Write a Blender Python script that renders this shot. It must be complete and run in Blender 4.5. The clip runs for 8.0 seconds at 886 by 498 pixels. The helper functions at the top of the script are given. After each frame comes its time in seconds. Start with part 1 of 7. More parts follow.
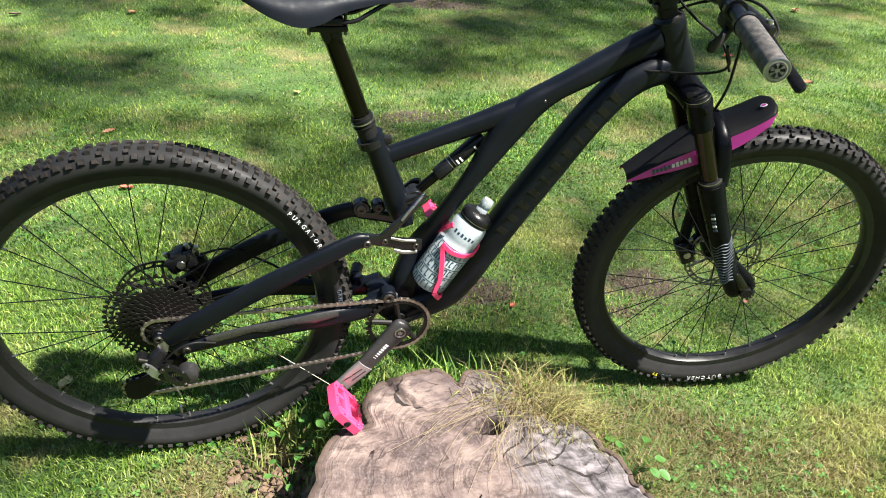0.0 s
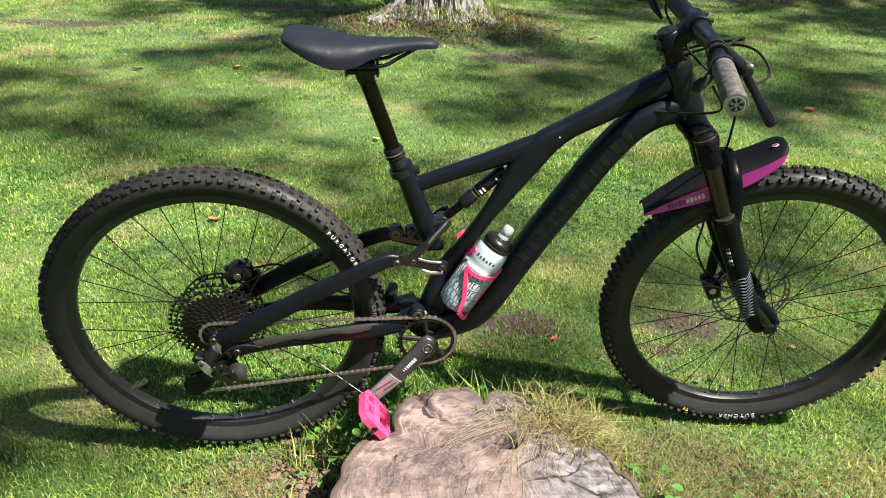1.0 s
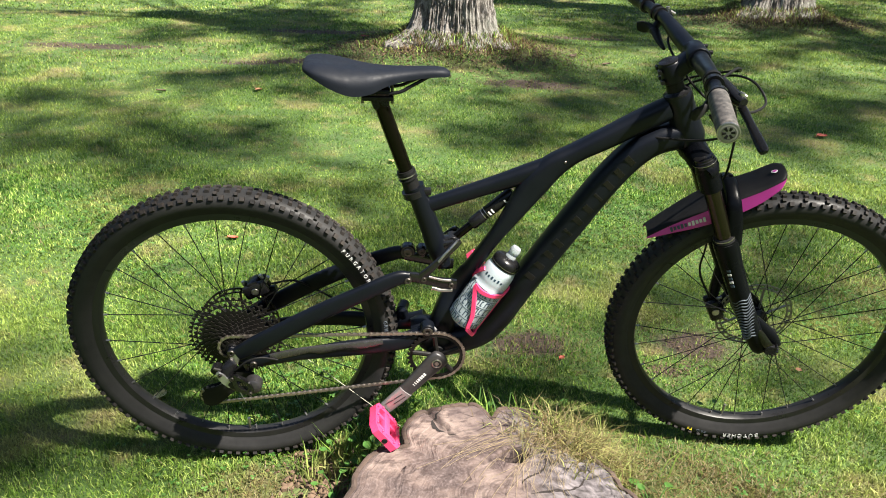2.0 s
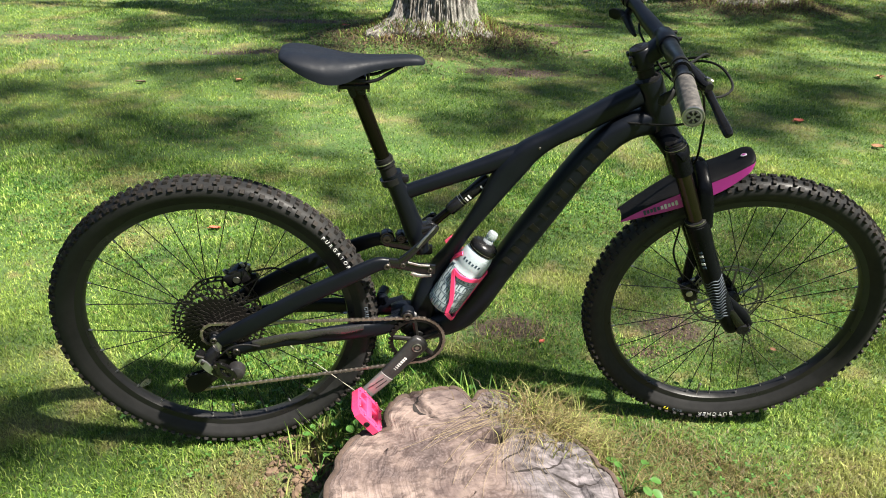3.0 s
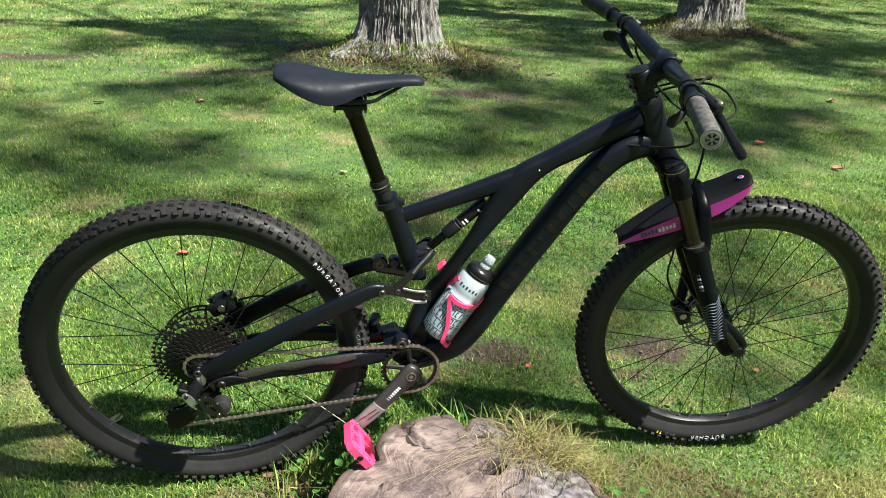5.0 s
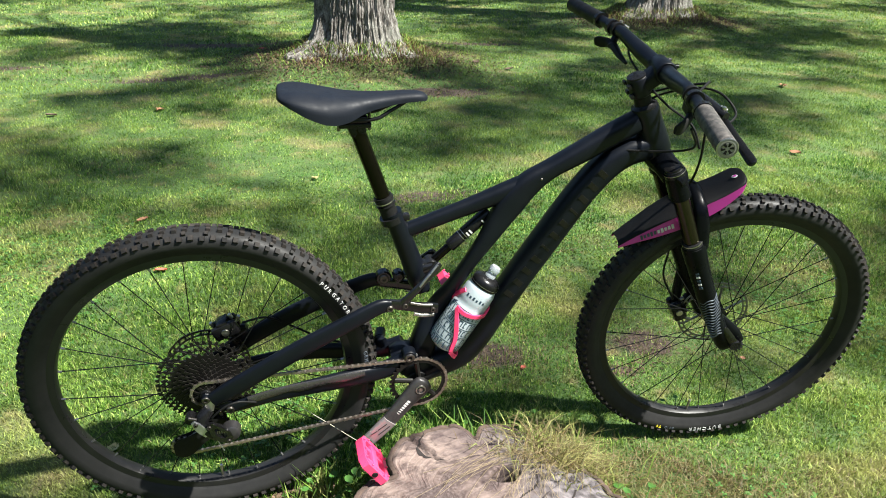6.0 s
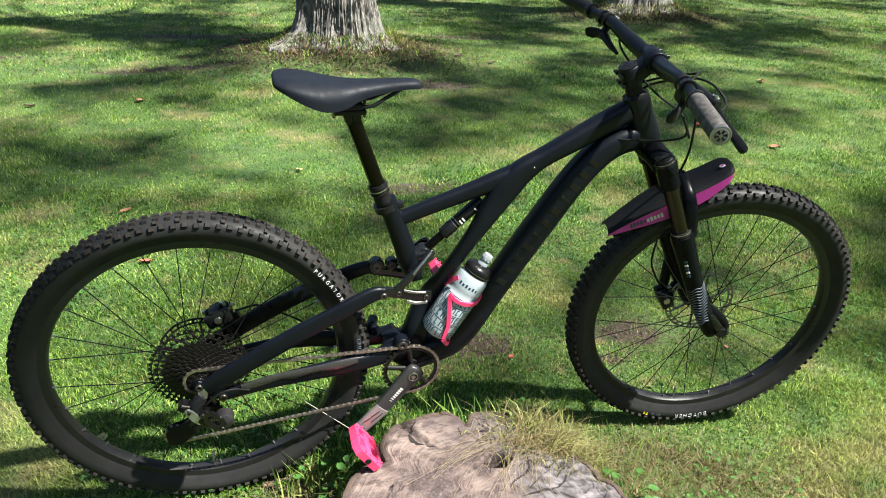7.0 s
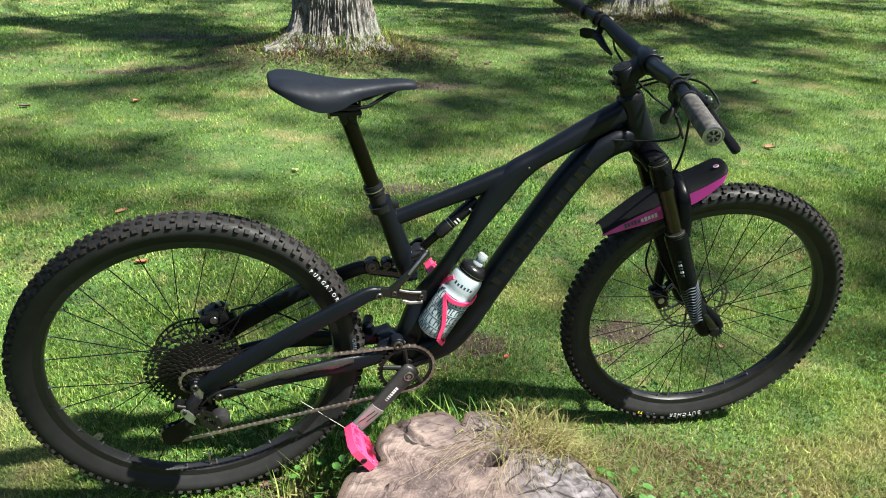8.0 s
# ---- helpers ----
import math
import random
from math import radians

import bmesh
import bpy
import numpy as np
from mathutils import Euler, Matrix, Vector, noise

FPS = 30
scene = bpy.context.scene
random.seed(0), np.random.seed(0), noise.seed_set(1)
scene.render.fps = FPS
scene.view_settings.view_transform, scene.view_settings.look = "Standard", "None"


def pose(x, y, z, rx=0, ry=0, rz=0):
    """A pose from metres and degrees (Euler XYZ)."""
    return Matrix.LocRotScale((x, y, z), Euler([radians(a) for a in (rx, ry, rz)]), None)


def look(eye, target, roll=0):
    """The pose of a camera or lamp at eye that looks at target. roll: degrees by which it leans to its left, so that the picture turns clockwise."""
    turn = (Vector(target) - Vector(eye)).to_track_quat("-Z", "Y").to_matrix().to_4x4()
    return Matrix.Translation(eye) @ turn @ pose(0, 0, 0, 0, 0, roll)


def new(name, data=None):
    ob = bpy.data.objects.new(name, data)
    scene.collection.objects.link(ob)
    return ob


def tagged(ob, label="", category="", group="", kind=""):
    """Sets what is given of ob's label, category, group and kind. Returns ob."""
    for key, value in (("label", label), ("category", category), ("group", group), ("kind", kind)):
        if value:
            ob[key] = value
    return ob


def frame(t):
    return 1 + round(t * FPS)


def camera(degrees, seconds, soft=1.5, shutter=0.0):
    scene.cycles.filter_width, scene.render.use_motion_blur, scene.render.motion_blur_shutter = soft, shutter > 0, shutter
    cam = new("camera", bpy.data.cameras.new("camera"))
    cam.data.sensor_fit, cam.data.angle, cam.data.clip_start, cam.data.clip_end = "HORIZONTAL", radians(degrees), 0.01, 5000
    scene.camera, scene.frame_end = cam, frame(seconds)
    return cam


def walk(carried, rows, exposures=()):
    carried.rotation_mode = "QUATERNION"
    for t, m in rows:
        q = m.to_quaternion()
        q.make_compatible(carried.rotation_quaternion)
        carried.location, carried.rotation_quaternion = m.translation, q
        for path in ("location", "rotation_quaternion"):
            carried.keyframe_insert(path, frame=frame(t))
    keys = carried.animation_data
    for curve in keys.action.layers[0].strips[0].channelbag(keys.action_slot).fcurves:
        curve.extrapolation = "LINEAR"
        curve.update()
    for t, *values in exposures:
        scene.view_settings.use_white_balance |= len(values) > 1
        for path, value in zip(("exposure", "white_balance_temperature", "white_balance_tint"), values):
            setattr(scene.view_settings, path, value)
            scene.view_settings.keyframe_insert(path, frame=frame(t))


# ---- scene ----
cam = camera(62.9, 8.0, soft=1.0)
PATH = [
    (0, (0.236, -1.225, 1.242), (0.668, 0.43, 0.206), 3.8),
    (0.5, (0.323, -1.312, 1.253), (0.566, 0.457, 0.353), 1.6),
    (1, (0.35, -1.393, 1.261), (0.532, 0.374, 0.342), 1.6),
    (1.5, (0.351, -1.439, 1.278), (0.506, 0.348, 0.394), 2.3),
    (1.7, (0.347, -1.445, 1.28), (0.482, 0.357, 0.421), 2.0),
    (2.8, (0.387, -1.476, 1.29), (0.568, 0.302, 0.393), 0.5),
    (3, (0.369, -1.481, 1.288), (0.55, 0.3, 0.397), 1.5),
    (3.5, (0.364, -1.459, 1.281), (0.588, 0.342, 0.44), 2.9),
    (4, (0.36, -1.455, 1.278), (0.616, 0.354, 0.463), 3.8),
    (4.5, (0.353, -1.447, 1.273), (0.613, 0.357, 0.449), 3.6),
    (4.7, (0.336, -1.439, 1.27), (0.608, 0.36, 0.441), 3.3),
    (5.8, (0.186, -1.392, 1.298), (0.584, 0.377, 0.453), 1.3),
    (6, (0.19, -1.389, 1.305), (0.608, 0.374, 0.458), 1.4),
    (6.5, (0.174, -1.397, 1.299), (0.627, 0.353, 0.443), 1.8),
    (7, (0.158, -1.398, 1.295), (0.63, 0.346, 0.437), 2.2),
    (7.5, (0.16, -1.4, 1.295), (0.639, 0.341, 0.436), 2.3),
    (8, (0.159, -1.404, 1.297), (0.641, 0.338, 0.44), 2.3),
]
# the clip's camera turns slightly darker and cooler on its way: seconds, stops, kelvin, tint
EXPOSURES = [(0, 2.22, 6420, 10), (1.5, 2.11, 6640, 11), (3.0, 2.01, 6660, 10), (3.5, 2.00, 6480, 8.5), (4.5, 1.99, 6300, 7.5), (6.0, 2.05, 6300, 7.5), (8.0, 2.02, 6280, 6.5)]
walk(cam, [(t, look(eye, target, roll)) for t, eye, target, roll in PATH], EXPOSURES)

# ---- world, sun, exposure ----
SUN = Vector((0.83, -0.56, 1.43)).normalized()
world = bpy.data.worlds.new("sky")
scene.world = world
world.use_nodes = True
wn = world.node_tree.nodes
sky = wn.new("ShaderNodeTexSky")
sky.sky_type, sky.sun_disc = "NISHITA", False
sky.sun_elevation = math.asin(SUN.z)
sky.sun_rotation = math.atan2(SUN.x, SUN.y)
wn["Background"].inputs["Strength"].default_value = 0.05
world.node_tree.links.new(sky.outputs[0], wn["Background"].inputs["Color"])
sun = new("sun", bpy.data.lights.new("sun", "SUN"))
sun.data.energy, sun.data.angle, sun.data.color = 5.0, radians(1.3), (1.0, 0.95, 0.86)
sun.matrix_world = look(SUN * 30, (0, 0, 0))


# ---- materials ----
def nodes_of(name):
    m = bpy.data.materials.new(name)
    m.use_nodes = True
    return m, m.node_tree.nodes, m.node_tree.links, m.node_tree.nodes["Principled BSDF"]


def ramp(n, l, fac, stops):
    r = n.new("ShaderNodeValToRGB")
    while len(r.color_ramp.elements) < len(stops):
        r.color_ramp.elements.new(0.5)
    for e, (p, c) in zip(r.color_ramp.elements, stops):
        e.position, e.color = p, (*c, 1)
    l.new(fac, r.inputs[0])
    return r.outputs[0]


def noise_out(n, l, scale, detail=5, stretch=None, rough=0.6, world_space=False):
    if world_space:
        v = n.new("ShaderNodeNewGeometry").outputs["Position"]
    else:
        v = n.new("ShaderNodeTexCoord").outputs["Object"]
    if stretch:
        mp = n.new("ShaderNodeMapping")
        mp.inputs["Scale"].default_value = stretch
        l.new(v, mp.inputs["Vector"])
        v = mp.outputs[0]
    t = n.new("ShaderNodeTexNoise")
    t.inputs["Scale"].default_value, t.inputs["Detail"].default_value, t.inputs["Roughness"].default_value = scale, detail, rough
    l.new(v, t.inputs["Vector"])
    return t.outputs["Fac"]


def bump_in(n, l, b, height, strength, dist=0.002):
    bp = n.new("ShaderNodeBump")
    bp.inputs["Strength"].default_value, bp.inputs["Distance"].default_value = strength, dist
    l.new(height, bp.inputs["Height"])
    l.new(bp.outputs[0], b.inputs["Normal"])


def mixed(n, l, a, b, fac=0.5, mode="MIX"):
    x = n.new("ShaderNodeMix")
    x.data_type, x.blend_type = "RGBA", mode
    x.inputs[0].default_value = fac
    for s, k in ((a, 6), (b, 7)):
        if isinstance(s, tuple):
            x.inputs[k].default_value = (*s, 1)
        else:
            l.new(s, x.inputs[k])
    return x.outputs[2], x


def surface(name, dark, light, rough=0.5, metal=0.0, scale=40.0, bump=0.15, dist=0.001, coat=0.0, rvar=0.12, spec=0.5, dust=None, dust_amount=0.35):
    """A plain coated, moulded or metal surface with broad and fine variation, and dust where given."""
    m, n, l, b = nodes_of(name)
    fine, broad = noise_out(n, l, scale * 4, 4), noise_out(n, l, scale * 0.35, 4)
    c1 = ramp(n, l, broad, [(0.3, dark), (0.72, light)])
    col, _ = mixed(n, l, c1, ramp(n, l, fine, [(0.25, dark), (0.8, light)]), 0.4)
    if dust:
        col, x = mixed(n, l, col, dust)
        f = ramp(n, l, noise_out(n, l, scale * 1.3, 7), [(0.42, (0, 0, 0)), (0.72, (dust_amount,) * 3)])
        l.new(f, x.inputs[0])
    l.new(col, b.inputs["Base Color"])
    rr = ramp(n, l, noise_out(n, l, scale * 0.8, 5), [(0.3, (max(rough - rvar, 0.05),) * 3), (0.7, (min(rough + rvar, 1),) * 3)])
    l.new(rr, b.inputs["Roughness"])
    b.inputs["Metallic"].default_value, b.inputs["Coat Weight"].default_value = metal, coat
    b.inputs["Specular IOR Level"].default_value = spec
    if bump:
        bump_in(n, l, b, fine, bump, dist)
    return m


def leafy(name, shades, patches=(), through_light=0.4, rough=0.5, gloss=0.3):
    """Blades and leaves: a shade for each island, larger patches over the ground, light through the leaf."""
    m, n, l, b = nodes_of(name)
    g = n.new("ShaderNodeNewGeometry")
    k = len(shades) - 1
    col = ramp(n, l, g.outputs["Random Per Island"], [(i / k, s) for i, s in enumerate(shades)])
    for tint, scale, low, high, share in patches:
        f = ramp(n, l, noise_out(n, l, scale, 6, world_space=True), [(low, (0, 0, 0)), (high, (share,) * 3)])
        col, x = mixed(n, l, col, tint)
        l.new(f, x.inputs[0])
    l.new(col, b.inputs["Base Color"])
    b.inputs["Roughness"].default_value, b.inputs["Specular IOR Level"].default_value = rough, gloss
    tr = n.new("ShaderNodeBsdfTranslucent")
    l.new(col, tr.inputs["Color"])
    mx = n.new("ShaderNodeMixShader")
    mx.inputs[0].default_value = through_light
    l.new(b.outputs[0], mx.inputs[1])
    l.new(tr.outputs[0], mx.inputs[2])
    l.new(mx.outputs[0], n["Material Output"].inputs["Surface"])
    return m


# patches of thin turf: x, y, half length, half depth, share of blades lost
BARE = [(0.80, 0.50, 0.25, 0.13, 0.76), (1.34, 0.50, 0.22, 0.15, 0.72), (1.20, 0.36, 0.10, 0.06, 0.6), (0.20, -0.12, 0.09, 0.10, 0.95), (0.15, 0.0, 0.06, 0.05, 0.7),
        (-0.3, 6.6, 1.3, 0.22, 0.8), (-0.6, 5.0, 1.1, 0.18, 0.75), (-2.4, 5.6, 1.1, 0.25, 0.6), (0.93, 5.30, 0.95, 0.62, 0.9), (5.20, 7.50, 1.2, 0.6, 0.9),
        (1.5, 4.2, 0.7, 0.25, 0.5), (-1.9, 2.2, 0.5, 0.2, 0.5), (0.9, 2.0, 0.5, 0.15, 0.35), (2.3, 6.4, 1.0, 0.15, 0.5)]


def ground_mat():
    m, n, l, b = nodes_of("turf_soil")
    fine, mid, broad = (noise_out(n, l, s, 8) for s in (60, 9, 0.9))
    soil = ramp(n, l, fine, [(0.3, (0.022, 0.0145, 0.0105)), (0.75, (0.074, 0.049, 0.037))])
    moss = ramp(n, l, fine, [(0.3, (0.025, 0.061, 0.009)), (0.75, (0.074, 0.134, 0.022))])
    col, x = mixed(n, l, soil, moss)
    l.new(ramp(n, l, mid, [(0.25, (0.55, 0.55, 0.55)), (0.48, (1, 1, 1))]), x.inputs[0])
    col, x = mixed(n, l, col, (0.088, 0.115, 0.029))
    l.new(ramp(n, l, broad, [(0.5, (0, 0, 0)), (0.75, (0.45, 0.45, 0.45))]), x.inputs[0])
    # dry thatch and darker tufts
    for tint, scale, low, high, share in (((0.014, 0.036, 0.008), 3.4, 0.50, 0.66, 0.6), ((0.165, 0.128, 0.058), 1.9, 0.53, 0.70, 0.75), ((0.15, 0.11, 0.05), 7.0, 0.58, 0.70, 0.6)):
        col, x = mixed(n, l, col, tint)
        l.new(ramp(n, l, noise_out(n, l, scale, 6, world_space=True), [(low, (0, 0, 0)), (high, (share,) * 3)]), x.inputs[0])
    # worn places where the bare soil shows
    pos = n.new("ShaderNodeNewGeometry").outputs["Position"]
    worn = None
    for cx, cy, rx, ry, share in BARE:
        mp = n.new("ShaderNodeMapping")
        mp.vector_type = "POINT"
        mp.inputs["Scale"].default_value = (1 / rx, 1 / ry, 0)
        mp.inputs["Location"].default_value = (-cx / rx, -cy / ry, 0)
        l.new(pos, mp.inputs["Vector"])
        ln = n.new("ShaderNodeVectorMath")
        ln.operation = "LENGTH"
        l.new(mp.outputs[0], ln.inputs[0])
        if worn is None:
            worn = ln.outputs["Value"]
        else:
            least = n.new("ShaderNodeMath")
            least.operation = "MINIMUM"
            l.new(worn, least.inputs[0])
            l.new(ln.outputs["Value"], least.inputs[1])
            worn = least.outputs[0]
    rag = n.new("ShaderNodeMath")
    rag.operation = "MULTIPLY_ADD"
    l.new(mid, rag.inputs[0])
    rag.inputs[1].default_value = 0.7
    l.new(worn, rag.inputs[2])
    col, x = mixed(n, l, soil, col)
    l.new(ramp(n, l, rag.outputs[0], [(0.75, (0, 0, 0)), (1.0, (1, 1, 1))]), x.inputs[0])
    l.new(col, b.inputs["Base Color"])
    b.inputs["Roughness"].default_value = 0.95
    bump_in(n, l, b, fine, 0.8, 0.02)
    return m


def bark_mat(name="bark"):
    m, n, l, b = nodes_of(name)
    # furrows run up the trunk and out along the roots
    tc = n.new("ShaderNodeTexCoord").outputs["Object"]
    flat = n.new("ShaderNodeVectorMath")
    flat.operation = "MULTIPLY"
    flat.inputs[1].default_value = (1, 1, 0)
    l.new(tc, flat.inputs[0])
    unit = n.new("ShaderNodeVectorMath")
    unit.operation = "NORMALIZE"
    l.new(flat.outputs[0], unit.inputs[0])
    girth = n.new("ShaderNodeVectorMath")
    girth.operation = "SCALE"
    girth.inputs["Scale"].default_value = 0.34
    l.new(unit.outputs[0], girth.inputs[0])
    along = n.new("ShaderNodeVectorMath")
    along.operation = "MULTIPLY_ADD"
    along.inputs[1].default_value = (0.2, 0.2, 0.2)
    l.new(tc, along.inputs[0])
    l.new(girth.outputs[0], along.inputs[2])
    rt = n.new("ShaderNodeTexNoise")
    rt.inputs["Scale"].default_value, rt.inputs["Detail"].default_value, rt.inputs["Roughness"].default_value = 44, 10, 0.78
    rt.inputs["Distortion"].default_value = 0.9
    l.new(along.outputs[0], rt.inputs["Vector"])
    rid = rt.outputs["Fac"]
    fine, broad = noise_out(n, l, 90, 6, (1, 1, 0.5)), noise_out(n, l, 2.2, 5)
    col = ramp(n, l, rid, [(0.40, (0.013, 0.011, 0.010)), (0.46, (0.115, 0.104, 0.092)), (0.53, (0.27, 0.252, 0.232)), (0.66, (0.44, 0.425, 0.40))])
    col, x = mixed(n, l, col, (0.24, 0.26, 0.215))
    l.new(ramp(n, l, broad, [(0.5, (0, 0, 0)), (0.66, (0.6, 0.6, 0.6))]), x.inputs[0])
    col, x = mixed(n, l, col, (0.07, 0.055, 0.04), 0.4, "MIX")
    l.new(ramp(n, l, fine, [(0.4, (0.45, 0.45, 0.45)), (0.6, (0, 0, 0))]), x.inputs[0])
    l.new(col, b.inputs["Base Color"])
    b.inputs["Roughness"].default_value = 0.92
    bump_in(n, l, b, rid, 1.0, 0.03)
    return m


def stump_mat():
    m, n, l, b = nodes_of("weathered_cut_wood")
    tc = n.new("ShaderNodeTexCoord").outputs["Object"]
    broad, fine, spots = noise_out(n, l, 6, 7), noise_out(n, l, 150, 6), noise_out(n, l, 26, 9, (1, 1.7, 1))
    # growth rings that follow the folded rim
    at = n.new("ShaderNodeAttribute")
    at.attribute_name = "girth"
    warp = n.new("ShaderNodeMath")
    warp.operation = "MULTIPLY_ADD"
    l.new(broad, warp.inputs[0])
    warp.inputs[1].default_value = 0.12
    l.new(at.outputs["Fac"], warp.inputs[2])
    years = n.new("ShaderNodeTexNoise")
    years.noise_dimensions = "1D"
    years.inputs["Scale"].default_value, years.inputs["Detail"].default_value = 34, 5
    l.new(warp.outputs[0], years.inputs["W"])
    col = ramp(n, l, broad, [(0.38, (0.042, 0.028, 0.026)), (0.47, (0.090, 0.062, 0.053)), (0.58, (0.195, 0.146, 0.124))])
    ring = ramp(n, l, years.outputs["Fac"], [(0.36, (0.041, 0.027, 0.024)), (0.56, (0.154, 0.117, 0.110))])
    col, x = mixed(n, l, col, ring, 0.15)
    col, x = mixed(n, l, col, (0.033, 0.020, 0.017))
    l.new(ramp(n, l, spots, [(0.50, (0, 0, 0)), (0.62, (0.75, 0.75, 0.75))]), x.inputs[0])
    col, x = mixed(n, l, col, (0.165, 0.128, 0.122))
    l.new(ramp(n, l, fine, [(0.48, (0, 0, 0)), (0.70, (0.55, 0.55, 0.55))]), x.inputs[0])
    # saw marks across the face
    saw = noise_out(n, l, 22, 6, (0.12, 2.4, 1))
    col, x = mixed(n, l, col, (0.051, 0.035, 0.032))
    l.new(ramp(n, l, saw, [(0.54, (0, 0, 0)), (0.68, (0.4, 0.4, 0.4))]), x.inputs[0])
    # drying checks that run out from the heart
    sp = n.new("ShaderNodeSeparateXYZ")
    l.new(tc, sp.inputs[0])
    ang = n.new("ShaderNodeMath")
    ang.operation = "ARCTAN2"
    l.new(sp.outputs[1], ang.inputs[0])
    l.new(sp.outputs[0], ang.inputs[1])
    cmb = n.new("ShaderNodeCombineXYZ")
    l.new(ang.outputs[0], cmb.inputs[0])
    l.new(fine, cmb.inputs[1])
    chk = n.new("ShaderNodeTexNoise")
    chk.inputs["Scale"].default_value, chk.inputs["Detail"].default_value, chk.inputs["Distortion"].default_value = 26, 4, 0.5
    l.new(cmb.outputs[0], chk.inputs["Vector"])
    col, x = mixed(n, l, col, (0.017, 0.010, 0.009))
    l.new(ramp(n, l, chk.outputs["Fac"], [(0.60, (0, 0, 0)), (0.69, (0.7, 0.7, 0.7))]), x.inputs[0])
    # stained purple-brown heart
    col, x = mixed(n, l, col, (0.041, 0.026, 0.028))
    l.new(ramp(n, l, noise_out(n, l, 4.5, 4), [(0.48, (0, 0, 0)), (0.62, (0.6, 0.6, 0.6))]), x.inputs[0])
    # the rotten, weathered side is grey, its colour also darkened for the shade there
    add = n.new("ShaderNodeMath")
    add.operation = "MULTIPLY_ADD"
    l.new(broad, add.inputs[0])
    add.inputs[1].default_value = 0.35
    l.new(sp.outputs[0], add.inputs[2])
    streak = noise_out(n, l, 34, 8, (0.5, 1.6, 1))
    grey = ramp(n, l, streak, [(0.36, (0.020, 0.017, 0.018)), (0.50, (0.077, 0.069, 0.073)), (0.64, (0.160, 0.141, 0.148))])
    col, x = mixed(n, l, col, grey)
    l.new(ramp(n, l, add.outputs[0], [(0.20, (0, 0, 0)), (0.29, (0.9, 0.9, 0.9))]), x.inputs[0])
    l.new(col, b.inputs["Base Color"])
    b.inputs["Roughness"].default_value = 0.9
    high, _ = mixed(n, l, spots, years.outputs["Fac"], 0.4)
    bump_in(n, l, b, high, 0.9, 0.010)
    return m


FRAME_BLACK = surface("satin_black_paint", (0.0016, 0.0022, 0.0040), (0.0030, 0.0041, 0.0068), 0.36, scale=30, bump=0.05, rvar=0.06, spec=0.2)
FORK_BLACK = surface("fork_black_paint", (0.0016, 0.0019, 0.0027), (0.0033, 0.0037, 0.0048), 0.30, scale=30, bump=0.05, spec=0.08)
GLOSS_BLACK = surface("glossy_black_metal", (0.004, 0.004, 0.0045), (0.009, 0.009, 0.0095), 0.24, 0.0, scale=40, bump=0.05, spec=0.20)
PLASTIC = surface("black_plastic", (0.004, 0.004, 0.004), (0.009, 0.009, 0.009), 0.5, scale=60, bump=0.2, spec=0.14)
RUBBER = surface("black_rubber", (0.0115, 0.0115, 0.0119), (0.0200, 0.0198, 0.0197), 0.46, scale=25, bump=0.15, spec=0.14, dust=(0.06, 0.058, 0.054), dust_amount=0.10)
RIM_BLACK = surface("satin_black_rim", (0.008, 0.008, 0.0085), (0.014, 0.0138, 0.014), 0.36, scale=30, bump=0.05, spec=0.3)
KNOB = surface("dusty_tread_rubber", (0.006, 0.0057, 0.0056), (0.017, 0.0155, 0.0145), 0.7, scale=30, bump=0.4, spec=0.2, dust=(0.085, 0.065, 0.052), dust_amount=0.28)
SADDLE = surface("saddle_cover", (0.0044, 0.0058, 0.0092), (0.0074, 0.0093, 0.0140), 0.58, scale=60, bump=0.25, spec=0.14)
STANCHION = surface("bronze_black_stanchion", (0.03, 0.024, 0.017), (0.045, 0.036, 0.026), 0.16, 0.9, scale=15, bump=0.0, rvar=0.04)
POST = surface("polished_black_post", (0.009, 0.0075, 0.0055), (0.014, 0.0115, 0.0085), 0.14, 0.9, scale=15, bump=0.0, rvar=0.04)
STEEL = surface("worn_steel", (0.28, 0.26, 0.24), (0.5, 0.48, 0.45), 0.34, 1.0, scale=80, bump=0.1)
DARK_STEEL = surface("dark_steel", (0.05, 0.045, 0.04), (0.15, 0.135, 0.12), 0.32, 0.9, scale=80, bump=0.15)
NIPPLE = surface("alloy_nipple", (0.16, 0.16, 0.16), (0.30, 0.30, 0.30), 0.35, 0.8, scale=80, bump=0.0)
CHAIN = surface("dirty_chain_steel", (0.22, 0.185, 0.155), (0.46, 0.41, 0.36), 0.34, 0.9, scale=90, bump=0.2, dust=(0.16, 0.12, 0.085), dust_amount=0.35)
SILVER = surface("polished_silver", (0.30, 0.30, 0.31), (0.48, 0.48, 0.49), 0.34, 0.85, scale=60, bump=0.05)
ROTOR = surface("dull_rotor_steel", (0.13, 0.125, 0.115), (0.26, 0.25, 0.23), 0.4, 0.7, scale=60, bump=0.1)
STAY_GUARD = surface("glossy_grey_rubber", (0.011, 0.0103, 0.011), (0.026, 0.024, 0.025), 0.22, 0.0, scale=40, bump=0.3, dist=0.003, spec=0.9)
LINK_BLACK = surface("polished_black_alloy", (0.0028, 0.0028, 0.0031), (0.006, 0.0058, 0.0058), 0.16, 0.0, scale=50, bump=0.08, spec=0.5)
COG_FACE = surface("oily_black_steel", (0.003, 0.0028, 0.0026), (0.010, 0.009, 0.008), 0.45, 0.0, scale=80, bump=0.1, spec=0.2)
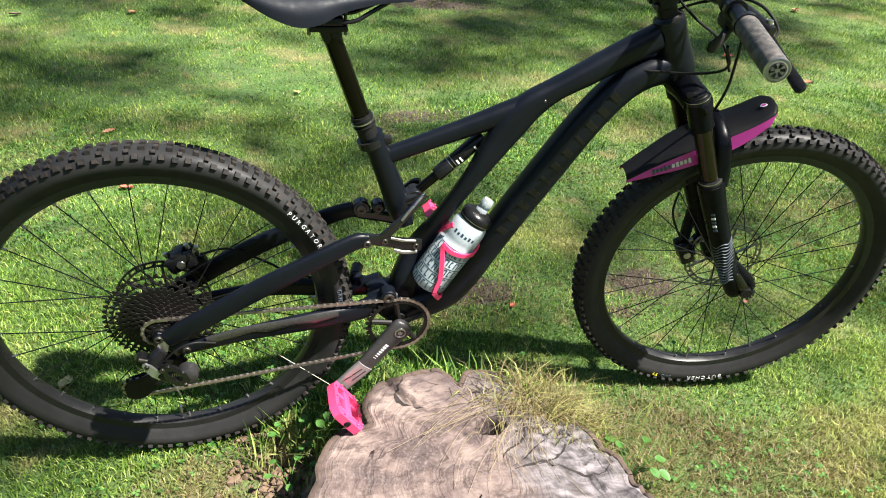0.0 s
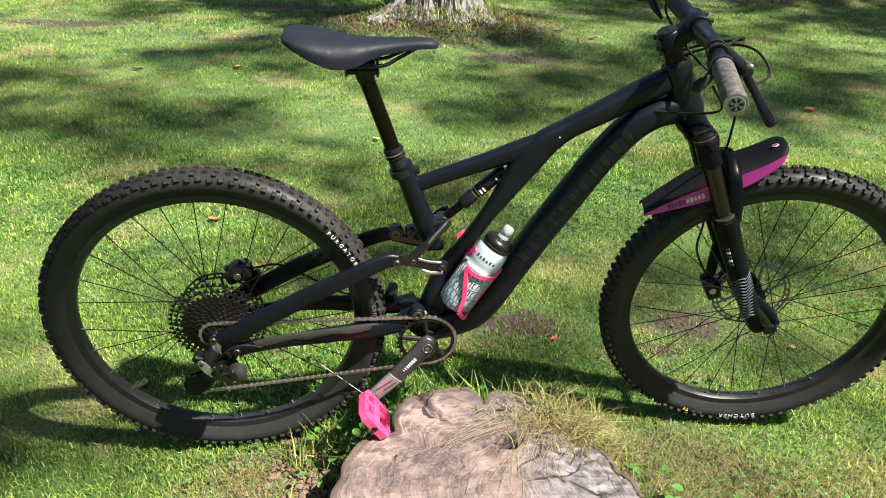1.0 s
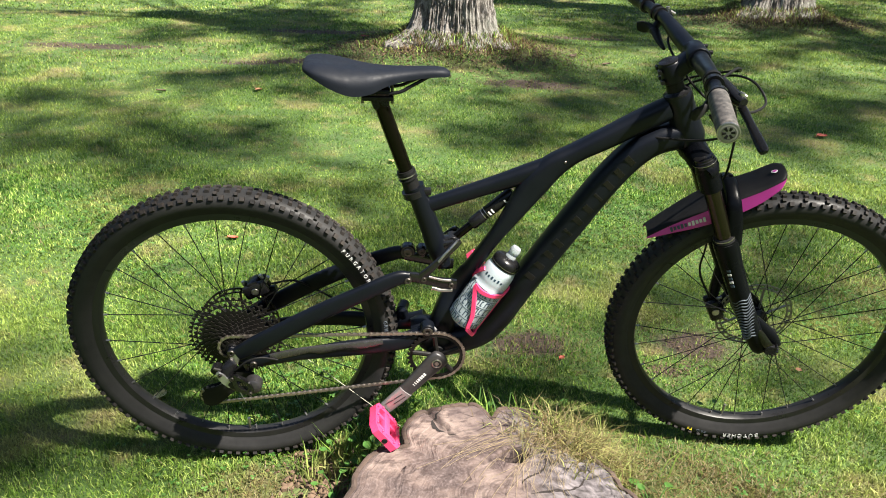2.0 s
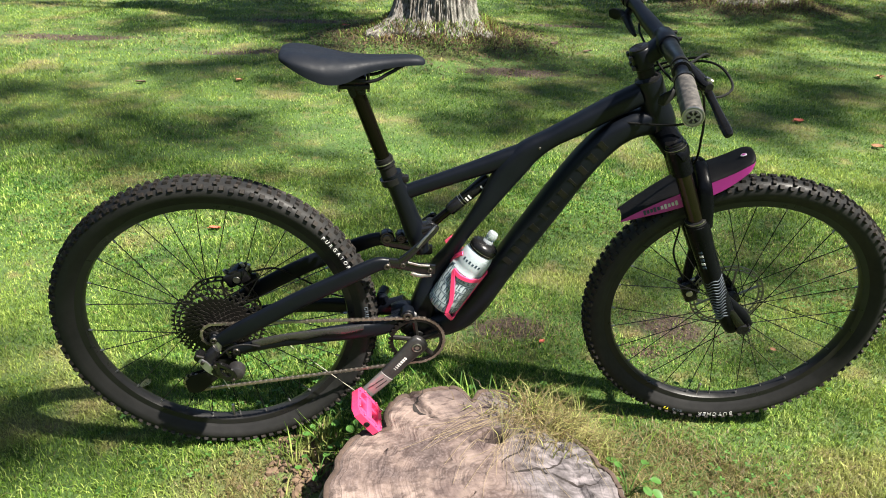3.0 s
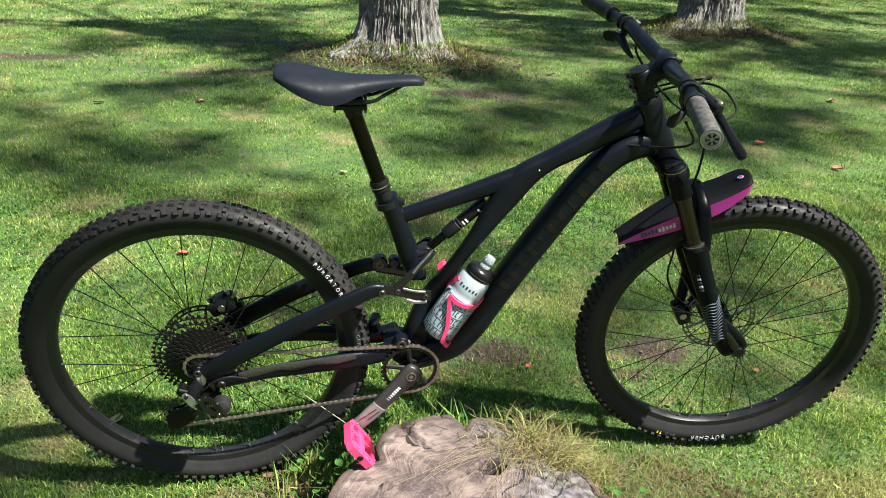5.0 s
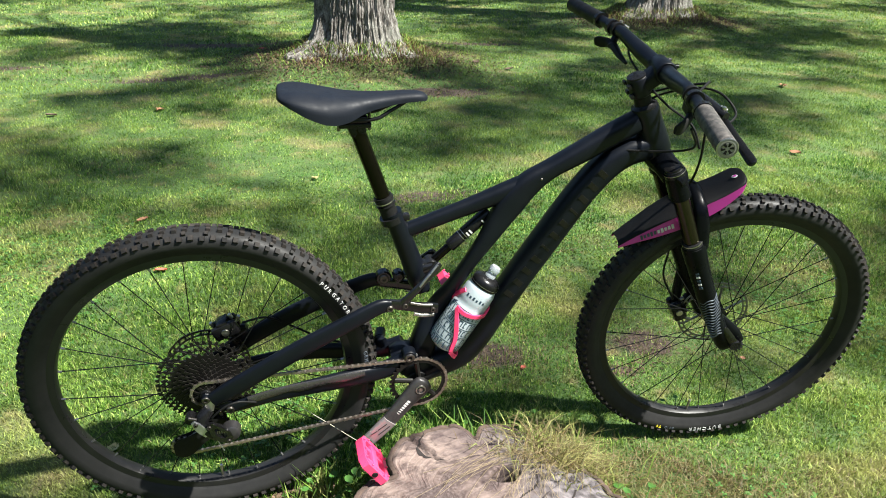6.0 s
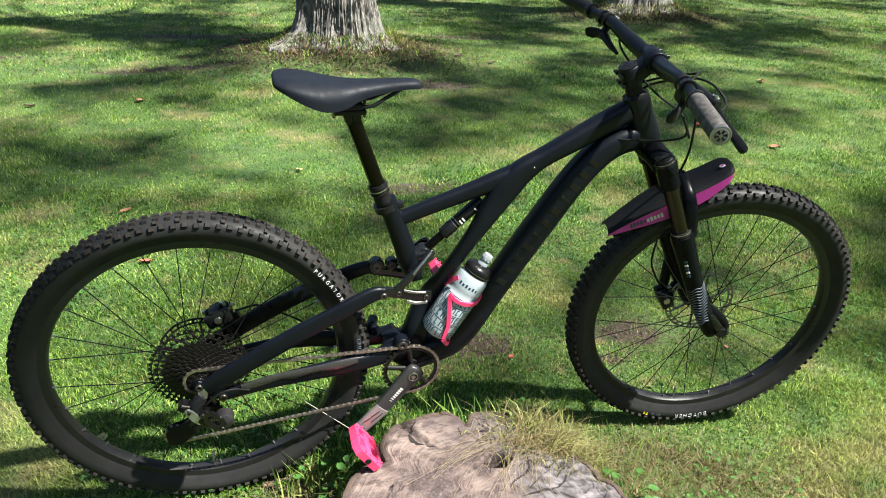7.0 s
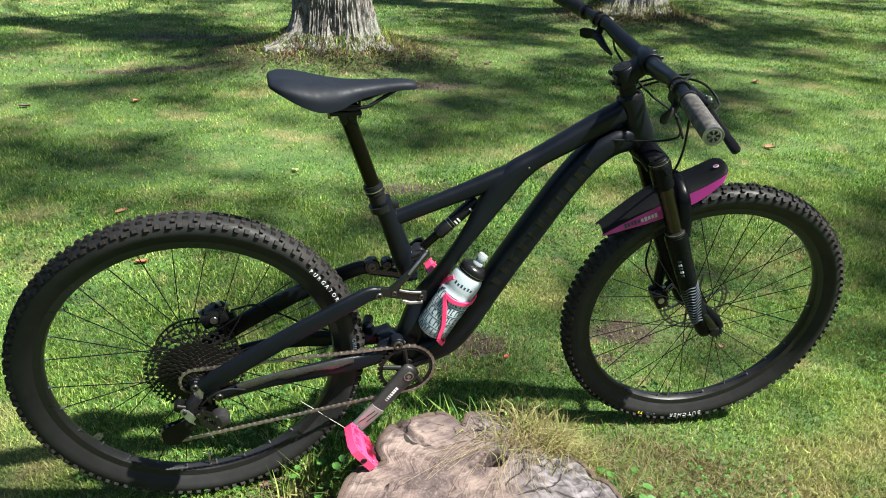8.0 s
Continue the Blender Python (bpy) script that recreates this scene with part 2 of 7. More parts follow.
COG_EDGE = surface("bright_tooth_steel", (0.035, 0.031, 0.028), (0.11, 0.10, 0.09), 0.34, 0.8, scale=80, bump=0.1)
CRANK = surface("scuffed_grey_alloy", (0.022, 0.021, 0.022), (0.06, 0.057, 0.058), 0.4, 0.5, scale=35, bump=0.1)
CRANK_END = surface("worn_bare_alloy", (0.17, 0.155, 0.158), (0.30, 0.28, 0.278), 0.45, 0.5, scale=35, bump=0.1)
GUARD_SKIN = surface("dusty_black_rubber_skin", (0.005, 0.005, 0.0056), (0.009, 0.009, 0.0095), 0.62, scale=25, bump=0.2, spec=0.12, dust=(0.04, 0.038, 0.036), dust_amount=0.10)
PINK = surface("magenta_plastic", (0.32, 0.014, 0.20), (0.40, 0.02, 0.25), 0.45, scale=30, bump=0.08)
PEDAL_PINK = surface("hot_pink_nylon", (0.58, 0.030, 0.105), (0.68, 0.05, 0.14), 0.32, scale=30, bump=0.1)
WHITE_PRINT = surface("white_print", (0.42, 0.42, 0.41), (0.52, 0.52, 0.51), 0.6, scale=60, bump=0.0)
GREY_PRINT = surface("grey_print", (0.045, 0.056, 0.072), (0.085, 0.10, 0.12), 0.5, scale=60, bump=0.0)
DIM_PRINT = surface("dim_gloss_print", (0.0036, 0.0033, 0.0030), (0.0052, 0.0047, 0.0041), 0.30, scale=60, bump=0.0, spec=0.24)
YELLOW_PRINT = surface("yellow_print", (0.6, 0.5, 0.02), (0.7, 0.6, 0.04), 0.6, scale=60, bump=0.0)
BLUE_PRINT = surface("slate_blue_print", (0.012, 0.03, 0.05), (0.022, 0.045, 0.07), 0.55, scale=60, bump=0.0)
BOTTLE = surface("milky_squeeze_plastic", (0.36, 0.42, 0.45), (0.45, 0.51, 0.54), 0.36, scale=20, bump=0.08)
CLEAR = surface("milky_clear_silicone", (0.45, 0.5, 0.54), (0.55, 0.6, 0.63), 0.25, scale=30, bump=0.05)
for soft_plastic, amount in ((BOTTLE, 0.25), (CLEAR, 0.6)):
    soft_plastic.node_tree.nodes["Principled BSDF"].inputs["Transmission Weight"].default_value = amount
GRIP = surface("worn_grey_grip_rubber", (0.010, 0.0095, 0.009), (0.03, 0.028, 0.026), 0.7, scale=70, bump=0.4, dust=(0.12, 0.105, 0.095), dust_amount=0.7)
TURF = ground_mat()
BARK = bark_mat()
STUMP_BARK = bark_mat("old_stump_bark")
CUT_WOOD = stump_mat()
CRACK = surface("dark_crack", (0.006, 0.004, 0.0035), (0.018, 0.012, 0.010), 0.95, scale=60, bump=0.3)
RIM_BARK = surface("brown_bark_rim", (0.022, 0.014, 0.011), (0.085, 0.055, 0.041), 0.9, scale=30, bump=0.6, dist=0.003)
# patches in the lawn: colour, size, where they begin and are full, how much they cover
LAWN_PATCHES = [((0.32, 0.37, 0.085), 0.8, 0.40, 0.68, 0.55), ((0.020, 0.070, 0.012), 3.4, 0.47, 0.64, 0.70), ((0.47, 0.41, 0.18), 1.9, 0.53, 0.70, 0.65), ((0.40, 0.34, 0.15), 7.0, 0.57, 0.70, 0.55)]
GRASS = leafy("lawn_grass", [(0.012, 0.044, 0.008), (0.060, 0.152, 0.018), (0.142, 0.275, 0.034), (0.50, 0.60, 0.18)], LAWN_PATCHES, 0.40, 0.5, 0.14)
DRY = leafy("dry_straw", [(0.055, 0.040, 0.016), (0.15, 0.108, 0.044), (0.07, 0.082, 0.022), (0.25, 0.19, 0.10)], (), 0.25)
NEEDLES = leafy("brown_needles_and_straw", [(0.03, 0.019, 0.009), (0.075, 0.045, 0.018), (0.11, 0.075, 0.028), (0.19, 0.135, 0.06)], (), 0.25)
CLOVER = leafy("clover_leaf", [(0.022, 0.07, 0.012), (0.045, 0.125, 0.022), (0.10, 0.20, 0.05)], (), 0.25)
CROWN = leafy("maple_leaf", [(0.03, 0.075, 0.012), (0.05, 0.11, 0.018), (0.08, 0.14, 0.03)], (), 0.3)
LITTER = leafy("brown_litter", [(0.02, 0.013, 0.009), (0.045, 0.029, 0.018), (0.075, 0.05, 0.03), (0.14, 0.097, 0.058)], (), 0.1, 0.8)
LEAF_RED = surface("red_leaf", (0.30, 0.05, 0.03), (0.42, 0.10, 0.06), 0.6, scale=60, bump=0.4)
LEAF_BROWN = surface("brown_leaf", (0.22, 0.10, 0.05), (0.36, 0.19, 0.10), 0.7, scale=60, bump=0.4)
LEAF_DARK = surface("dark_leaf", (0.04, 0.026, 0.018), (0.11, 0.07, 0.05), 0.8, scale=60, bump=0.5)
LEAF_YELLOW = surface("yellow_leaf", (0.30, 0.26, 0.09), (0.42, 0.37, 0.18), 0.6, scale=60, bump=0.4)
PALE_STALK = surface("pale_stalk", (0.15, 0.115, 0.06), (0.26, 0.20, 0.115), 0.5, scale=60, bump=0.2)
STRAND_WHITE = surface("off_white_strand", (0.24, 0.24, 0.19), (0.36, 0.35, 0.28), 0.5, scale=60, bump=0.2)
TWIG = surface("dark_litter", (0.05, 0.032, 0.02), (0.14, 0.09, 0.055), 0.9, scale=40, bump=0.5)


# ---- mesh tools ----
def part(name, bm, material, parent=None, label="", m=None, smooth=True):
    """Links a bmesh as one mesh object under a thing or a part."""
    me = bpy.data.meshes.new(name)
    bmesh.ops.recalc_face_normals(bm, faces=bm.faces[:])
    bm.to_mesh(me)
    bm.free()
    me.materials.append(material)
    if smooth:
        me.polygons.foreach_set("use_smooth", [True] * len(me.polygons))
        me.set_sharp_from_angle(angle=radians(38))
    ob = new(name, me)
    if parent:
        ob.parent = parent
    if m is not None:
        ob.matrix_basis = m
    return tagged(ob, label)


def curve_through(pts, steps=8):
    """Catmull-Rom points through pts (tuples of any length)."""
    p = [np.array(q, float) for q in pts]
    p = [2 * p[0] - p[1]] + p + [2 * p[-1] - p[-2]]
    out = []
    for i in range(1, len(p) - 2):
        for k in range(steps):
            t = k / steps
            out.append(0.5 * (2 * p[i] + (p[i + 1] - p[i - 1]) * t + (2 * p[i - 1] - 5 * p[i] + 4 * p[i + 1] - p[i + 2]) * t * t
                              + (3 * p[i] - p[i - 1] - 3 * p[i + 1] + p[i + 2]) * t ** 3))
    out.append(p[-2])
    return out


def sweep(bm, rows, segs=16, power=2.0, side=(0, 1, 0), caps=True):
    """A tube. rows: x, y, z, half width across `side`, half height. power above 2 squares the section."""
    pts = [Vector(r[:3]) for r in rows]
    rings = []
    for i, r in enumerate(rows):
        d = (pts[min(i + 1, len(pts) - 1)] - pts[max(i - 1, 0)]).normalized()
        s = Vector(side)
        s = (s - d * s.dot(d))
        s = s.normalized() if s.length > 1e-4 else d.orthogonal().normalized()
        u = d.cross(s)
        ring = []
        for k in range(segs):
            a = 2 * math.pi * k / segs
            ca, sa = math.cos(a), math.sin(a)
            f = (abs(ca) ** power + abs(sa) ** power) ** (-1 / power)
            ring.append(bm.verts.new(pts[i] + s * (ca * f * r[3]) + u * (sa * f * r[4])))
        rings.append(ring)
    for a, b in zip(rings, rings[1:]):
        for k in range(segs):
            bm.faces.new((a[k], a[(k + 1) % segs], b[(k + 1) % segs], b[k]))
    if caps:
        bm.faces.new(rings[0][::-1])
        bm.faces.new(rings[-1])
    return bm


def tube(pts, r, segs=12, steps=6, r2=None, bm=None, side=(0, 1, 0), power=2.0):
    """A round tube through pts, of radius r, or from r to r2."""
    rows = [(*q, 0, 0) for q in (curve_through(pts, steps) if len(pts) > 2 else [np.array(p, float) for p in pts])]
    k = len(rows) - 1
    rows = [(*q[:3], r + ((r2 or r) - r) * i / k, r + ((r2 or r) - r) * i / k) for i, q in enumerate(rows)]
    return sweep(bm or bmesh.new(), rows, segs, power, side)


def lathe(profile, segs=48, axis="Y", bm=None, at=(0, 0, 0), closed=False):
    """Turns (radius, offset along the axis) round the axis."""
    bm = bm or bmesh.new()
    at = Vector(at)
    rings = []
    for r, o in profile:
        ring = []
        for k in range(segs):
            a = 2 * math.pi * k / segs
            c, s = r * math.cos(a), r * math.sin(a)
            ring.append(bm.verts.new(at + Vector({"Y": (c, o, s), "Z": (c, s, o), "X": (o, c, s)}[axis])))
        rings.append(ring)
    pairs = list(zip(rings, rings[1:] + ([rings[0]] if closed else [])))
    for a, b in pairs:
        for k in range(segs):
            bm.faces.new((a[k], a[(k + 1) % segs], b[(k + 1) % segs], b[k]))
    if not closed:
        for ring in (rings[0], rings[-1]):
            bm.faces.new(ring)
    return bm


def block(size, m=None, bevel=0.0, bm=None, segs=2, taper=1.0):
    """A box of that size with rounded edges, at m; taper narrows its +z end."""
    one = bmesh.new()
    bmesh.ops.create_cube(one, size=1)
    for v in one.verts:
        k = taper if v.co.z > 0 else 1
        v.co = Vector((v.co.x * size[0] * k, v.co.y * size[1] * k, v.co.z * size[2]))
    if bevel:
        bmesh.ops.bevel(one, geom=one.edges[:], offset=bevel, segments=segs, affect="EDGES", profile=0.5)
    if m is not None:
        one.transform(m)
    if bm is None:
        return one
    tmp = bpy.data.meshes.new("tmp")
    one.to_mesh(tmp)
    one.free()
    bm.from_mesh(tmp)
    bpy.data.meshes.remove(tmp)
    return bm


def slab(outline, t0, t1, plane="XZ", bm=None, inner=None):
    """A plate: an outline in the x-z plane, thick from y = t0 to t1; inner: a hole with as many points."""
    bm = bm or bmesh.new()

    def put(p, t):
        return bm.verts.new((p[0], t, p[1]) if plane == "XZ" else (p[0], p[1], t))
    a, b = [put(p, t0) for p in outline], [put(p, t1) for p in outline]
    k = len(outline)
    for i in range(k):
        bm.faces.new((a[i], a[(i + 1) % k], b[(i + 1) % k], b[i]))
    if inner:
        c, d = [put(p, t0) for p in inner], [put(p, t1) for p in inner]
        for i in range(k):
            j = (i + 1) % k
            bm.faces.new((c[i], c[j], d[j], d[i]))
            bm.faces.new((a[i], a[j], c[j], c[i]))
            bm.faces.new((b[i], b[j], d[j], d[i]))
    else:
        bm.faces.new(a[::-1])
        bm.faces.new(b)
    return bm


def mesh_from_arrays(name, verts, quads, tris, material):
    """A mesh from numpy arrays of vertices, quads and triangles."""
    me = bpy.data.meshes.new(name)
    me.vertices.add(len(verts))
    me.vertices.foreach_set("co", verts.astype(np.float32).ravel())
    loops = np.concatenate([quads.ravel(), tris.ravel()]).astype(np.int32)
    starts = np.concatenate([np.arange(len(quads)) * 4, len(quads) * 4 + np.arange(len(tris)) * 3]).astype(np.int32)
    me.loops.add(len(loops))
    me.loops.foreach_set("vertex_index", loops)
    me.polygons.add(len(starts))
    me.polygons.foreach_set("loop_start", starts)
    me.update(calc_edges=True)
    me.materials.append(material)
    return me


def letters(text, size, material, name, parent, placing, label="", depth=0.0006, squash=1.0, gap=0.16):
    """Raised letters as one mesh; placing(x) gives the pose of a letter whose left edge is x metres along the line."""
    bm = bmesh.new()
    x = 0.0
    for ch in text:
        cu = bpy.data.curves.new("glyph", "FONT")
        cu.body, cu.size, cu.extrude, cu.resolution_u = ch, size, depth, 2
        ob = bpy.data.objects.new("glyph", cu)
        me = bpy.data.meshes.new_from_object(ob)
        wide = max((v.co.x for v in me.vertices), default=size * 0.3)
        me.transform(placing(x + wide * squash / 2) @ Matrix.Diagonal((squash, 1, 1, 1)) @ Matrix.Translation((-wide / 2, 0, 0)))
        bm.from_mesh(me)
        x += wide * squash + size * gap
        bpy.data.objects.remove(ob)
        bpy.data.meshes.remove(me)
        bpy.data.curves.remove(cu)
    return part(name, bm, material, parent, label, smooth=False)


# ---- ground ----
TREES = [(0.955, 5.48, 0.365), (5.20, 7.80, 0.40)]
STUMP = (0.60, -0.33)


def ground_z(x, y):
    z = 0.010 * np.sin(1.7 * x + 0.6) * np.cos(1.3 * y) + 0.006 * np.sin(4.1 * x - 2.0 * y)
    for tx, ty, r in TREES:
        z = z + 0.17 * np.exp(-((x - tx) ** 2 + (y - ty) ** 2) / (2.2 * r) ** 2)
    z = z + 0.03 * np.exp(-((x - STUMP[0]) ** 2 + (y - STUMP[1]) ** 2) / 0.2)
    far = np.clip((np.hypot(x, y - 4) - 14) / 40, 0, 1)
    return z * (1 - far) - 0.012


def build_ground():
    a = np.concatenate([-np.geomspace(420, 9, 14), np.linspace(-8, 12, 160), np.geomspace(13, 420, 14)])
    b = np.concatenate([-np.geomspace(420, 5, 14), np.linspace(-4, 14, 150), np.geomspace(15, 420, 14)])
    X, Y = np.meshgrid(a, b)
    V = np.stack([X, Y, ground_z(X, Y)], -1).reshape(-1, 3)
    i = np.arange(len(b) - 1)[:, None] * len(a) + np.arange(len(a) - 1)[None, :]
    Q = np.stack([i, i + 1, i + 1 + len(a), i + len(a)], -1).reshape(-1, 4)
    me = mesh_from_arrays("ground", V, Q, np.zeros((0, 3), int), TURF)
    me.polygons.foreach_set("use_smooth", [True] * len(me.polygons))
    tagged(new("ground", me), "soil and moss ground under a mown lawn", "ground", kind="structure")


build_ground()

# patches of dry straw
STRAW = [(1.10, -0.26, 0.36, 0.18, 0.95), (1.00, -0.13, 0.30, 0.15, 1.0), (0.80, -0.02, 0.16, 0.06, 0.7), (1.15, -0.18, 0.25, 0.10, 0.75), (0.10, -0.15, 0.16, 0.12, 0.6), (0.8, 0.5, 0.3, 0.16, 0.35), (1.0, 5.1, 1.2, 0.6, 0.45),
         (5.3, 7.6, 1.3, 0.6, 0.45), (1.2, 4.4, 0.8, 0.3, 0.5), (-0.3, 2.6, 0.6, 0.2, 0.25), (-2.2, 5.4, 1.2, 0.4, 0.4), (1.7, 1.3, 0.4, 0.2, 0.25), (1.4, 0.5, 0.25, 0.2, 0.4), (2.2, 0.9, 0.5, 0.25, 0.3)]
rng = np.random.default_rng(7)


def patch_sum(spots, x, y):
    f = np.zeros_like(x)
    for cx, cy, rx, ry, s in spots:
        f = np.maximum(f, s * np.exp(-(((x - cx) / rx) ** 2 + ((y - cy) / ry) ** 2) ** 1.5))
    return f


def inside_solid(x, y):
    d = np.hypot(x - STUMP[0], (y - STUMP[1])) < 0.285
    for tx, ty, r in TREES:
        d |= np.hypot(x - tx, y - ty) < r * 1.25
    return d


def blades(x, y, height, width, bend):
    """Curved blades of five corners each; arrays in, vertices, quads and triangles out."""
    n = len(x)
    z = ground_z(x, y) - 0.004
    a, face = rng.uniform(0, 2 * np.pi, n), rng.uniform(0, 2 * np.pi, n)
    h = height * rng.uniform(0.55, 1.25, n)
    lean = bend * rng.uniform(0.2, 1.0, n) * h
    w = width * rng.uniform(0.7, 1.3, n) / 2
    wx, wy, dx, dy = w * np.cos(face), w * np.sin(face), lean * np.cos(a), lean * np.sin(a)
    V = np.empty((n, 5, 3))
    V[:, 0] = np.stack([x - wx, y - wy, z], -1)
    V[:, 1] = np.stack([x + wx, y + wy, z], -1)
    V[:, 2] = np.stack([x + wx * 0.8 + dx * 0.35, y + wy * 0.8 + dy * 0.35, z + h * 0.6], -1)
    V[:, 3] = np.stack([x - wx * 0.8 + dx * 0.35, y - wy * 0.8 + dy * 0.35, z + h * 0.6], -1)
    V[:, 4] = np.stack([x + dx, y + dy, z + h * 0.97 - 0.25 * lean], -1)
    i = np.arange(n)[:, None] * 5
    return V.reshape(-1, 3), i + np.array([[0, 1, 2, 3]]), i + np.array([[3, 2, 4]])


def spikes(x, y, height, width, bend):
    """Plain blades of three corners for the farther lawn."""
    n = len(x)
    z = ground_z(x, y) - 0.004
    a, face = rng.uniform(0, 2 * np.pi, n), rng.uniform(0, 2 * np.pi, n)
    h = height * rng.uniform(0.55, 1.25, n)
    lean = bend * rng.uniform(0.2, 1.0, n) * h
    w = width * rng.uniform(0.8, 1.5, n) / 2
    wx, wy = w * np.cos(face), w * np.sin(face)
    V = np.stack([np.stack([x - wx, y - wy, z], -1), np.stack([x + wx, y + wy, z], -1), np.stack([x + lean * np.cos(a), y + lean * np.sin(a), z + h - 0.25 * lean], -1)], 1)
    return V.reshape(-1, 3), np.zeros((0, 4), int), np.arange(3 * n).reshape(-1, 3)


def join(sets):
    V, Q, T, k = [], [], [], 0
    for v, q, t in sets:
        V.append(v)
        Q.append(q + k)
        T.append(t + k)
        k += len(v)
    return np.concatenate(V), np.concatenate(Q), np.concatenate(T)


# strips of lawn: x0, x1, y0, y1, blades a square metre, height, width
LAWN = [(-1.7, 3.3, -0.62, 0.9, 62000, 0.022, 0.0026), (-2.6, 5.0, 0.9, 2.2, 25000, 0.023, 0.0037), (-4.0, 8.0, 2.2, 4.2, 12000, 0.023, 0.0052),
        (-6.0, 12.5, 4.2, 7.5, 4600, 0.027, 0.008), (-9.0, 20.0, 7.5, 14.5, 1250, 0.032, 0.015), (-12.0, 26.0, 13.6, 27.0, 150, 0.06, 0.036), (-14.0, 18.0, -10.0, 17.0, 120, 0.05, 0.02)]


def in_wedge(x, y):
    """The stretch of lawn that is mown finely: a wedge that widens from the stump to the trees."""
    return (x > -0.74 * (y + 1.5) + 0.05) & (x < 1.3 * (y + 1.5) + 0.55)


def build_lawn():
    green, straw = [], []
    for x0, x1, y0, y1, dens, h, w in LAWN:
        n = int((x1 - x0) * (y1 - y0) * dens)
        x, y = rng.uniform(x0, x1, n) + rng.normal(0, 0.12, n), rng.uniform(y0, y1, n)
        y = y + rng.normal(0, 0.05 * (y1 - y0), n)
        clump = 0.5 + 0.28 * np.sin(9 * x + 3 * np.sin(7 * y)) * np.sin(8 * y + 2.5 * np.sin(6 * x)) + 0.22 * np.sin(41 * x + 2.2 * np.sin(37 * y + 3 * x)) * np.sin(46 * y + 2.4 * np.sin(33 * x - 2 * y))
        fine = in_wedge(x, y) & (y > -0.72) if dens > 200 else ~in_wedge(x, y) | (y < -0.6)
        if dens != 150:
            x, y, clump, n = x[fine], y[fine], clump[fine], int(fine.sum())
        keep = (rng.random(n) > patch_sum(BARE, x, y)) & ~inside_solid(x, y) & (rng.random(n) < 0.48 + 0.52 * clump)
        x, y, clump = x[keep], y[keep], clump[keep]
        dry = rng.random(len(x)) < patch_sum(STRAW, x, y) * 0.95 + 0.03
        tall = (1 + 0.25 * np.sin(2.3 * x + 1.1) * np.sin(1.9 * y)) * (0.72 + 0.62 * clump ** 1.5)
        shape = blades if y1 < 3 else spikes
        green.append(shape(x[~dry], y[~dry], (h * tall)[~dry], w, 0.9))
        straw.append(shape(x[dry], y[dry], (h * tall)[dry] * 1.15, w * 0.75, 2.0))
    tagged(new("lawn_grass", mesh_from_arrays("lawn_grass", *join(green), GRASS)), "short mown green lawn grass in sun and shade", "grass", kind="stuff")
    tagged(new("dry_grass", mesh_from_arrays("dry_grass", *join(straw), DRY)), "dry straw-coloured grass among the green lawn", "grass", kind="stuff")


build_lawn()


def build_clover():
    """Low three-leaved clover and small weeds in loose drifts."""
    n = 14000
    x, y = rng.uniform(-1.3, 2.3, n), rng.uniform(-0.7, 2.4, n)
    drift = np.sin(3.1 * x + 1.0) * np.sin(2.7 * y + 0.5) + 0.5 * np.sin(9 * x) * np.sin(8 * y)
    keep = (drift + rng.normal(0, 0.25, n) > 0.42) & ~inside_solid(x, y) & (rng.random(n) > patch_sum(BARE, x, y))
    x, y = x[keep], y[keep]
    n = len(x)
    z, turn, r = ground_z(x, y) + rng.uniform(0.014, 0.034, n), rng.uniform(0, 6.28, n), rng.uniform(0.003, 0.0062, n)
    V = []
    for k in range(3):
        a = turn + k * 2.094
        ca, sa, tilt = np.cos(a), np.sin(a), rng.uniform(-0.3, 0.35, n) * r
        for along, across, up in ((0, 0, 0), (0.9, -0.75, 1), (1.75, 0, 1.4), (0.9, 0.75, 1)):
            V.append(np.stack([x + r * (along * ca - across * sa), y + r * (along * sa + across * ca), z + tilt * up], -1))
    V = np.stack(V, 1)
    i = np.arange(n)[:, None] * 12
    Q = np.concatenate([i + np.array([[0, 1, 2, 3]]) + 4 * k for k in range(3)])
    tagged(new("clover", mesh_from_arrays("clover", V.reshape(-1, 3), Q, np.zeros((0, 3), int), CLOVER)), "small green clover leaves scattered in the lawn", "clover", kind="stuff")


build_clover()


# ---- tree stump ----
# radius every 20 degrees round the stump, from the +x side, and the folds in its rim: bearing, depth, half width in degrees
EDGE = [0.293, 0.282, 0.286, 0.304, 0.315, 0.336, 0.343, 0.322, 0.337, 0.350, 0.350, 0.348, 0.352, 0.354, 0.357, 0.360, 0.350, 0.322]
FOLDS = [(91, 0.062, 4.0), (140, 0.042, 5.0), (113, 0.008, 2.5), (71, 0.006, 4), (172, 0.012, 4), (38, 0.010, 5)]


def edge_radius(a):
    t = (a / (2 * math.pi)) % 1 * 18
    i, f = int(t), t - int(t)
    f = f * f * (3 - 2 * f)
    r = EDGE[i % 18] * (1 - f) + EDGE[(i + 1) % 18] * f
    for fa, deep, wide in FOLDS:
        off = (math.degrees(a) - fa + 180) % 360 - 180
        r -= deep * math.exp(-(off / wide) ** 2)
    return r


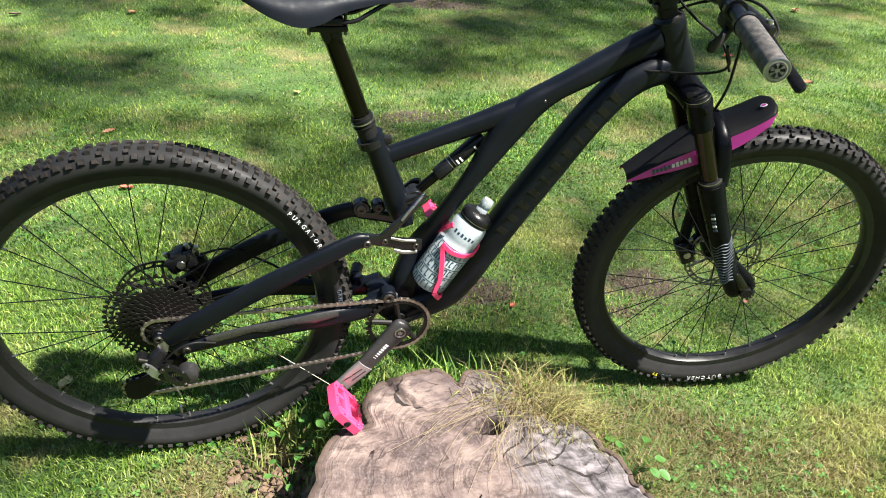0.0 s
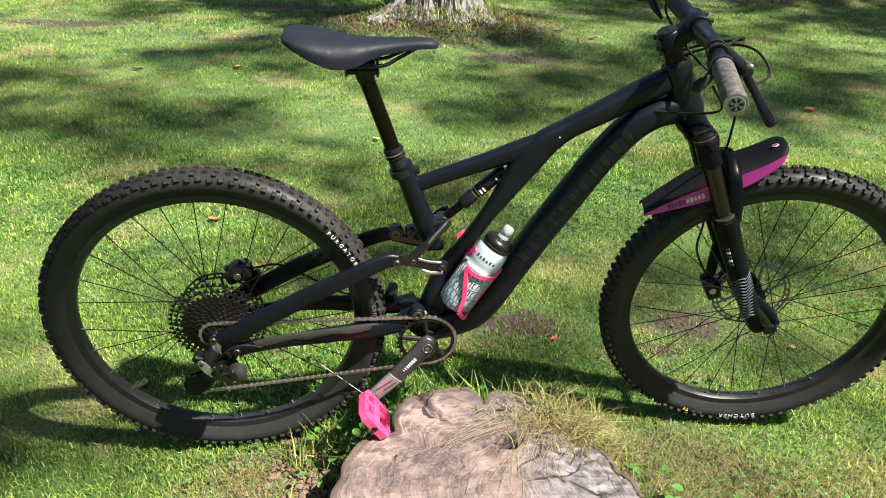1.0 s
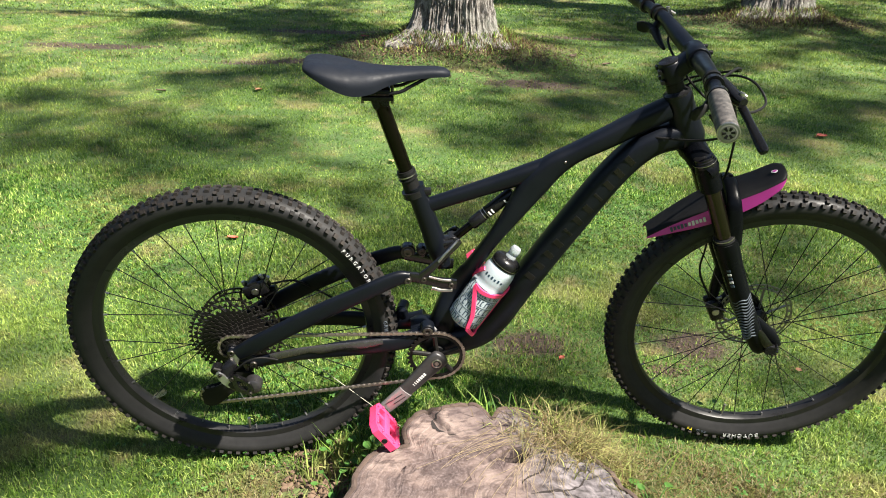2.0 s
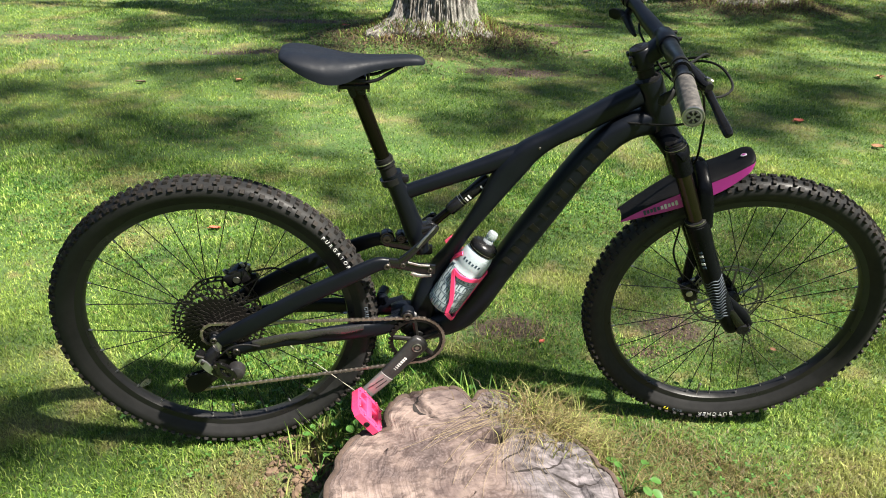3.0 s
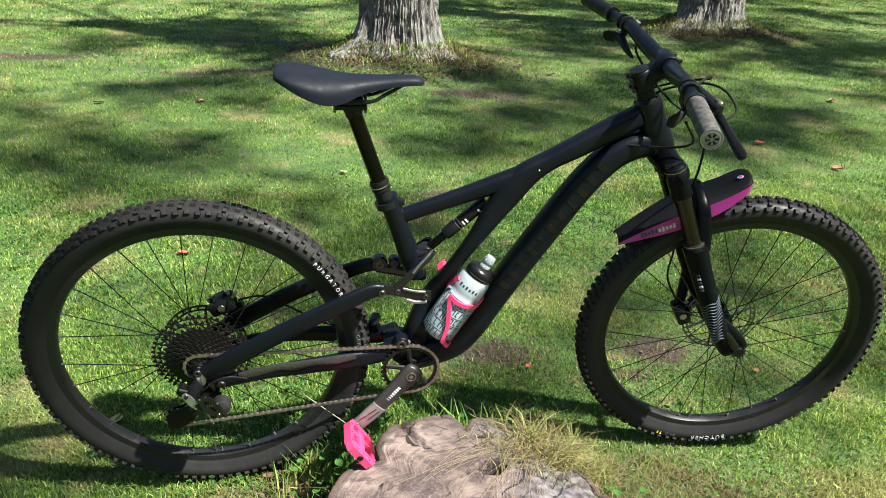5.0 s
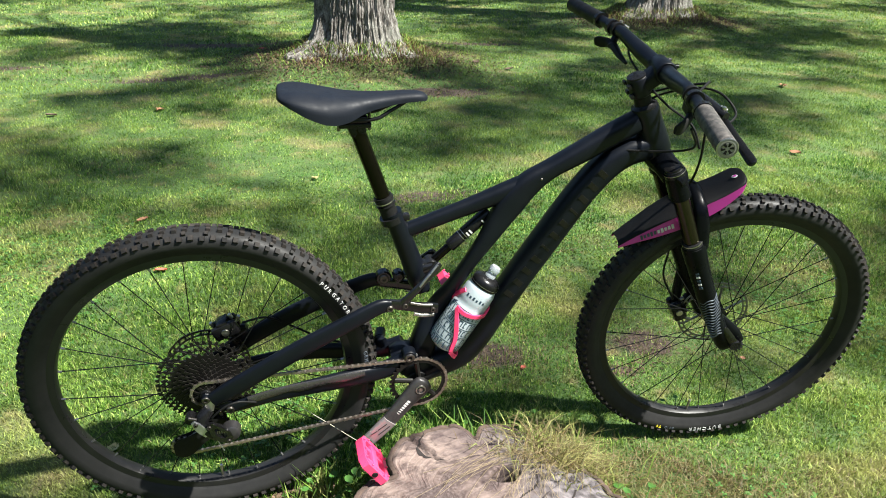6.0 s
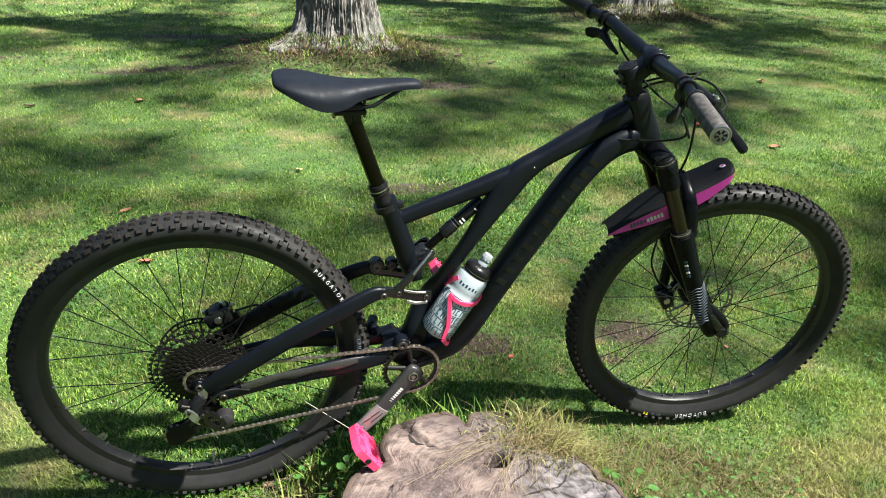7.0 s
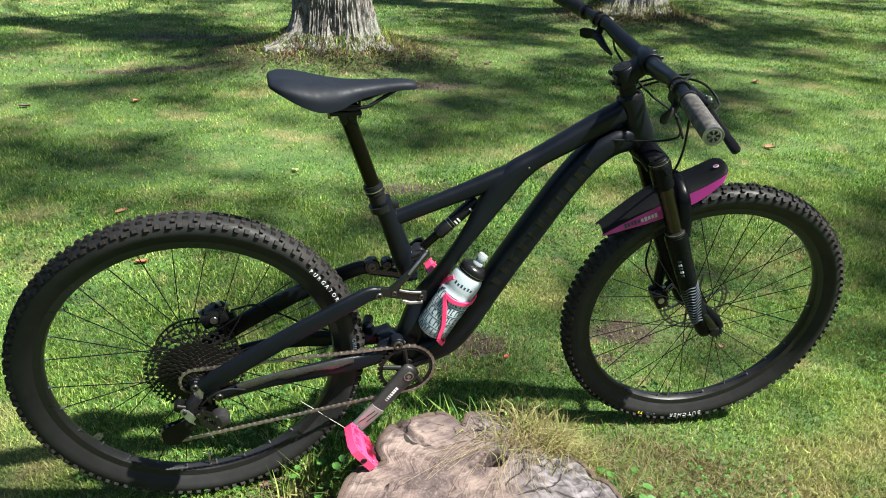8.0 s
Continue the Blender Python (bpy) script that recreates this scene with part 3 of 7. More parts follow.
def stump_top(x, y):
    a, r = math.atan2(y, x), math.hypot(x, y)
    z = 0.160 + 0.010 * noise.noise((x * 9, y * 9, 1)) + 0.004 * noise.noise((x * 40, y * 40, 3))
    fall = max(0.0, min(1.0, (x - 0.10) / 0.10))
    z -= fall * (0.035 + 0.03 * abs(noise.noise((x * 14, y * 22, 7))))
    for ca, r0, r1, w in ((2.04, 0.235, 0.345, 0.010), (0.6, 0.05, 0.22, 0.005), (0.2, 0.12, 0.30, 0.005), (3.9, 0.05, 0.34, 0.003), (5.2, 0.1, 0.36, 0.004)):
        wig = ca + 0.07 * noise.noise((r * 14, ca, 0)) + 0.02 * noise.noise((r * 50, ca, 0))
        off = abs((a - wig + math.pi) % (2 * math.pi) - math.pi) * r
        if r0 < r < r1:
            z -= 0.011 * math.exp(-(off / (0.6 * w)) ** 2)
    hole = math.hypot((x - 0.025) / (0.028 + 0.006 * noise.noise((x * 60, y * 60, 4))), (y - 0.128) / 0.019)
    z -= 0.13 * math.exp(-hole ** 6)
    z += 0.008 * math.exp(-(hole - 1.5) ** 2 * 5)
    knot = math.hypot(x + 0.215, y - 0.10)
    z += 0.006 * math.cos(knot * 260) * math.exp(-(knot / 0.03) ** 2)
    return z


def build_stump():
    segs, rings = 360, 84
    top = bmesh.new()
    grid = []
    for j in range(rings + 1):
        f = j / rings
        row = []
        for k in range(segs):
            a = 2 * math.pi * k / segs
            r = edge_radius(a) * f * (1 + 0.012 * noise.noise((math.cos(a) * 9, math.sin(a) * 9, 2)) * f)
            x, y = r * math.cos(a), r * math.sin(a)
            row.append(top.verts.new((x, y, stump_top(x, y) - 0.008 * max(0, f - 0.94) / 0.06)))
        grid.append(row)
    for p, q in zip(grid, grid[1:]):
        for k in range(segs):
            top.faces.new((p[k], p[(k + 1) % segs], q[(k + 1) % segs], q[k]))
    girth = [j / rings for j in range(rings + 1) for _ in range(segs)]
    side = bmesh.new()
    rows = []
    for j in range(15):
        f = j / 14
        row = []
        for k in range(segs):
            a = 2 * math.pi * k / segs
            ridge = noise.noise((math.cos(a) * 14, math.sin(a) * 14, f * 1.5)) * 0.012 + noise.noise((math.cos(a) * 40, math.sin(a) * 40, f * 4)) * 0.005
            e = edge_radius(a)
            r = e * 1.004 + (0.010 + ridge) * min(1, f * 6) + 0.07 * f ** 2.2
            zt = stump_top(e * math.cos(a), e * math.sin(a)) - 0.006
            row.append(side.verts.new((r * math.cos(a), r * math.sin(a), zt * (1 - f) - 0.03 * f)))
        rows.append(row)
    for p, q in zip(rows, rows[1:]):
        for k in range(segs):
            side.faces.new((p[k], p[(k + 1) % segs], q[(k + 1) % segs], q[k]))
    stump = part("tree_stump", side, STUMP_BARK, None, "low weathered tree stump with cracked, bleached cut face", pose(*STUMP, 0))
    tagged(stump, category="tree stump")
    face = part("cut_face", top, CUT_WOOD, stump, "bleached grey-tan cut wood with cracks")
    face.data.attributes.new("girth", "FLOAT", "POINT").data.foreach_set("value", girth)
    g = random.Random(12)
    for bearing, r0, r1, wide in ((2.045, 0.228, 0.338, 0.0050), (0.9, 0.06, 0.17, 0.0028), (0.35, 0.05, 0.24, 0.0030), (0.12, 0.10, 0.26, 0.0024)):
        bm = bmesh.new()
        prev = None
        for i in range(19):
            f = i / 18
            r, a = r0 + (r1 - r0) * f, bearing + g.uniform(-0.012, 0.012) / (0.4 + f) + 0.10 * math.sin(f * 5 + bearing * 9)
            half = wide * math.sin(math.pi * min(0.97, f + 0.04)) ** 0.6 * g.uniform(0.4, 1.3)
            pair = []
            for side_of in (-1, 1):
                x, y = r * math.cos(a) - side_of * half * math.sin(a), r * math.sin(a) + side_of * half * math.cos(a)
                pair.append(bm.verts.new((x, y, stump_top(x, y) + 0.0012)))
            if prev:
                bm.faces.new((prev[0], prev[1], pair[1], pair[0]))
            prev = pair
        part("crack", bm, CRACK, stump, "dark drying crack")
    rim = []
    for k in range(481):
        a = 2 * math.pi * k / 480
        r = edge_radius(a) * 0.992
        x, y = r * math.cos(a), r * math.sin(a)
        wob = noise.noise((x * 60, y * 60, 5)) + 0.6 * noise.noise((x * 150, y * 150, 8))
        rim.append((x, y, stump_top(x, y) - 0.006 + 0.002 * wob, 0.0056 + 0.003 * wob, 0.007))
    part("bark_rim", sweep(bmesh.new(), rim, 8, 2, (0, 0, 1)), RIM_BARK, stump, "thin brown rim of bark")


build_stump()


def build_tussock():
    """Long dry and green blades that grow over the back of the stump, and loose straw on its face."""
    sets_dry, sets_green = [], []
    n = 900
    x, y = rng.normal(0.80, 0.072, n), rng.normal(-0.135, 0.040, n)
    V, Q, T = blades(x, y, np.full(n, 0.064), 0.0022, 2.2)
    V[:, 2] += np.repeat(np.clip(0.135 - 0.5 * np.clip(x - 0.72, 0, 1), 0.03, 0.14), 5)
    sets_dry.append((V, Q, T))
    n = 700
    x, y = rng.normal(0.815, 0.07, n), rng.normal(-0.125, 0.045, n)
    V, Q, T = blades(x, y, np.full(n, 0.062), 0.0030, 1.7)
    V[:, 2] += np.repeat(np.clip(0.12 - 0.5 * np.clip(x - 0.72, 0, 1), 0.03, 0.14), 5)
    sets_green.append((V, Q, T))
    n = 330
    x, y = np.concatenate([rng.uniform(0.30, 0.95, 150), rng.normal(0.45, 0.09, 180)]), np.concatenate([rng.uniform(0.03, 0.12, 150), rng.normal(0.06, 0.03, 180)])
    sets_green.append(blades(x, y, np.full(n, 0.11), 0.0042, 0.9))
    n = 170
    x, y = rng.normal(0.22, 0.05, n), rng.normal(-0.06, 0.06, n)
    sets_green.append(blades(x, y, np.full(n, 0.10), 0.0045, 0.8))
    # rough grass left standing round the tree bases
    base_dry, base_green = [], []
    for tx, ty, r in TREES:
        for sets, n, tall in ((base_dry, 2600, 0.055), (base_green, 1300, 0.07)):
            a, d = rng.uniform(0, 6.283, n), r * 1.10 + np.abs(rng.normal(0, 0.20, n))
            V, Q, T = blades(tx + 1.15 * d * np.cos(a), ty + d * np.sin(a), np.full(n, tall), 0.006, 1.5)
            V[:, 2] += np.repeat(0.10 * np.exp(-((d - r) / 0.16) ** 2), 5)
            sets.append((V, Q, T))
    tagged(new("tree_base_straw", mesh_from_arrays("tree_base_straw", *join(base_dry), NEEDLES)), "rough dry grass round the tree trunks", "grass", kind="stuff")
    tagged(new("tree_base_grass", mesh_from_arrays("tree_base_grass", *join(base_green), GRASS)), "rough green grass round the tree trunks", "grass", kind="stuff")
    tagged(new("stump_straw", mesh_from_arrays("stump_straw", *join(sets_dry), DRY)), "tuft of long dry grass growing over the stump", "grass", kind="stuff")
    tagged(new("stump_grass", mesh_from_arrays("stump_grass", *join(sets_green), GRASS)), "longer unmown green grass around the stump", "grass", kind="stuff")
    bm = bmesh.new()
    for _ in range(80):
        px, py, a, ln = rng.normal(0.72, 0.05), rng.normal(-0.16, 0.035), rng.normal(3.4, 0.6), rng.uniform(0.05, 0.26)
        pts = []
        for f in (0, 0.33, 0.66, 1):
            qx, qy = px + f * ln * math.cos(a + 0.35 * f), py + f * ln * math.sin(a + 0.35 * f)
            if math.hypot(qx - STUMP[0], qy - STUMP[1]) < 0.26:
                pts.append((qx, qy, stump_top(qx - STUMP[0], qy - STUMP[1]) + 0.003 + 0.03 * (1 - f) ** 2 * (ln / 0.2)))
        if len(pts) > 2:
            tube(pts, 0.00034, 5, 3, bm=bm)
    tagged(part("loose_straw", bm, PALE_STALK, None, "dry straw stalks lying on the stump"), category="straw", kind="stuff")


build_tussock()


# ---- trees ----
# shade wanted on the lawn, cast by unseen leaf clumps: x, y, half width, half depth
SHADE = [(-0.45, 6.75, 0.7, 0.5), (-0.60, 4.50, 0.2, 0.2), (-1.75, 2.85, 0.15, 0.35), (-0.62, 2.28, 0.3, 0.13), (0.98, 2.75, 0.4, 0.3), (1.75, 4.47, 0.4, 0.3), (2.75, 6.35, 0.5, 0.3),
         (3.80, 4.13, 0.6, 0.3), (3.91, 3.23, 0.3, 0.5), (8.18, 10.66, 1.6, 0.9), (5.54, 6.15, 0.85, 0.45), (1.34, 3.37, 0.25, 0.35), (3.77, 5.36, 0.6, 0.25)]

# lighter, broken shade: x, y, half width, half depth, sprays
SOFT = [(0.0, 2.0, 0.35, 0.22, 5), (0.85, 1.65, 0.30, 0.20, 3), (1.10, 1.85, 0.2, 0.12, 2), (-0.66, 0.02, 0.26, 0.18, 12), (1.9, 0.30, 0.35, 0.28, 2), (0.55, 1.10, 0.30, 0.22, 4), (1.08, 2.75, 0.3, 0.2, 6), (1.25, 0.95, 0.38, 0.24, 4), (0.85, 0.30, 0.22, 0.06, 2), (-0.62, 0.14, 0.12, 0.06, 1)]


def on_trunk(sx, sy):
    """Where the sun's rays that light a trunk's foot would reach the ground."""
    return any(math.hypot(sx - tx + 0.30, sy - ty + 0.05) < 0.75 for tx, ty, _ in TREES)


def leaves_here(px, py, pz, rs):
    """Whether the unseen crown gets leaves here, by the shade wanted where their shadow lands."""
    sx, sy = px - SUN.x / SUN.z * pz, py - SUN.y / SUN.z * pz
    if on_trunk(sx, sy):
        return False
    if any(((sx - bx) / (rx + 0.1)) ** 2 + ((sy - by) / (ry + 0.1)) ** 2 < 1 for bx, by, rx, ry in SHADE):
        return True
    if -1.2 < sy < 15 and -0.8 * (sy + 1.6) - 0.4 < sx < 1.25 * (sy + 1.6) + 0.4:
        return sy > 6.0 and sx > -1.3 and noise.noise((sx * 0.45, sy * 0.8, 4.0)) > 0.16
    return rs.random() < 0.8


def build_tree(x, y, r, seed, flare, crown_at, crown_r, clumps):
    segs = 320
    rs = random.Random(seed)
    bm = bmesh.new()
    heights = [-0.1 + 0.022 * i for i in range(60)] + [1.2 + 0.2 * i for i in range(1, 24)]
    rings = []
    for z in heights:
        ring = []
        for k in range(segs):
            a = 2 * math.pi * k / segs
            c, s = math.cos(a), math.sin(a)
            root = sum(am * math.exp(-((math.cos((a - fa) / 2) ** 2 - 1) / wd) ** 2 * 9) for fa, am, wd in flare)
            rr = r * (0.97 - 0.05 * z + (0.04 + root * 1.0) * math.exp(-max(z - 0.05, 0) / 0.11) + 0.05 * math.cos(3 * a + seed))
            rr += 0.035 * noise.noise((c * 5, s * 5, z * 1.1 + seed)) + 0.028 * (abs(noise.noise((c * 15, s * 15, z * 2.2 + seed))) ** 0.7 - 0.3) + 0.036 * (abs(noise.noise((c * 34, s * 34, z * 8 + seed))) - 0.2) + 0.016 * (abs(noise.noise((c * 75, s * 75, z * 22 + seed))) - 0.2)
            ring.append(bm.verts.new((rr * c, rr * s, z)))
        rings.append(ring)
    for p, q in zip(rings, rings[1:]):
        for k in range(segs):
            bm.faces.new((p[k], p[(k + 1) % segs], q[(k + 1) % segs], q[k]))
    bm.faces.new(rings[-1])
    tree = part("maple_tree", bm, BARK, None, "old broad tree with furrowed grey bark and flared roots", pose(x, y, float(ground_z(np.array(x), np.array(y))) - 0.1))
    tagged(tree, category="tree", group="trees on the lawn")
    top = heights[-1]
    ends = []
    for k in range(9):
        a = k * 2.4 + seed
        z0, reach = rs.uniform(3.4, top - 0.1), crown_r * rs.uniform(0.55, 0.85)
        ex, ey, ez = crown_at[0] - x + reach * math.cos(a), crown_at[1] - y + reach * math.sin(a), rs.uniform(6.0, 9.0)
        limb = tube([(0.1 * math.cos(a), 0.1 * math.sin(a), z0), (ex * 0.22 + rs.uniform(-0.3, 0.3), ey * 0.22 + rs.uniform(-0.3, 0.3), z0 + 0.5 * (ez - z0)), (ex * 0.5 + rs.uniform(-0.5, 0.5), ey * 0.5 + rs.uniform(-0.5, 0.5), ez - 0.5), (ex * 0.75 + rs.uniform(-0.4, 0.4), ey * 0.75 + rs.uniform(-0.4, 0.4), ez - 0.2), (ex, ey, ez)], 0.06, 10, 6, 0.008)
        part("limb", limb, BARK, tree)
        ends.append((ex, ey, ez))
    n = 0
    P = []
    spots = []
    for _ in range(clumps):
        a, f = rs.uniform(0, 6.283), math.sqrt(rs.random())
        hz = rs.random()
        rad = crown_r * f * (1 - 0.35 * hz)
        px, py, pz = crown_at[0] + rad * math.cos(a), crown_at[1] + rad * math.sin(a), 5.2 + 5.5 * hz + 0.8 * (1 - f)
        if leaves_here(px, py, pz, rs):
            spots.append((px - x, py - y, pz, rs.uniform(0.35, 0.75)))
    # unseen clumps set towards the sun so their shadows land on the SHADE spots
    for k, (bx, by, rx, ry) in enumerate(SHADE):
        for _ in range(int(1 + 4 * rx * ry)):
            a, f, pz = rs.uniform(0, 6.283), math.sqrt(rs.random()), rs.uniform(8.5, 11.5)
            px, py = bx + f * rx * math.cos(a) + SUN.x / SUN.z * pz, by + f * ry * math.sin(a) + SUN.y / SUN.z * pz
            near = min(range(2), key=lambda i: math.hypot(px - TREES[i][0], py - TREES[i][1]))
            if (x, y) == TREES[near][:2]:
                spots.append((px - x, py - y, pz, rs.uniform(0.4, 0.75)))
    # thin unseen sprays of leaves, added to dapple the lawn
    gx = random.Random(seed + 50)
    for _ in range(8600):
        sx, sy, pz = gx.uniform(-9, 17), gx.uniform(-0.5, 14.5), gx.uniform(8.5, 12.0)
        if sy < 0.62 and -1.5 < sx < 2.2 or -1.2 < sx < 0.2 and 3.0 < sy < 3.7 or on_trunk(sx, sy):
            continue
        streak = noise.noise((sx * 0.5, sy * 0.7, 11.0)) + 0.8 * noise.noise((sx * 1.3, sy * 1.6, 5.0))
        px, py = sx + SUN.x / SUN.z * pz, sy + SUN.y / SUN.z * pz
        near = min(range(2), key=lambda i: math.hypot(px - TREES[i][0], py - TREES[i][1]))
        if streak > (0.45 if sx < -0.8 and sy > 4.5 else 0.22 if 2.0 < sx < 4.0 and sy < 2.4 else 0.6 if -1.3 < sx < 0.5 and sy < 1.2 else 0.36 if -1.3 < sx < 0.6 and sy < 2.0 else 0.02) and (x, y) == TREES[near][:2]:
            spots.append((px - x, py - y, pz, -gx.uniform(0.22, 0.42)))
    for bx, by, rx, ry, count in SOFT:
        for _ in range(count):
            a, f, pz = gx.uniform(0, 6.283), math.sqrt(gx.random()), gx.uniform(7.0, 9.5)
            px, py = bx + f * rx * math.cos(a) + SUN.x / SUN.z * pz, by + f * ry * math.sin(a) + SUN.y / SUN.z * pz
            near = min(range(2), key=lambda i: math.hypot(px - TREES[i][0], py - TREES[i][1]))
            if (x, y) == TREES[near][:2]:
                spots.append((px - x, py - y, pz, -gx.uniform(0.20, 0.36)))
    for cx, cy, cz, size in spots:
        k = 40 if size > 0 else 7
        size = abs(size)
        q = np.random.default_rng(seed * 1000 + n).normal(0, 1, (k, 3)) * np.array([size, size, size * 0.45]) * 0.48 + np.array([cx, cy, cz])
        P.append(q)
        n += 1
    P = np.concatenate(P)
    g = np.random.default_rng(seed)
    k = len(P)
    u = g.normal(0, 1, (k, 3)) * np.array([1, 1, 0.5])
    u /= np.linalg.norm(u, axis=1)[:, None]
    v = np.cross(u, g.normal(0, 0.4, (k, 3)) + np.array([0, 0, 1]))
    v /= np.linalg.norm(v, axis=1)[:, None]
    s = g.uniform(0.06, 0.11, (k, 1))
    V = np.stack([P - u * s, P - v * s * 0.8, P + u * s * 1.2, P + v * s * 0.8], 1).reshape(-1, 3)
    Q = np.arange(4 * k).reshape(-1, 4)
    crown = new("crown", mesh_from_arrays("crown", V, Q, np.zeros((0, 3), int), CROWN))
    crown.parent = tree
    tagged(crown, "unseen green maple leaves in loose clumps, placed to shade the lawn")
    return tree


# roots: their bearing, reach and width
build_tree(*TREES[0], 3, [(3.5, 0.85, 0.09), (2.7, 0.5, 0.12), (4.25, 0.45, 0.05), (5.05, 0.4, 0.06), (5.75, 0.6, 0.09), (0.6, 0.6, 0.15), (1.6, 0.5, 0.15)], (2.4, 5.2), 5.6, 420)
build_tree(*TREES[1], 8, [(3.6, 0.42, 0.10), (4.4, 0.3, 0.05), (5.2, 0.35, 0.06), (5.9, 0.4, 0.10), (0.7, 0.4, 0.15), (2.0, 0.4, 0.15)], (7.0, 7.4), 6.0, 480)


def build_unseen_woods():
    """Unseen belt of trees all round, added to block skylight; leafy banks of uneven height."""
    g = np.random.default_rng(21)
    n = 26000
    a, depth = g.uniform(0, 2 * np.pi, n), g.uniform(0, 1, n)
    top = 12 + 2.5 * np.sin(7 * a + 1) + 2 * np.sin(17 * a) + 1.2 * np.sin(41 * a + 2)
    d = 27 + 9 * depth + 1.5 * np.sin(23 * a)
    P = np.stack([1 + d * np.cos(a), 3 + d * np.sin(a), top * np.sqrt(g.uniform(0.001, 1, n)) * (0.7 + 0.3 * depth)], -1)
    u = g.normal(0, 1, (n, 3))
    u /= np.linalg.norm(u, axis=1)[:, None]
    v = np.cross(u, g.normal(0, 1, (n, 3)))
    v /= np.linalg.norm(v, axis=1)[:, None]
    s = g.uniform(0.35, 0.8, (n, 1))
    V = np.stack([P - u * s, P - v * s * 0.7, P + u * s, P + v * s * 0.7], 1).reshape(-1, 3)
    woods = new("unseen_woods", mesh_from_arrays("unseen_woods", V, np.arange(4 * n).reshape(-1, 4), np.zeros((0, 3), int), CROWN))
    tagged(woods, "unseen dark green belt of leafy trees added round the lawn to block skylight", "woods", kind="stuff")


build_unseen_woods()


# ---- mountain bike ----
# bike axes: x forward from the rear hub, y to the bike's left, z up; it leans on its right pedal against the stump
LEANING = pose(0.0, -0.003, 0.374, 4.2, 0, 0)
BASE = Matrix.Translation((0.6, 0.0, -0.372))
UP = BASE.inverted()
bike = new("mountain_bike")
bike.matrix_basis = LEANING @ BASE
bike.empty_display_size = 0.1
tagged(bike, "matt black full-suspension mountain bike with magenta mudguard, leaning on stump", "bicycle")
HUB_F = (1.243, 0.0, 0.0)
BB = (0.457, 0.0, -0.037)
HEAD = Vector((0.969, 0.0, 0.486))
STEER_DIR = Vector((-0.4226, 0.0, 0.9063))
STEER = Matrix.Translation(HEAD) @ Matrix.Rotation(radians(-8.0), 4, STEER_DIR) @ Matrix.Translation(-HEAD)


def bp(name, bm, material, label="", steered=False, smooth=True, parent=None):
    """A part of the bike given in bike axes."""
    if parent:
        return part(name, bm, material, parent, label, smooth=smooth)
    return part(name, bm, material, bike, label, UP @ STEER if steered else UP, smooth)


def shaped(rows, steps=6, segs=20, power=2.4):
    return sweep(bmesh.new(), curve_through(rows, steps), segs, power)


def disc(at, r, depth, segs=20, edge=0.0012, axis="Y", bm=None):
    h = depth / 2
    return lathe([(r * 0.02, -h), (r - edge, -h), (r, -h + edge), (r, h - edge), (r - edge, h), (r * 0.02, h)], segs, axis, bm, at)


def bolt(at, r, parent, steered=False, out=-1):
    """A recessed hex bolt on the side of the bike."""
    y = at[1]
    bm = lathe([(r * 0.05, y), (r * 0.42, y), (r * 0.48, y + out * 0.003), (r * 0.85, y + out * 0.003), (r, y + out * 0.0015), (r, y - out * 0.004), (r * 0.05, y - out * 0.004)], 18, "Y", None, (at[0], 0, at[2]))
    return bp("bolt", bm, DARK_STEEL, parent=parent, steered=steered)


# -- wheels --

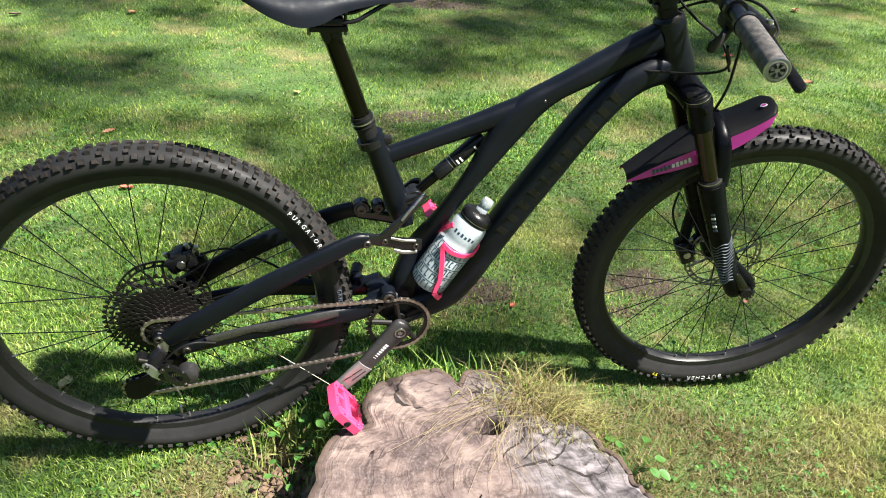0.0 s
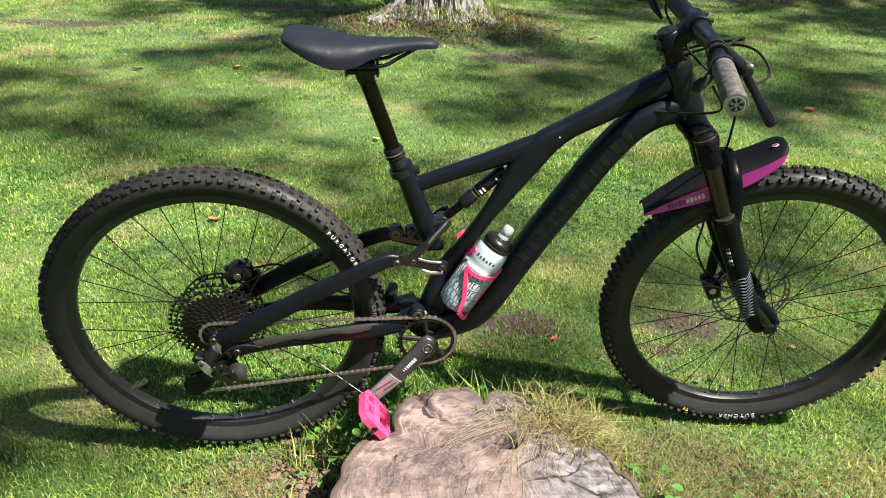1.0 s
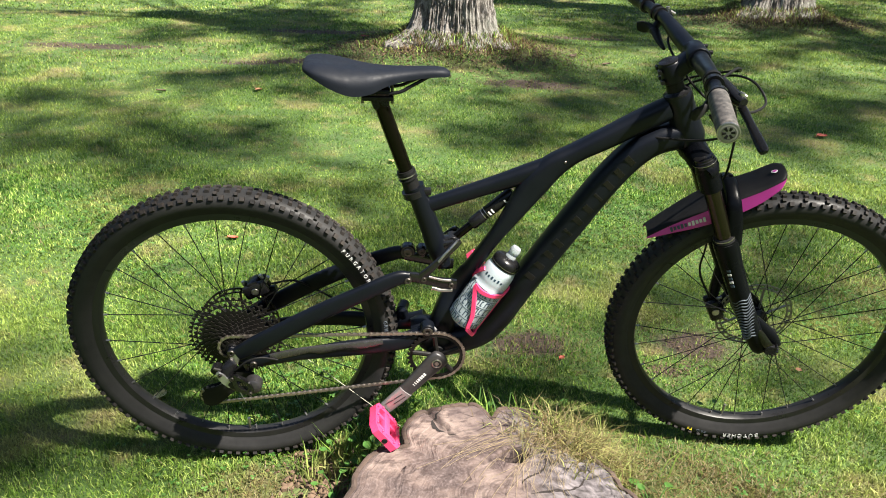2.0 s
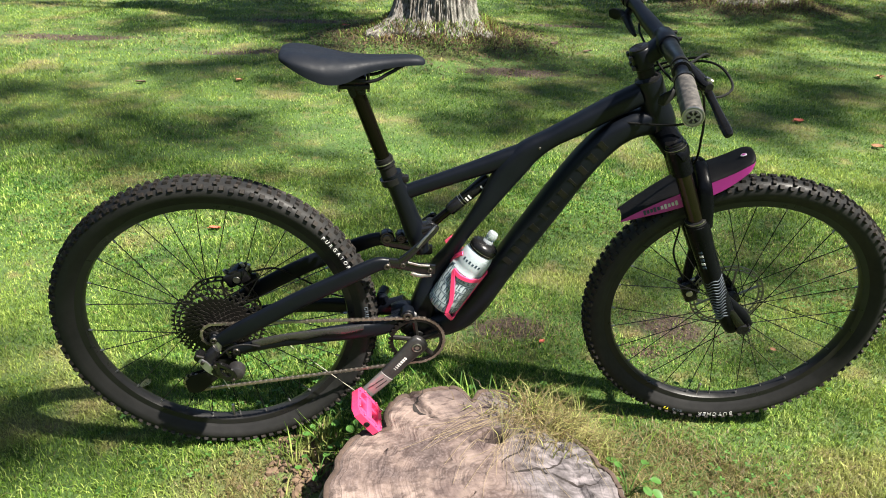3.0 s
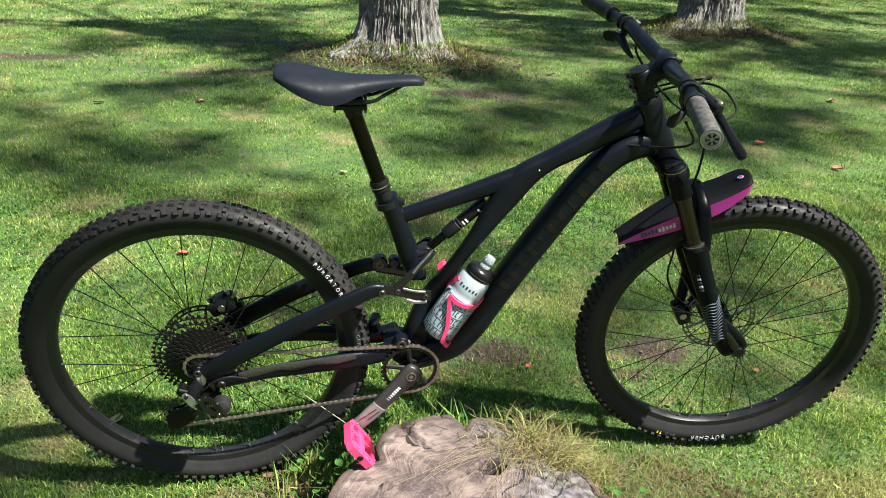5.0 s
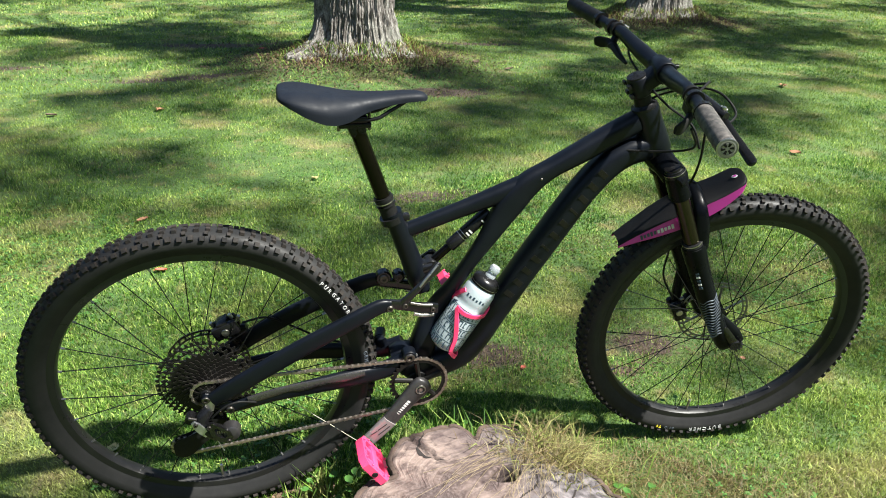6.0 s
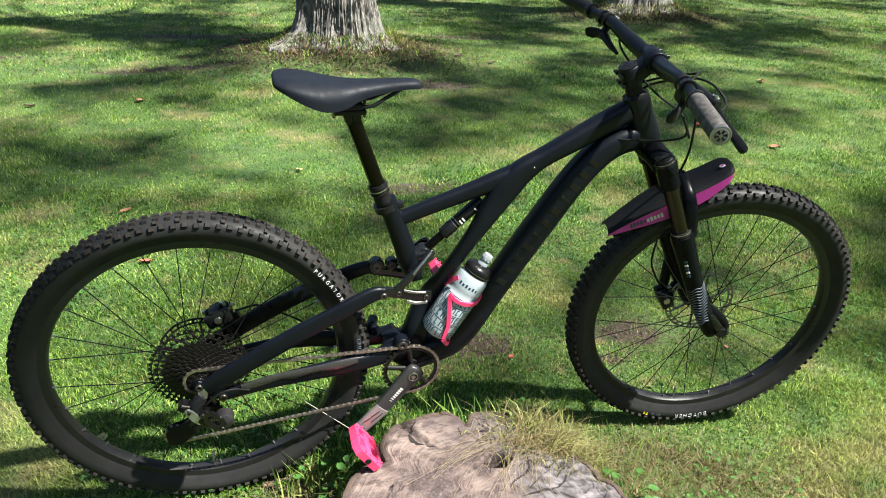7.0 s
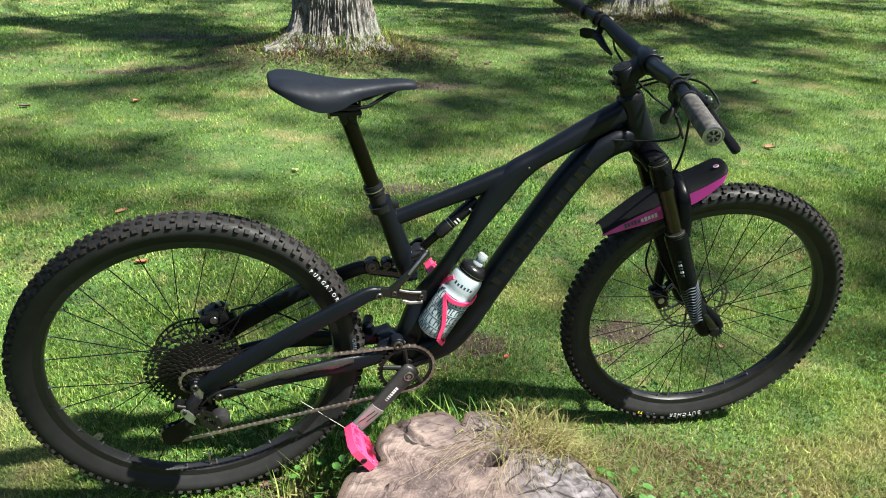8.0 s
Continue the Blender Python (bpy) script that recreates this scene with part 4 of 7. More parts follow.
def build_wheel(name, centre, rows, m, words, rear):
    hub = lathe([(0.004, -0.064), (0.009, -0.064), (0.009, -0.052), (0.013, -0.05), (0.029, -0.036 if not rear else -0.020), (0.029, -0.033 if not rear else -0.017), (0.013, -0.02 if not rear else -0.008), (0.012, 0.02),
                 (0.028, 0.030), (0.028, 0.033), (0.013, 0.045), (0.009, 0.05), (0.009, 0.064), (0.004, 0.064)], 32)
    wheel = part(name, hub, GLOSS_BLACK, bike, "wide black wheel with knobbly tyre", m)
    half = 0.0145
    rim = lathe([(0.2965, -half * 0.55), (0.299, -half * 0.95), (0.306, -half), (0.316, -half), (0.3165, -half + 0.002), (0.309, -half + 0.004), (0.308, 0.0), (0.309, half - 0.004), (0.3165, half - 0.002), (0.316, half),
                 (0.306, half), (0.299, half * 0.95), (0.2965, half * 0.55), (0.2955, 0.0)], 128, closed=True)
    part("rim", rim, RIM_BLACK, wheel)
    prof = [(0.312, -0.0135), (0.3175, -0.0165), (0.3195, -0.0185), (0.322, -0.0195), (0.330, -0.0265), (0.339, -0.0295), (0.348, -0.0285), (0.356, -0.0235), (0.362, -0.0145), (0.3645, -0.006), (0.365, 0.0)]
    prof = prof + [(r, -o) for r, o in prof[-2::-1]] + [(0.309, 0.0)]
    part("tyre", lathe(prof, 144, closed=True), RUBBER, wheel, "black rubber tyre casing")
    tread = bmesh.new()
    rs = random.Random(len(name))
    for k in range(rows):
        a = 2 * math.pi * k / rows
        kinds = [(0.0, 0.0085, 0.0115, 0.0), (0.0, -0.0085, 0.0115, 0.0)] if k % 2 == 0 else [(0.0, 0.0065, 0.0105, 0.0), (0.0, -0.0065, 0.0105, 0.0)]
        kinds += [(0.5, 0.0245, 0.0125, 1.02), (0.5, -0.0245, 0.0125, -1.02)] if k % 2 == 0 else [(0.5, 0.0262, 0.0115, 1.15), (0.5, -0.0262, 0.0115, -1.15)]
        if k % 2:
            kinds += [(0.15, 0.0170, 0.0095, 0.62), (0.15, -0.0170, 0.0095, -0.62)]
        for shift, off, size, tilt in kinds:
            b = a + shift * 2 * math.pi / rows + rs.uniform(-0.002, 0.002)
            rad = {0.0: 0.3645, 0.62: 0.3612, 1.02: 0.3555, 1.15: 0.3545}[abs(tilt)]
            q = Matrix.Rotation(-b, 4, "Y") @ Matrix.Translation((rad, off, 0)) @ Matrix.Rotation(tilt * 0.8, 4, "Z") @ Matrix.Rotation(radians(90), 4, "Y")
            lay = 0.0045 if abs(tilt) < 0.9 else 0.0048
            vs = []
            for lz, kk in ((-0.002, 1.0), (lay, 0.84)):
                for sx, sy in ((-1, -1), (1, -1), (1, 1), (-1, 1)):
                    vs.append(tread.verts.new(q @ Vector((sx * size * 0.44 * kk, sy * size * 0.44 * kk, lz))))
            for f in ((4, 5, 6, 7), (0, 1, 5, 4), (1, 2, 6, 5), (2, 3, 7, 6), (3, 0, 4, 7)):
                tread.faces.new([vs[i] for i in f])
    tagged(part("tread", tread, KNOB, wheel, "rows of dusty rubber knobs", smooth=False), kind="stuff")
    for k in range(28):
        a = 2 * math.pi * k / 28 + 0.05
        left = k % 2
        y0 = 0.031 if left else (-0.0345 if not rear else -0.0185)
        lead = 0.62 if (k // 2) % 2 else -0.62
        p0 = (0.027 * math.cos(a + lead * 1.9), y0, 0.027 * math.sin(a + lead * 1.9))
        p1 = (0.2985 * math.cos(a), 0.003 if left else -0.003, 0.2985 * math.sin(a))
        bm = tube([p0, p1], 0.00115, 6)
        d = (Vector(p1) - Vector(p0)).normalized()
        part("spoke", bm, GLOSS_BLACK, wheel)
        part("nipple", tube([tuple(Vector(p1) - d * 0.011), p1], 0.0023, 6), NIPPLE, wheel)
    bm = tube([(0, 0, -0.297), (0, 0, -0.272)], 0.0028, 8)
    tube([(0, 0, -0.274), (0, 0, -0.262)], 0.0036, 8, bm=bm)
    bm.transform(Matrix.Rotation(radians(0 if rear else 4), 4, "Y"))
    part("valve", bm, STEEL, wheel, "silver valve stem")
    build_rotor(wheel, 0.090 if rear else 0.092)
    for text, size, start, radius, material, nm in words:
        def placing(x, radius=radius, start=start):
            a = start - x / radius
            return Matrix.Rotation(-a, 4, "Y") @ Matrix.Translation((radius, -0.0292 if radius > 0.33 else -0.0262, 0)) @ Matrix.Rotation(radians(90), 4, "Y") @ Matrix.Rotation(radians(90), 4, "X")
        letters(text, size, material, nm, wheel, placing, "printed tyre lettering", 0.0009, 1.0, 0.42 if text == "PURGATORY" else 0.2)
    return wheel


def build_rotor(wheel, r):
    y = 0.050
    bm = bmesh.new()
    k = 72
    for ra, rb in ((r, r - 0.0045), (r - 0.0105, r - 0.0145)):
        wav = [1 + 0.006 * math.cos(12 * 2 * math.pi * i / k) for i in range(k)]
        slab([(ra * w * math.cos(2 * math.pi * i / k), ra * w * math.sin(2 * math.pi * i / k)) for i, w in enumerate(wav)], y - 0.001, y + 0.001, bm=bm,
             inner=[(rb * math.cos(2 * math.pi * i / k), rb * math.sin(2 * math.pi * i / k)) for i in range(k)])
    for i in range(30):
        a = 2 * math.pi * i / 30
        block((0.009, 0.002, 0.0045), Matrix.Rotation(-a, 4, "Y") @ Matrix.Translation((r - 0.0075, y, 0)) @ Matrix.Rotation(0.5, 4, "Y"), bm=bm)
    for i in range(6):
        a = 2 * math.pi * i / 6
        tube([(0.018 * math.cos(a), y, 0.018 * math.sin(a)), ((r - 0.013) * math.cos(a + 0.45), y, (r - 0.013) * math.sin(a + 0.45))], 0.003, 6, bm=bm)
    part("brake_rotor", bm, ROTOR if r > 0.091 else DARK_STEEL, wheel, "thin drilled steel brake rotor")
    part("rotor_carrier", disc((0, y, 0), 0.024, 0.006, 24), GLOSS_BLACK, wheel)


rear_words = [("PURGATORY", 0.0122, radians(43), 0.3385, WHITE_PRINT, "lettering"), ("GRID", 0.0125, radians(8), 0.339, GREY_PRINT, "lettering")]
front_words = [("BUTCHER", 0.0168, radians(-77), 0.3385, WHITE_PRINT, "lettering"), ("GRID", 0.0105, radians(-99.5), 0.339, GREY_PRINT, "lettering"), ("T9", 0.0122, radians(-106), 0.339, YELLOW_PRINT, "lettering")]
rear_wheel = build_wheel("rear_wheel", (0, 0, 0), 108, UP, rear_words, True)
build_wheel("front_wheel", HUB_F, 100, UP @ STEER @ Matrix.Translation(HUB_F), front_words, False)


# -- cassette, chain, cranks --
def gear(teeth, r_in, y0, y1, bm=None, tooth=0.0032):
    r = 0.0127 * teeth / (2 * math.pi)
    k = teeth * 4
    out = [(rr * math.cos(2 * math.pi * i / k), rr * math.sin(2 * math.pi * i / k)) for i in range(k) for rr in ((r - tooth, r + tooth * 0.7, r + tooth * 0.7, r - tooth)[i % 4],)]
    return slab(out, y0, y1, bm=bm, inner=[(r_in * math.cos(2 * math.pi * i / k), r_in * math.sin(2 * math.pi * i / k)) for i in range(k)])


TEETH = [51, 45, 39, 33, 28, 24, 21, 18, 16, 14, 12, 10]
for i, tk in enumerate(TEETH):
    y = -0.014 - 0.0042 * i
    r = 0.0127 * tk / (2 * math.pi)
    deep = 0.0060 if i < 2 else 0.0200
    bm = gear(tk, max(r - deep, 0.009), y - 0.0009, y + 0.0009, tooth=0.0040)
    if i < 2:
        for s in range(tk // 3):
            a, b = 2 * math.pi * s / (tk // 3), 2 * math.pi * (s + 0.55) / (tk // 3)
            inner_r = 0.0127 * TEETH[i + 1] / (2 * math.pi) - 0.010
            tube([(inner_r * math.cos(a), y - 0.002, inner_r * math.sin(a)), ((r - 0.005) * math.cos(b), y, (r - 0.005) * math.sin(b))], 0.0021, 6, bm=bm)
    cog = part("sprocket", bm, COG_FACE, rear_wheel, smooth=False)
    cog.data.materials.append(COG_EDGE)
    for f in cog.data.polygons:
        if abs(f.normal.y) < 0.3 and math.hypot(f.center.x, f.center.z) > r - 0.0045 and i > 0:
            f.material_index = 1
part("cassette_core", lathe([(0.010, -0.066), (0.0125, -0.066), (0.017, -0.05), (0.020, -0.03), (0.020, -0.012), (0.010, -0.012)], 32), GLOSS_BLACK, rear_wheel)

ring_bm = gear(32, 0.0545, -0.0520, -0.0490)
for s in range(5):
    a = 2 * math.pi * s / 5 + 0.3
    tube([(0.014 * math.cos(a), -0.0505, 0.014 * math.sin(a)), (0.0560 * math.cos(a + 0.12), -0.0505, 0.0560 * math.sin(a + 0.12))], 0.0058, 8, bm=ring_bm)
ring_bm.transform(Matrix.Translation(BB))
bp("chainring", ring_bm, COG_FACE, "toothed steel chainring", smooth=False)
bp("bottom_bracket", disc((BB[0], 0, BB[2]), 0.023, 0.092, 28), PLASTIC)


def arc(cx, cz, r, a0, a1, y0, y1, n=24):
    return [(cx + r * math.cos(radians(a0 + (a1 - a0) * i / n)), y0 + (y1 - y0) * i / n, cz + r * math.sin(radians(a0 + (a1 - a0) * i / n))) for i in range(n + 1)]


PULLEY_T, PULLEY_G = (-0.063, -0.138), (0.012, -0.080)
CHAIN_Y = -0.0565
chain_path = (arc(0, 0, 0.0305, 300, 93, CHAIN_Y, CHAIN_Y) + arc(BB[0], BB[2], 0.0652, 88, -95, -0.0505, -0.0505)
              + arc(PULLEY_T[0], PULLEY_T[1], 0.0235, 285, 60, CHAIN_Y, CHAIN_Y, 16) + arc(PULLEY_G[0], PULLEY_G[1], 0.0235, 200, 330, CHAIN_Y, CHAIN_Y, 16))


def even_steps(pts, step):
    """Points at even distances along a closed path."""
    pts = [Vector(p) for p in pts] + [Vector(pts[0])]
    ln = [0.0]
    for a, b in zip(pts, pts[1:]):
        ln.append(ln[-1] + (b - a).length)
    count = int(ln[-1] / step)
    out, j = [], 0
    for i in range(count + 1):
        d = ln[-1] * i / count
        while j < len(ln) - 2 and ln[j + 1] < d:
            j += 1
        seg = max(ln[j + 1] - ln[j], 1e-9)
        out.append(pts[j].lerp(pts[j + 1], (d - ln[j]) / seg))
    return out


def link_mesh(gap, name):
    bm = bmesh.new()
    for s in (-1, 1):
        prof = []
        for i in range(20):
            a = 2 * math.pi * i / 20
            x, z = math.cos(a), math.sin(a)
            waist = 0.0050 * (1 - 0.5 * math.exp(-(x / 0.45) ** 2))
            prof.append((0.0063 * (1 if x > 0 else -1) * min(1, abs(x) * 3) + 0.0042 * x * 0.9, waist * z))
        slab(prof, s * gap - 0.0005, s * gap + 0.0005, bm=bm)
    for x in (-0.0063, 0.0063):
        disc((x, 0, 0), 0.0036 if gap < 0.002 else 0.0018, gap * 2 + 0.0014, 10, 0.0003, bm=bm)
    bmesh.ops.recalc_face_normals(bm, faces=bm.faces[:])
    me = bpy.data.meshes.new(name)
    bm.to_mesh(me)
    bm.free()
    me.materials.append(CHAIN)
    return me


chain_pts = even_steps(chain_path, 0.0127)
roller = bmesh.new()
for p in chain_pts[:-1]:
    disc(tuple(p), 0.0035, 0.0024, 8, 0.0003, bm=roller)
chain = bp("chain", roller, CHAIN, "drive chain with light brown dirt")
outer, inner_link = link_mesh(0.0022, "outer_link"), link_mesh(0.0014, "inner_link")
for i, (a, b) in enumerate(zip(chain_pts, chain_pts[1:])):
    d = b - a
    ob = new("chain_link", outer if i % 2 else inner_link)
    ob.parent = chain
    ob.matrix_basis = Matrix.Translation((a + b) / 2) @ Matrix.Rotation(-math.atan2(d.z, d.x), 4, "Y") @ Matrix.Rotation(math.atan2(d.y, math.hypot(d.x, d.z)), 4, "Z")

PEDAL_R = (0.338, -0.164)
PEDAL_L = (2 * BB[0] - PEDAL_R[0], 2 * BB[2] - PEDAL_R[1])


def build_crank(y_in, y_out, end):
    s = 1 if y_in > 0 else -1
    cx, cz, ex, ez = BB[0], BB[2], end[0], end[1]
    dx, dz = ex - cx, ez - cz
    L = math.hypot(dx, dz)
    dx, dz = dx / L, dz / L
    rows = [(cx - dx * 0.021, y_in, cz - dz * 0.021, 0.007, 0.011), (cx - dx * 0.016, y_in, cz - dz * 0.016, 0.009, 0.020), (cx, y_in, cz, 0.010, 0.0235), (cx + dx * 0.04, y_in + s * 0.003, cz + dz * 0.04, 0.0095, 0.0205),
            (cx + dx * 0.09, (y_in + y_out) / 2 + s * 0.004, cz + dz * 0.09, 0.008, 0.0185), (ex - dx * 0.012, y_out, ez - dz * 0.012, 0.0075, 0.0165), (ex + dx * 0.008, y_out, ez + dz * 0.008, 0.0075, 0.014), (ex + dx * 0.014, y_out, ez + dz * 0.014, 0.006, 0.007)]
    arm = bp("crank_arm", shaped(rows, 5, 20, 3.2), CRANK, "scuffed dark grey alloy crank arm")
    if s < 0:
        worn = [(ex - dx * 0.072, y_out - 0.0005, ez - dz * 0.072, 0.0084, 0.0182), (ex - dx * 0.04, y_out - 0.0005, ez - dz * 0.04, 0.0083, 0.0176), (ex + dx * 0.002, y_out - 0.0005, ez + dz * 0.002, 0.0082, 0.0160)]
        bp("worn_end", sweep(bmesh.new(), worn, 20, 3.2), CRANK_END, "bare scuffed alloy end", parent=arm)
        face = y_out - 0.0093
        for f0, f1, off, th in ((0.064, 0.030, 0.006, 0.0022), (0.064, 0.040, -0.004, 0.0022), (0.036, 0.020, -0.008, 0.002)):
            bm = bmesh.new()
            p = [(ex - dx * f0 - dz * off, face, ez - dz * f0 + dx * off), (ex - dx * f1 - dz * (off - 0.004), face, ez - dz * f1 + dx * (off - 0.004))]
            tube(p, th * 0.5, 6, bm=bm)
            bp("print_bar", bm, CRANK, parent=arm)
        for k in range(7):
            f = 0.040 + k * 0.0062
            q = Matrix.Translation((cx + dx * f, y_in - 0.0128 - 0.00007 * k * 10, cz + dz * f)) @ Matrix.Rotation(math.atan2(dz, dx) * -1, 4, "Y")
            bp("print_bar", block((0.0042, 0.0014, 0.0075), q), WHITE_PRINT, parent=arm)
    bp("axle_cap", lathe([(0.001, y_in + s * 0.0115), (0.005, y_in + s * 0.0115), (0.0055, y_in + s * 0.009), (0.0085, y_in + s * 0.009), (0.0095, y_in + s * 0.0125), (0.0115, y_in + s * 0.0118), (0.0118, y_in), (0.001, y_in)], 24, "Y", None, (cx, 0, cz)), STEEL, parent=arm)


build_crank(-0.069, -0.083, PEDAL_R)
build_crank(0.069, 0.083, PEDAL_L)


def build_pedal(centre, y0, y1, tilt, label):
    """A flat platform pedal with windows, pins and axle; axle along y."""
    s = 1 if y1 > y0 else -1
    L, W = 0.094, abs(y1 - y0)
    q = Matrix.Translation((centre[0], (y0 + y1) / 2, centre[1])) @ Matrix.Rotation(radians(-tilt), 4, "Y")

    def ringed(x0, x1, ya, yb, xi0, xi1, yi0, yi1, bm):
        out = [(x0 + 0.012, ya), (x1 - 0.012, ya), (x1, ya + 0.016), (x1, yb - 0.016), (x1 - 0.012, yb), (x0 + 0.012, yb), (x0, yb - 0.016), (x0, ya + 0.016)]
        inn = [(xi0 + 0.006, yi0), (xi1 - 0.006, yi0), (xi1, yi0 + 0.010), (xi1, yi1 - 0.010), (xi1 - 0.006, yi1), (xi0 + 0.006, yi1), (xi0, yi1 - 0.010), (xi0, yi0 + 0.010)]
        return slab(out, -0.0085, 0.0085, "XY", bm, inn)
    body = ringed(-L / 2, L / 2, -W / 2, W / 2, -L / 2 + 0.013, L / 2 - 0.013, -W / 2 + 0.012, W / 2 - 0.012, bmesh.new())
    bmesh.ops.bevel(body, geom=[e for e in body.edges if e.is_manifold and e.calc_face_angle(0) > 0.9], offset=0.0018, segments=1, affect="EDGES")
    block((0.022, W - 0.01, 0.017), None, 0.004, body)
    block((0.075, 0.010, 0.012), Matrix.Translation((0, 0.014, 0)), 0.002, body)
    block((0.075, 0.009, 0.012), Matrix.Translation((0, -0.020, 0)), 0.002, body)
    body.transform(q)
    pedal = bp("pedal", body, PEDAL_PINK, label)
    for i in range(20):
        side = 1 if i < 10 else -1
        j = i % 10
        x = (-L / 2 + 0.006 if j < 3 else L / 2 - 0.006) if j < 6 else (-0.022, 0.022, -0.022, 0.022)[j - 6]
        y = (-0.026, 0.0, 0.026)[j % 3] if j < 6 else (-W / 2 + 0.006, -W / 2 + 0.006, W / 2 - 0.006, W / 2 - 0.006)[j - 6]
        bm = disc((x, y, side * 0.0105), 0.0022, 0.005, 8, 0.0004, "Z")
        bm.transform(q)
        bp("pin", bm, PEDAL_PINK, parent=pedal)
    axle = tube([(centre[0], y0 - s * 0.016, centre[1]), (centre[0], y0 + s * 0.004, centre[1])], 0.0075, 12)
    bp("pedal_axle", axle, DARK_STEEL, parent=pedal)
    cap = disc((centre[0], y1, centre[1]), 0.007, 0.004, 14)
    bp("end_cap", cap, PLASTIC, parent=pedal)


build_pedal(PEDAL_R, -0.102, -0.190, -56, "hot pink nylon flat pedal resting on stump")
build_pedal(PEDAL_L, 0.092, 0.165, -48, "hot pink nylon flat pedal")

# -- main frame --
bp("head_tube", sweep(bmesh.new(), [(*(HEAD + STEER_DIR * f), r, r * 1.05) for f, r in ((-0.012, 0.028), (0.0, 0.031), (0.02, 0.030), (0.055, 0.0275), (0.080, 0.027), (0.094, 0.0275), (0.101, 0.026))], 28, 2.2), FRAME_BLACK, "matt black head tube")
bp("top_tube", shaped([(0.915, 0, 0.545, 0.022, 0.024), (0.86, 0, 0.517, 0.022, 0.0235), (0.80, 0, 0.483, 0.021, 0.0225), (0.737, 0, 0.4490, 0.0205, 0.0205), (0.692, -0.002, 0.419, 0.020, 0.027), (0.659, -0.005, 0.384, 0.0195, 0.031), (0.633, -0.008, 0.345, 0.0185, 0.0265), (0.606, -0.012, 0.301, 0.0165, 0.0200), (0.575, -0.013, 0.253, 0.015, 0.0160),
                       (0.539, -0.007, 0.190, 0.0145, 0.0165), (0.502, 0.010, 0.116, 0.017, 0.023), (0.480, 0.0, 0.05, 0.024, 0.030), (0.465, 0, -0.01, 0.026, 0.030)], 6, 24, 2.6), FRAME_BLACK, "matt black hydroformed top tube running down into a side arm")
bp("brace_tube", shaped([(0.425, 0, 0.324, 0.013, 0.016), (0.51, 0, 0.3545, 0.0135, 0.0165), (0.585, 0, 0.381, 0.0155, 0.0180), (0.640, 0, 0.401, 0.0175, 0.0205), (0.685, 0, 0.420, 0.0175, 0.0190)], 6, 18, 2.6), FRAME_BLACK, "matt black seat brace tube")
bp("seat_tube", shaped([(0.403, 0, 0.372, 0.0205, 0.0205), (0.420, 0, 0.327, 0.020, 0.021), (0.440, 0, 0.270, 0.020, 0.022), (0.458, 0, 0.216, 0.021, 0.023), (0.470, 0, 0.180, 0.018, 0.018)], 6, 22, 2.1), FRAME_BLACK, "matt black seat tube")
bp("down_tube", shaped([(0.955, 0, 0.490, 0.027, 0.030), (0.905, 0, 0.478, 0.029, 0.029), (0.860, 0, 0.448, 0.029, 0.030), (0.810, 0, 0.388, 0.029, 0.031), (0.750, 0, 0.293, 0.029, 0.032), (0.690, 0, 0.195, 0.029, 0.032), (0.638, 0, 0.105, 0.029, 0.032), (0.600, 0, 0.040, 0.030, 0.033), (0.562, 0, -0.002, 0.031, 0.035), (0.512, 0, -0.022, 0.034, 0.035), (0.462, 0, -0.032, 0.038, 0.034)], 6, 26, 2.5), FRAME_BLACK, "matt black curved down tube")
bp("bottom_shell", shaped([(0.40, 0, 0.0, 0.028, 0.026), (0.430, 0, 0.0, 0.036, 0.036), (0.462, 0, -0.018, 0.040, 0.040), (0.49, 0, -0.03, 0.036, 0.032)], 5, 22, 2.6), FRAME_BLACK)
pivot = bp("main_pivot", disc((0.436, -0.040, 0.034), 0.0165, 0.026, 28, 0.002), FRAME_BLACK)
bolt((0.436, -0.0525, 0.034), 0.0115, pivot)

# plain bars of the tube's print, along the down tube's side
for k in range(11):
    f = k / 10
    x, z = 0.662 + 0.182 * f, 0.165 + 0.277 * f
    a = math.atan2(0.277, 0.182)
    q = Matrix.Translation((x, -0.0288, z)) @ Matrix.Rotation(-a, 4, "Y") @ Matrix.Rotation(radians(8), 4, "Y")
    bp("print_bar", block((0.006 if k in (4, 7) else 0.0125, 0.0012, 0.025), q, 0.0004, segs=1), DIM_PRINT, smooth=False)
bp("frame_rivet", disc((0.712, -0.0205, 0.4345), 0.003, 0.003, 12), DARK_STEEL)

# -- seat post, saddle --
P0, P1 = Vector((0.3345, 0, 0.553)), Vector((0.388, 0, 0.398))
PD = (P0 - P1).normalized()
bp("seat_post", tube([tuple(P0 + PD * 0.004), tuple(P1 - PD * 0.01)], 0.0152, 28), POST, "polished black dropper post")
bp("post_sleeve", shaped([(*(P1 + PD * 0.012), 0.0185, 0.0185), (*P1, 0.0192, 0.0192), (*(P1 - PD * 0.003), 0.0172, 0.0172), (*(P1 - PD * 0.03), 0.0178, 0.0178), (*(P1 - PD * 0.055), 0.018, 0.018)], 4, 28, 2), PLASTIC, "ribbed black post collar")
for f in (0.006, 0.0, -0.008):
    bp("collar_ring", tube([tuple(P1 + PD * (f + 0.0010)), tuple(P1 + PD * (f - 0.0010))], 0.0202, 28), GLOSS_BLACK if f else STEEL)
clamp = bp("seat_clamp", tube([tuple(P1 - PD * 0.036), tuple(P1 - PD * 0.050)], 0.0238, 28), GLOSS_BLACK, "black seat clamp ring")
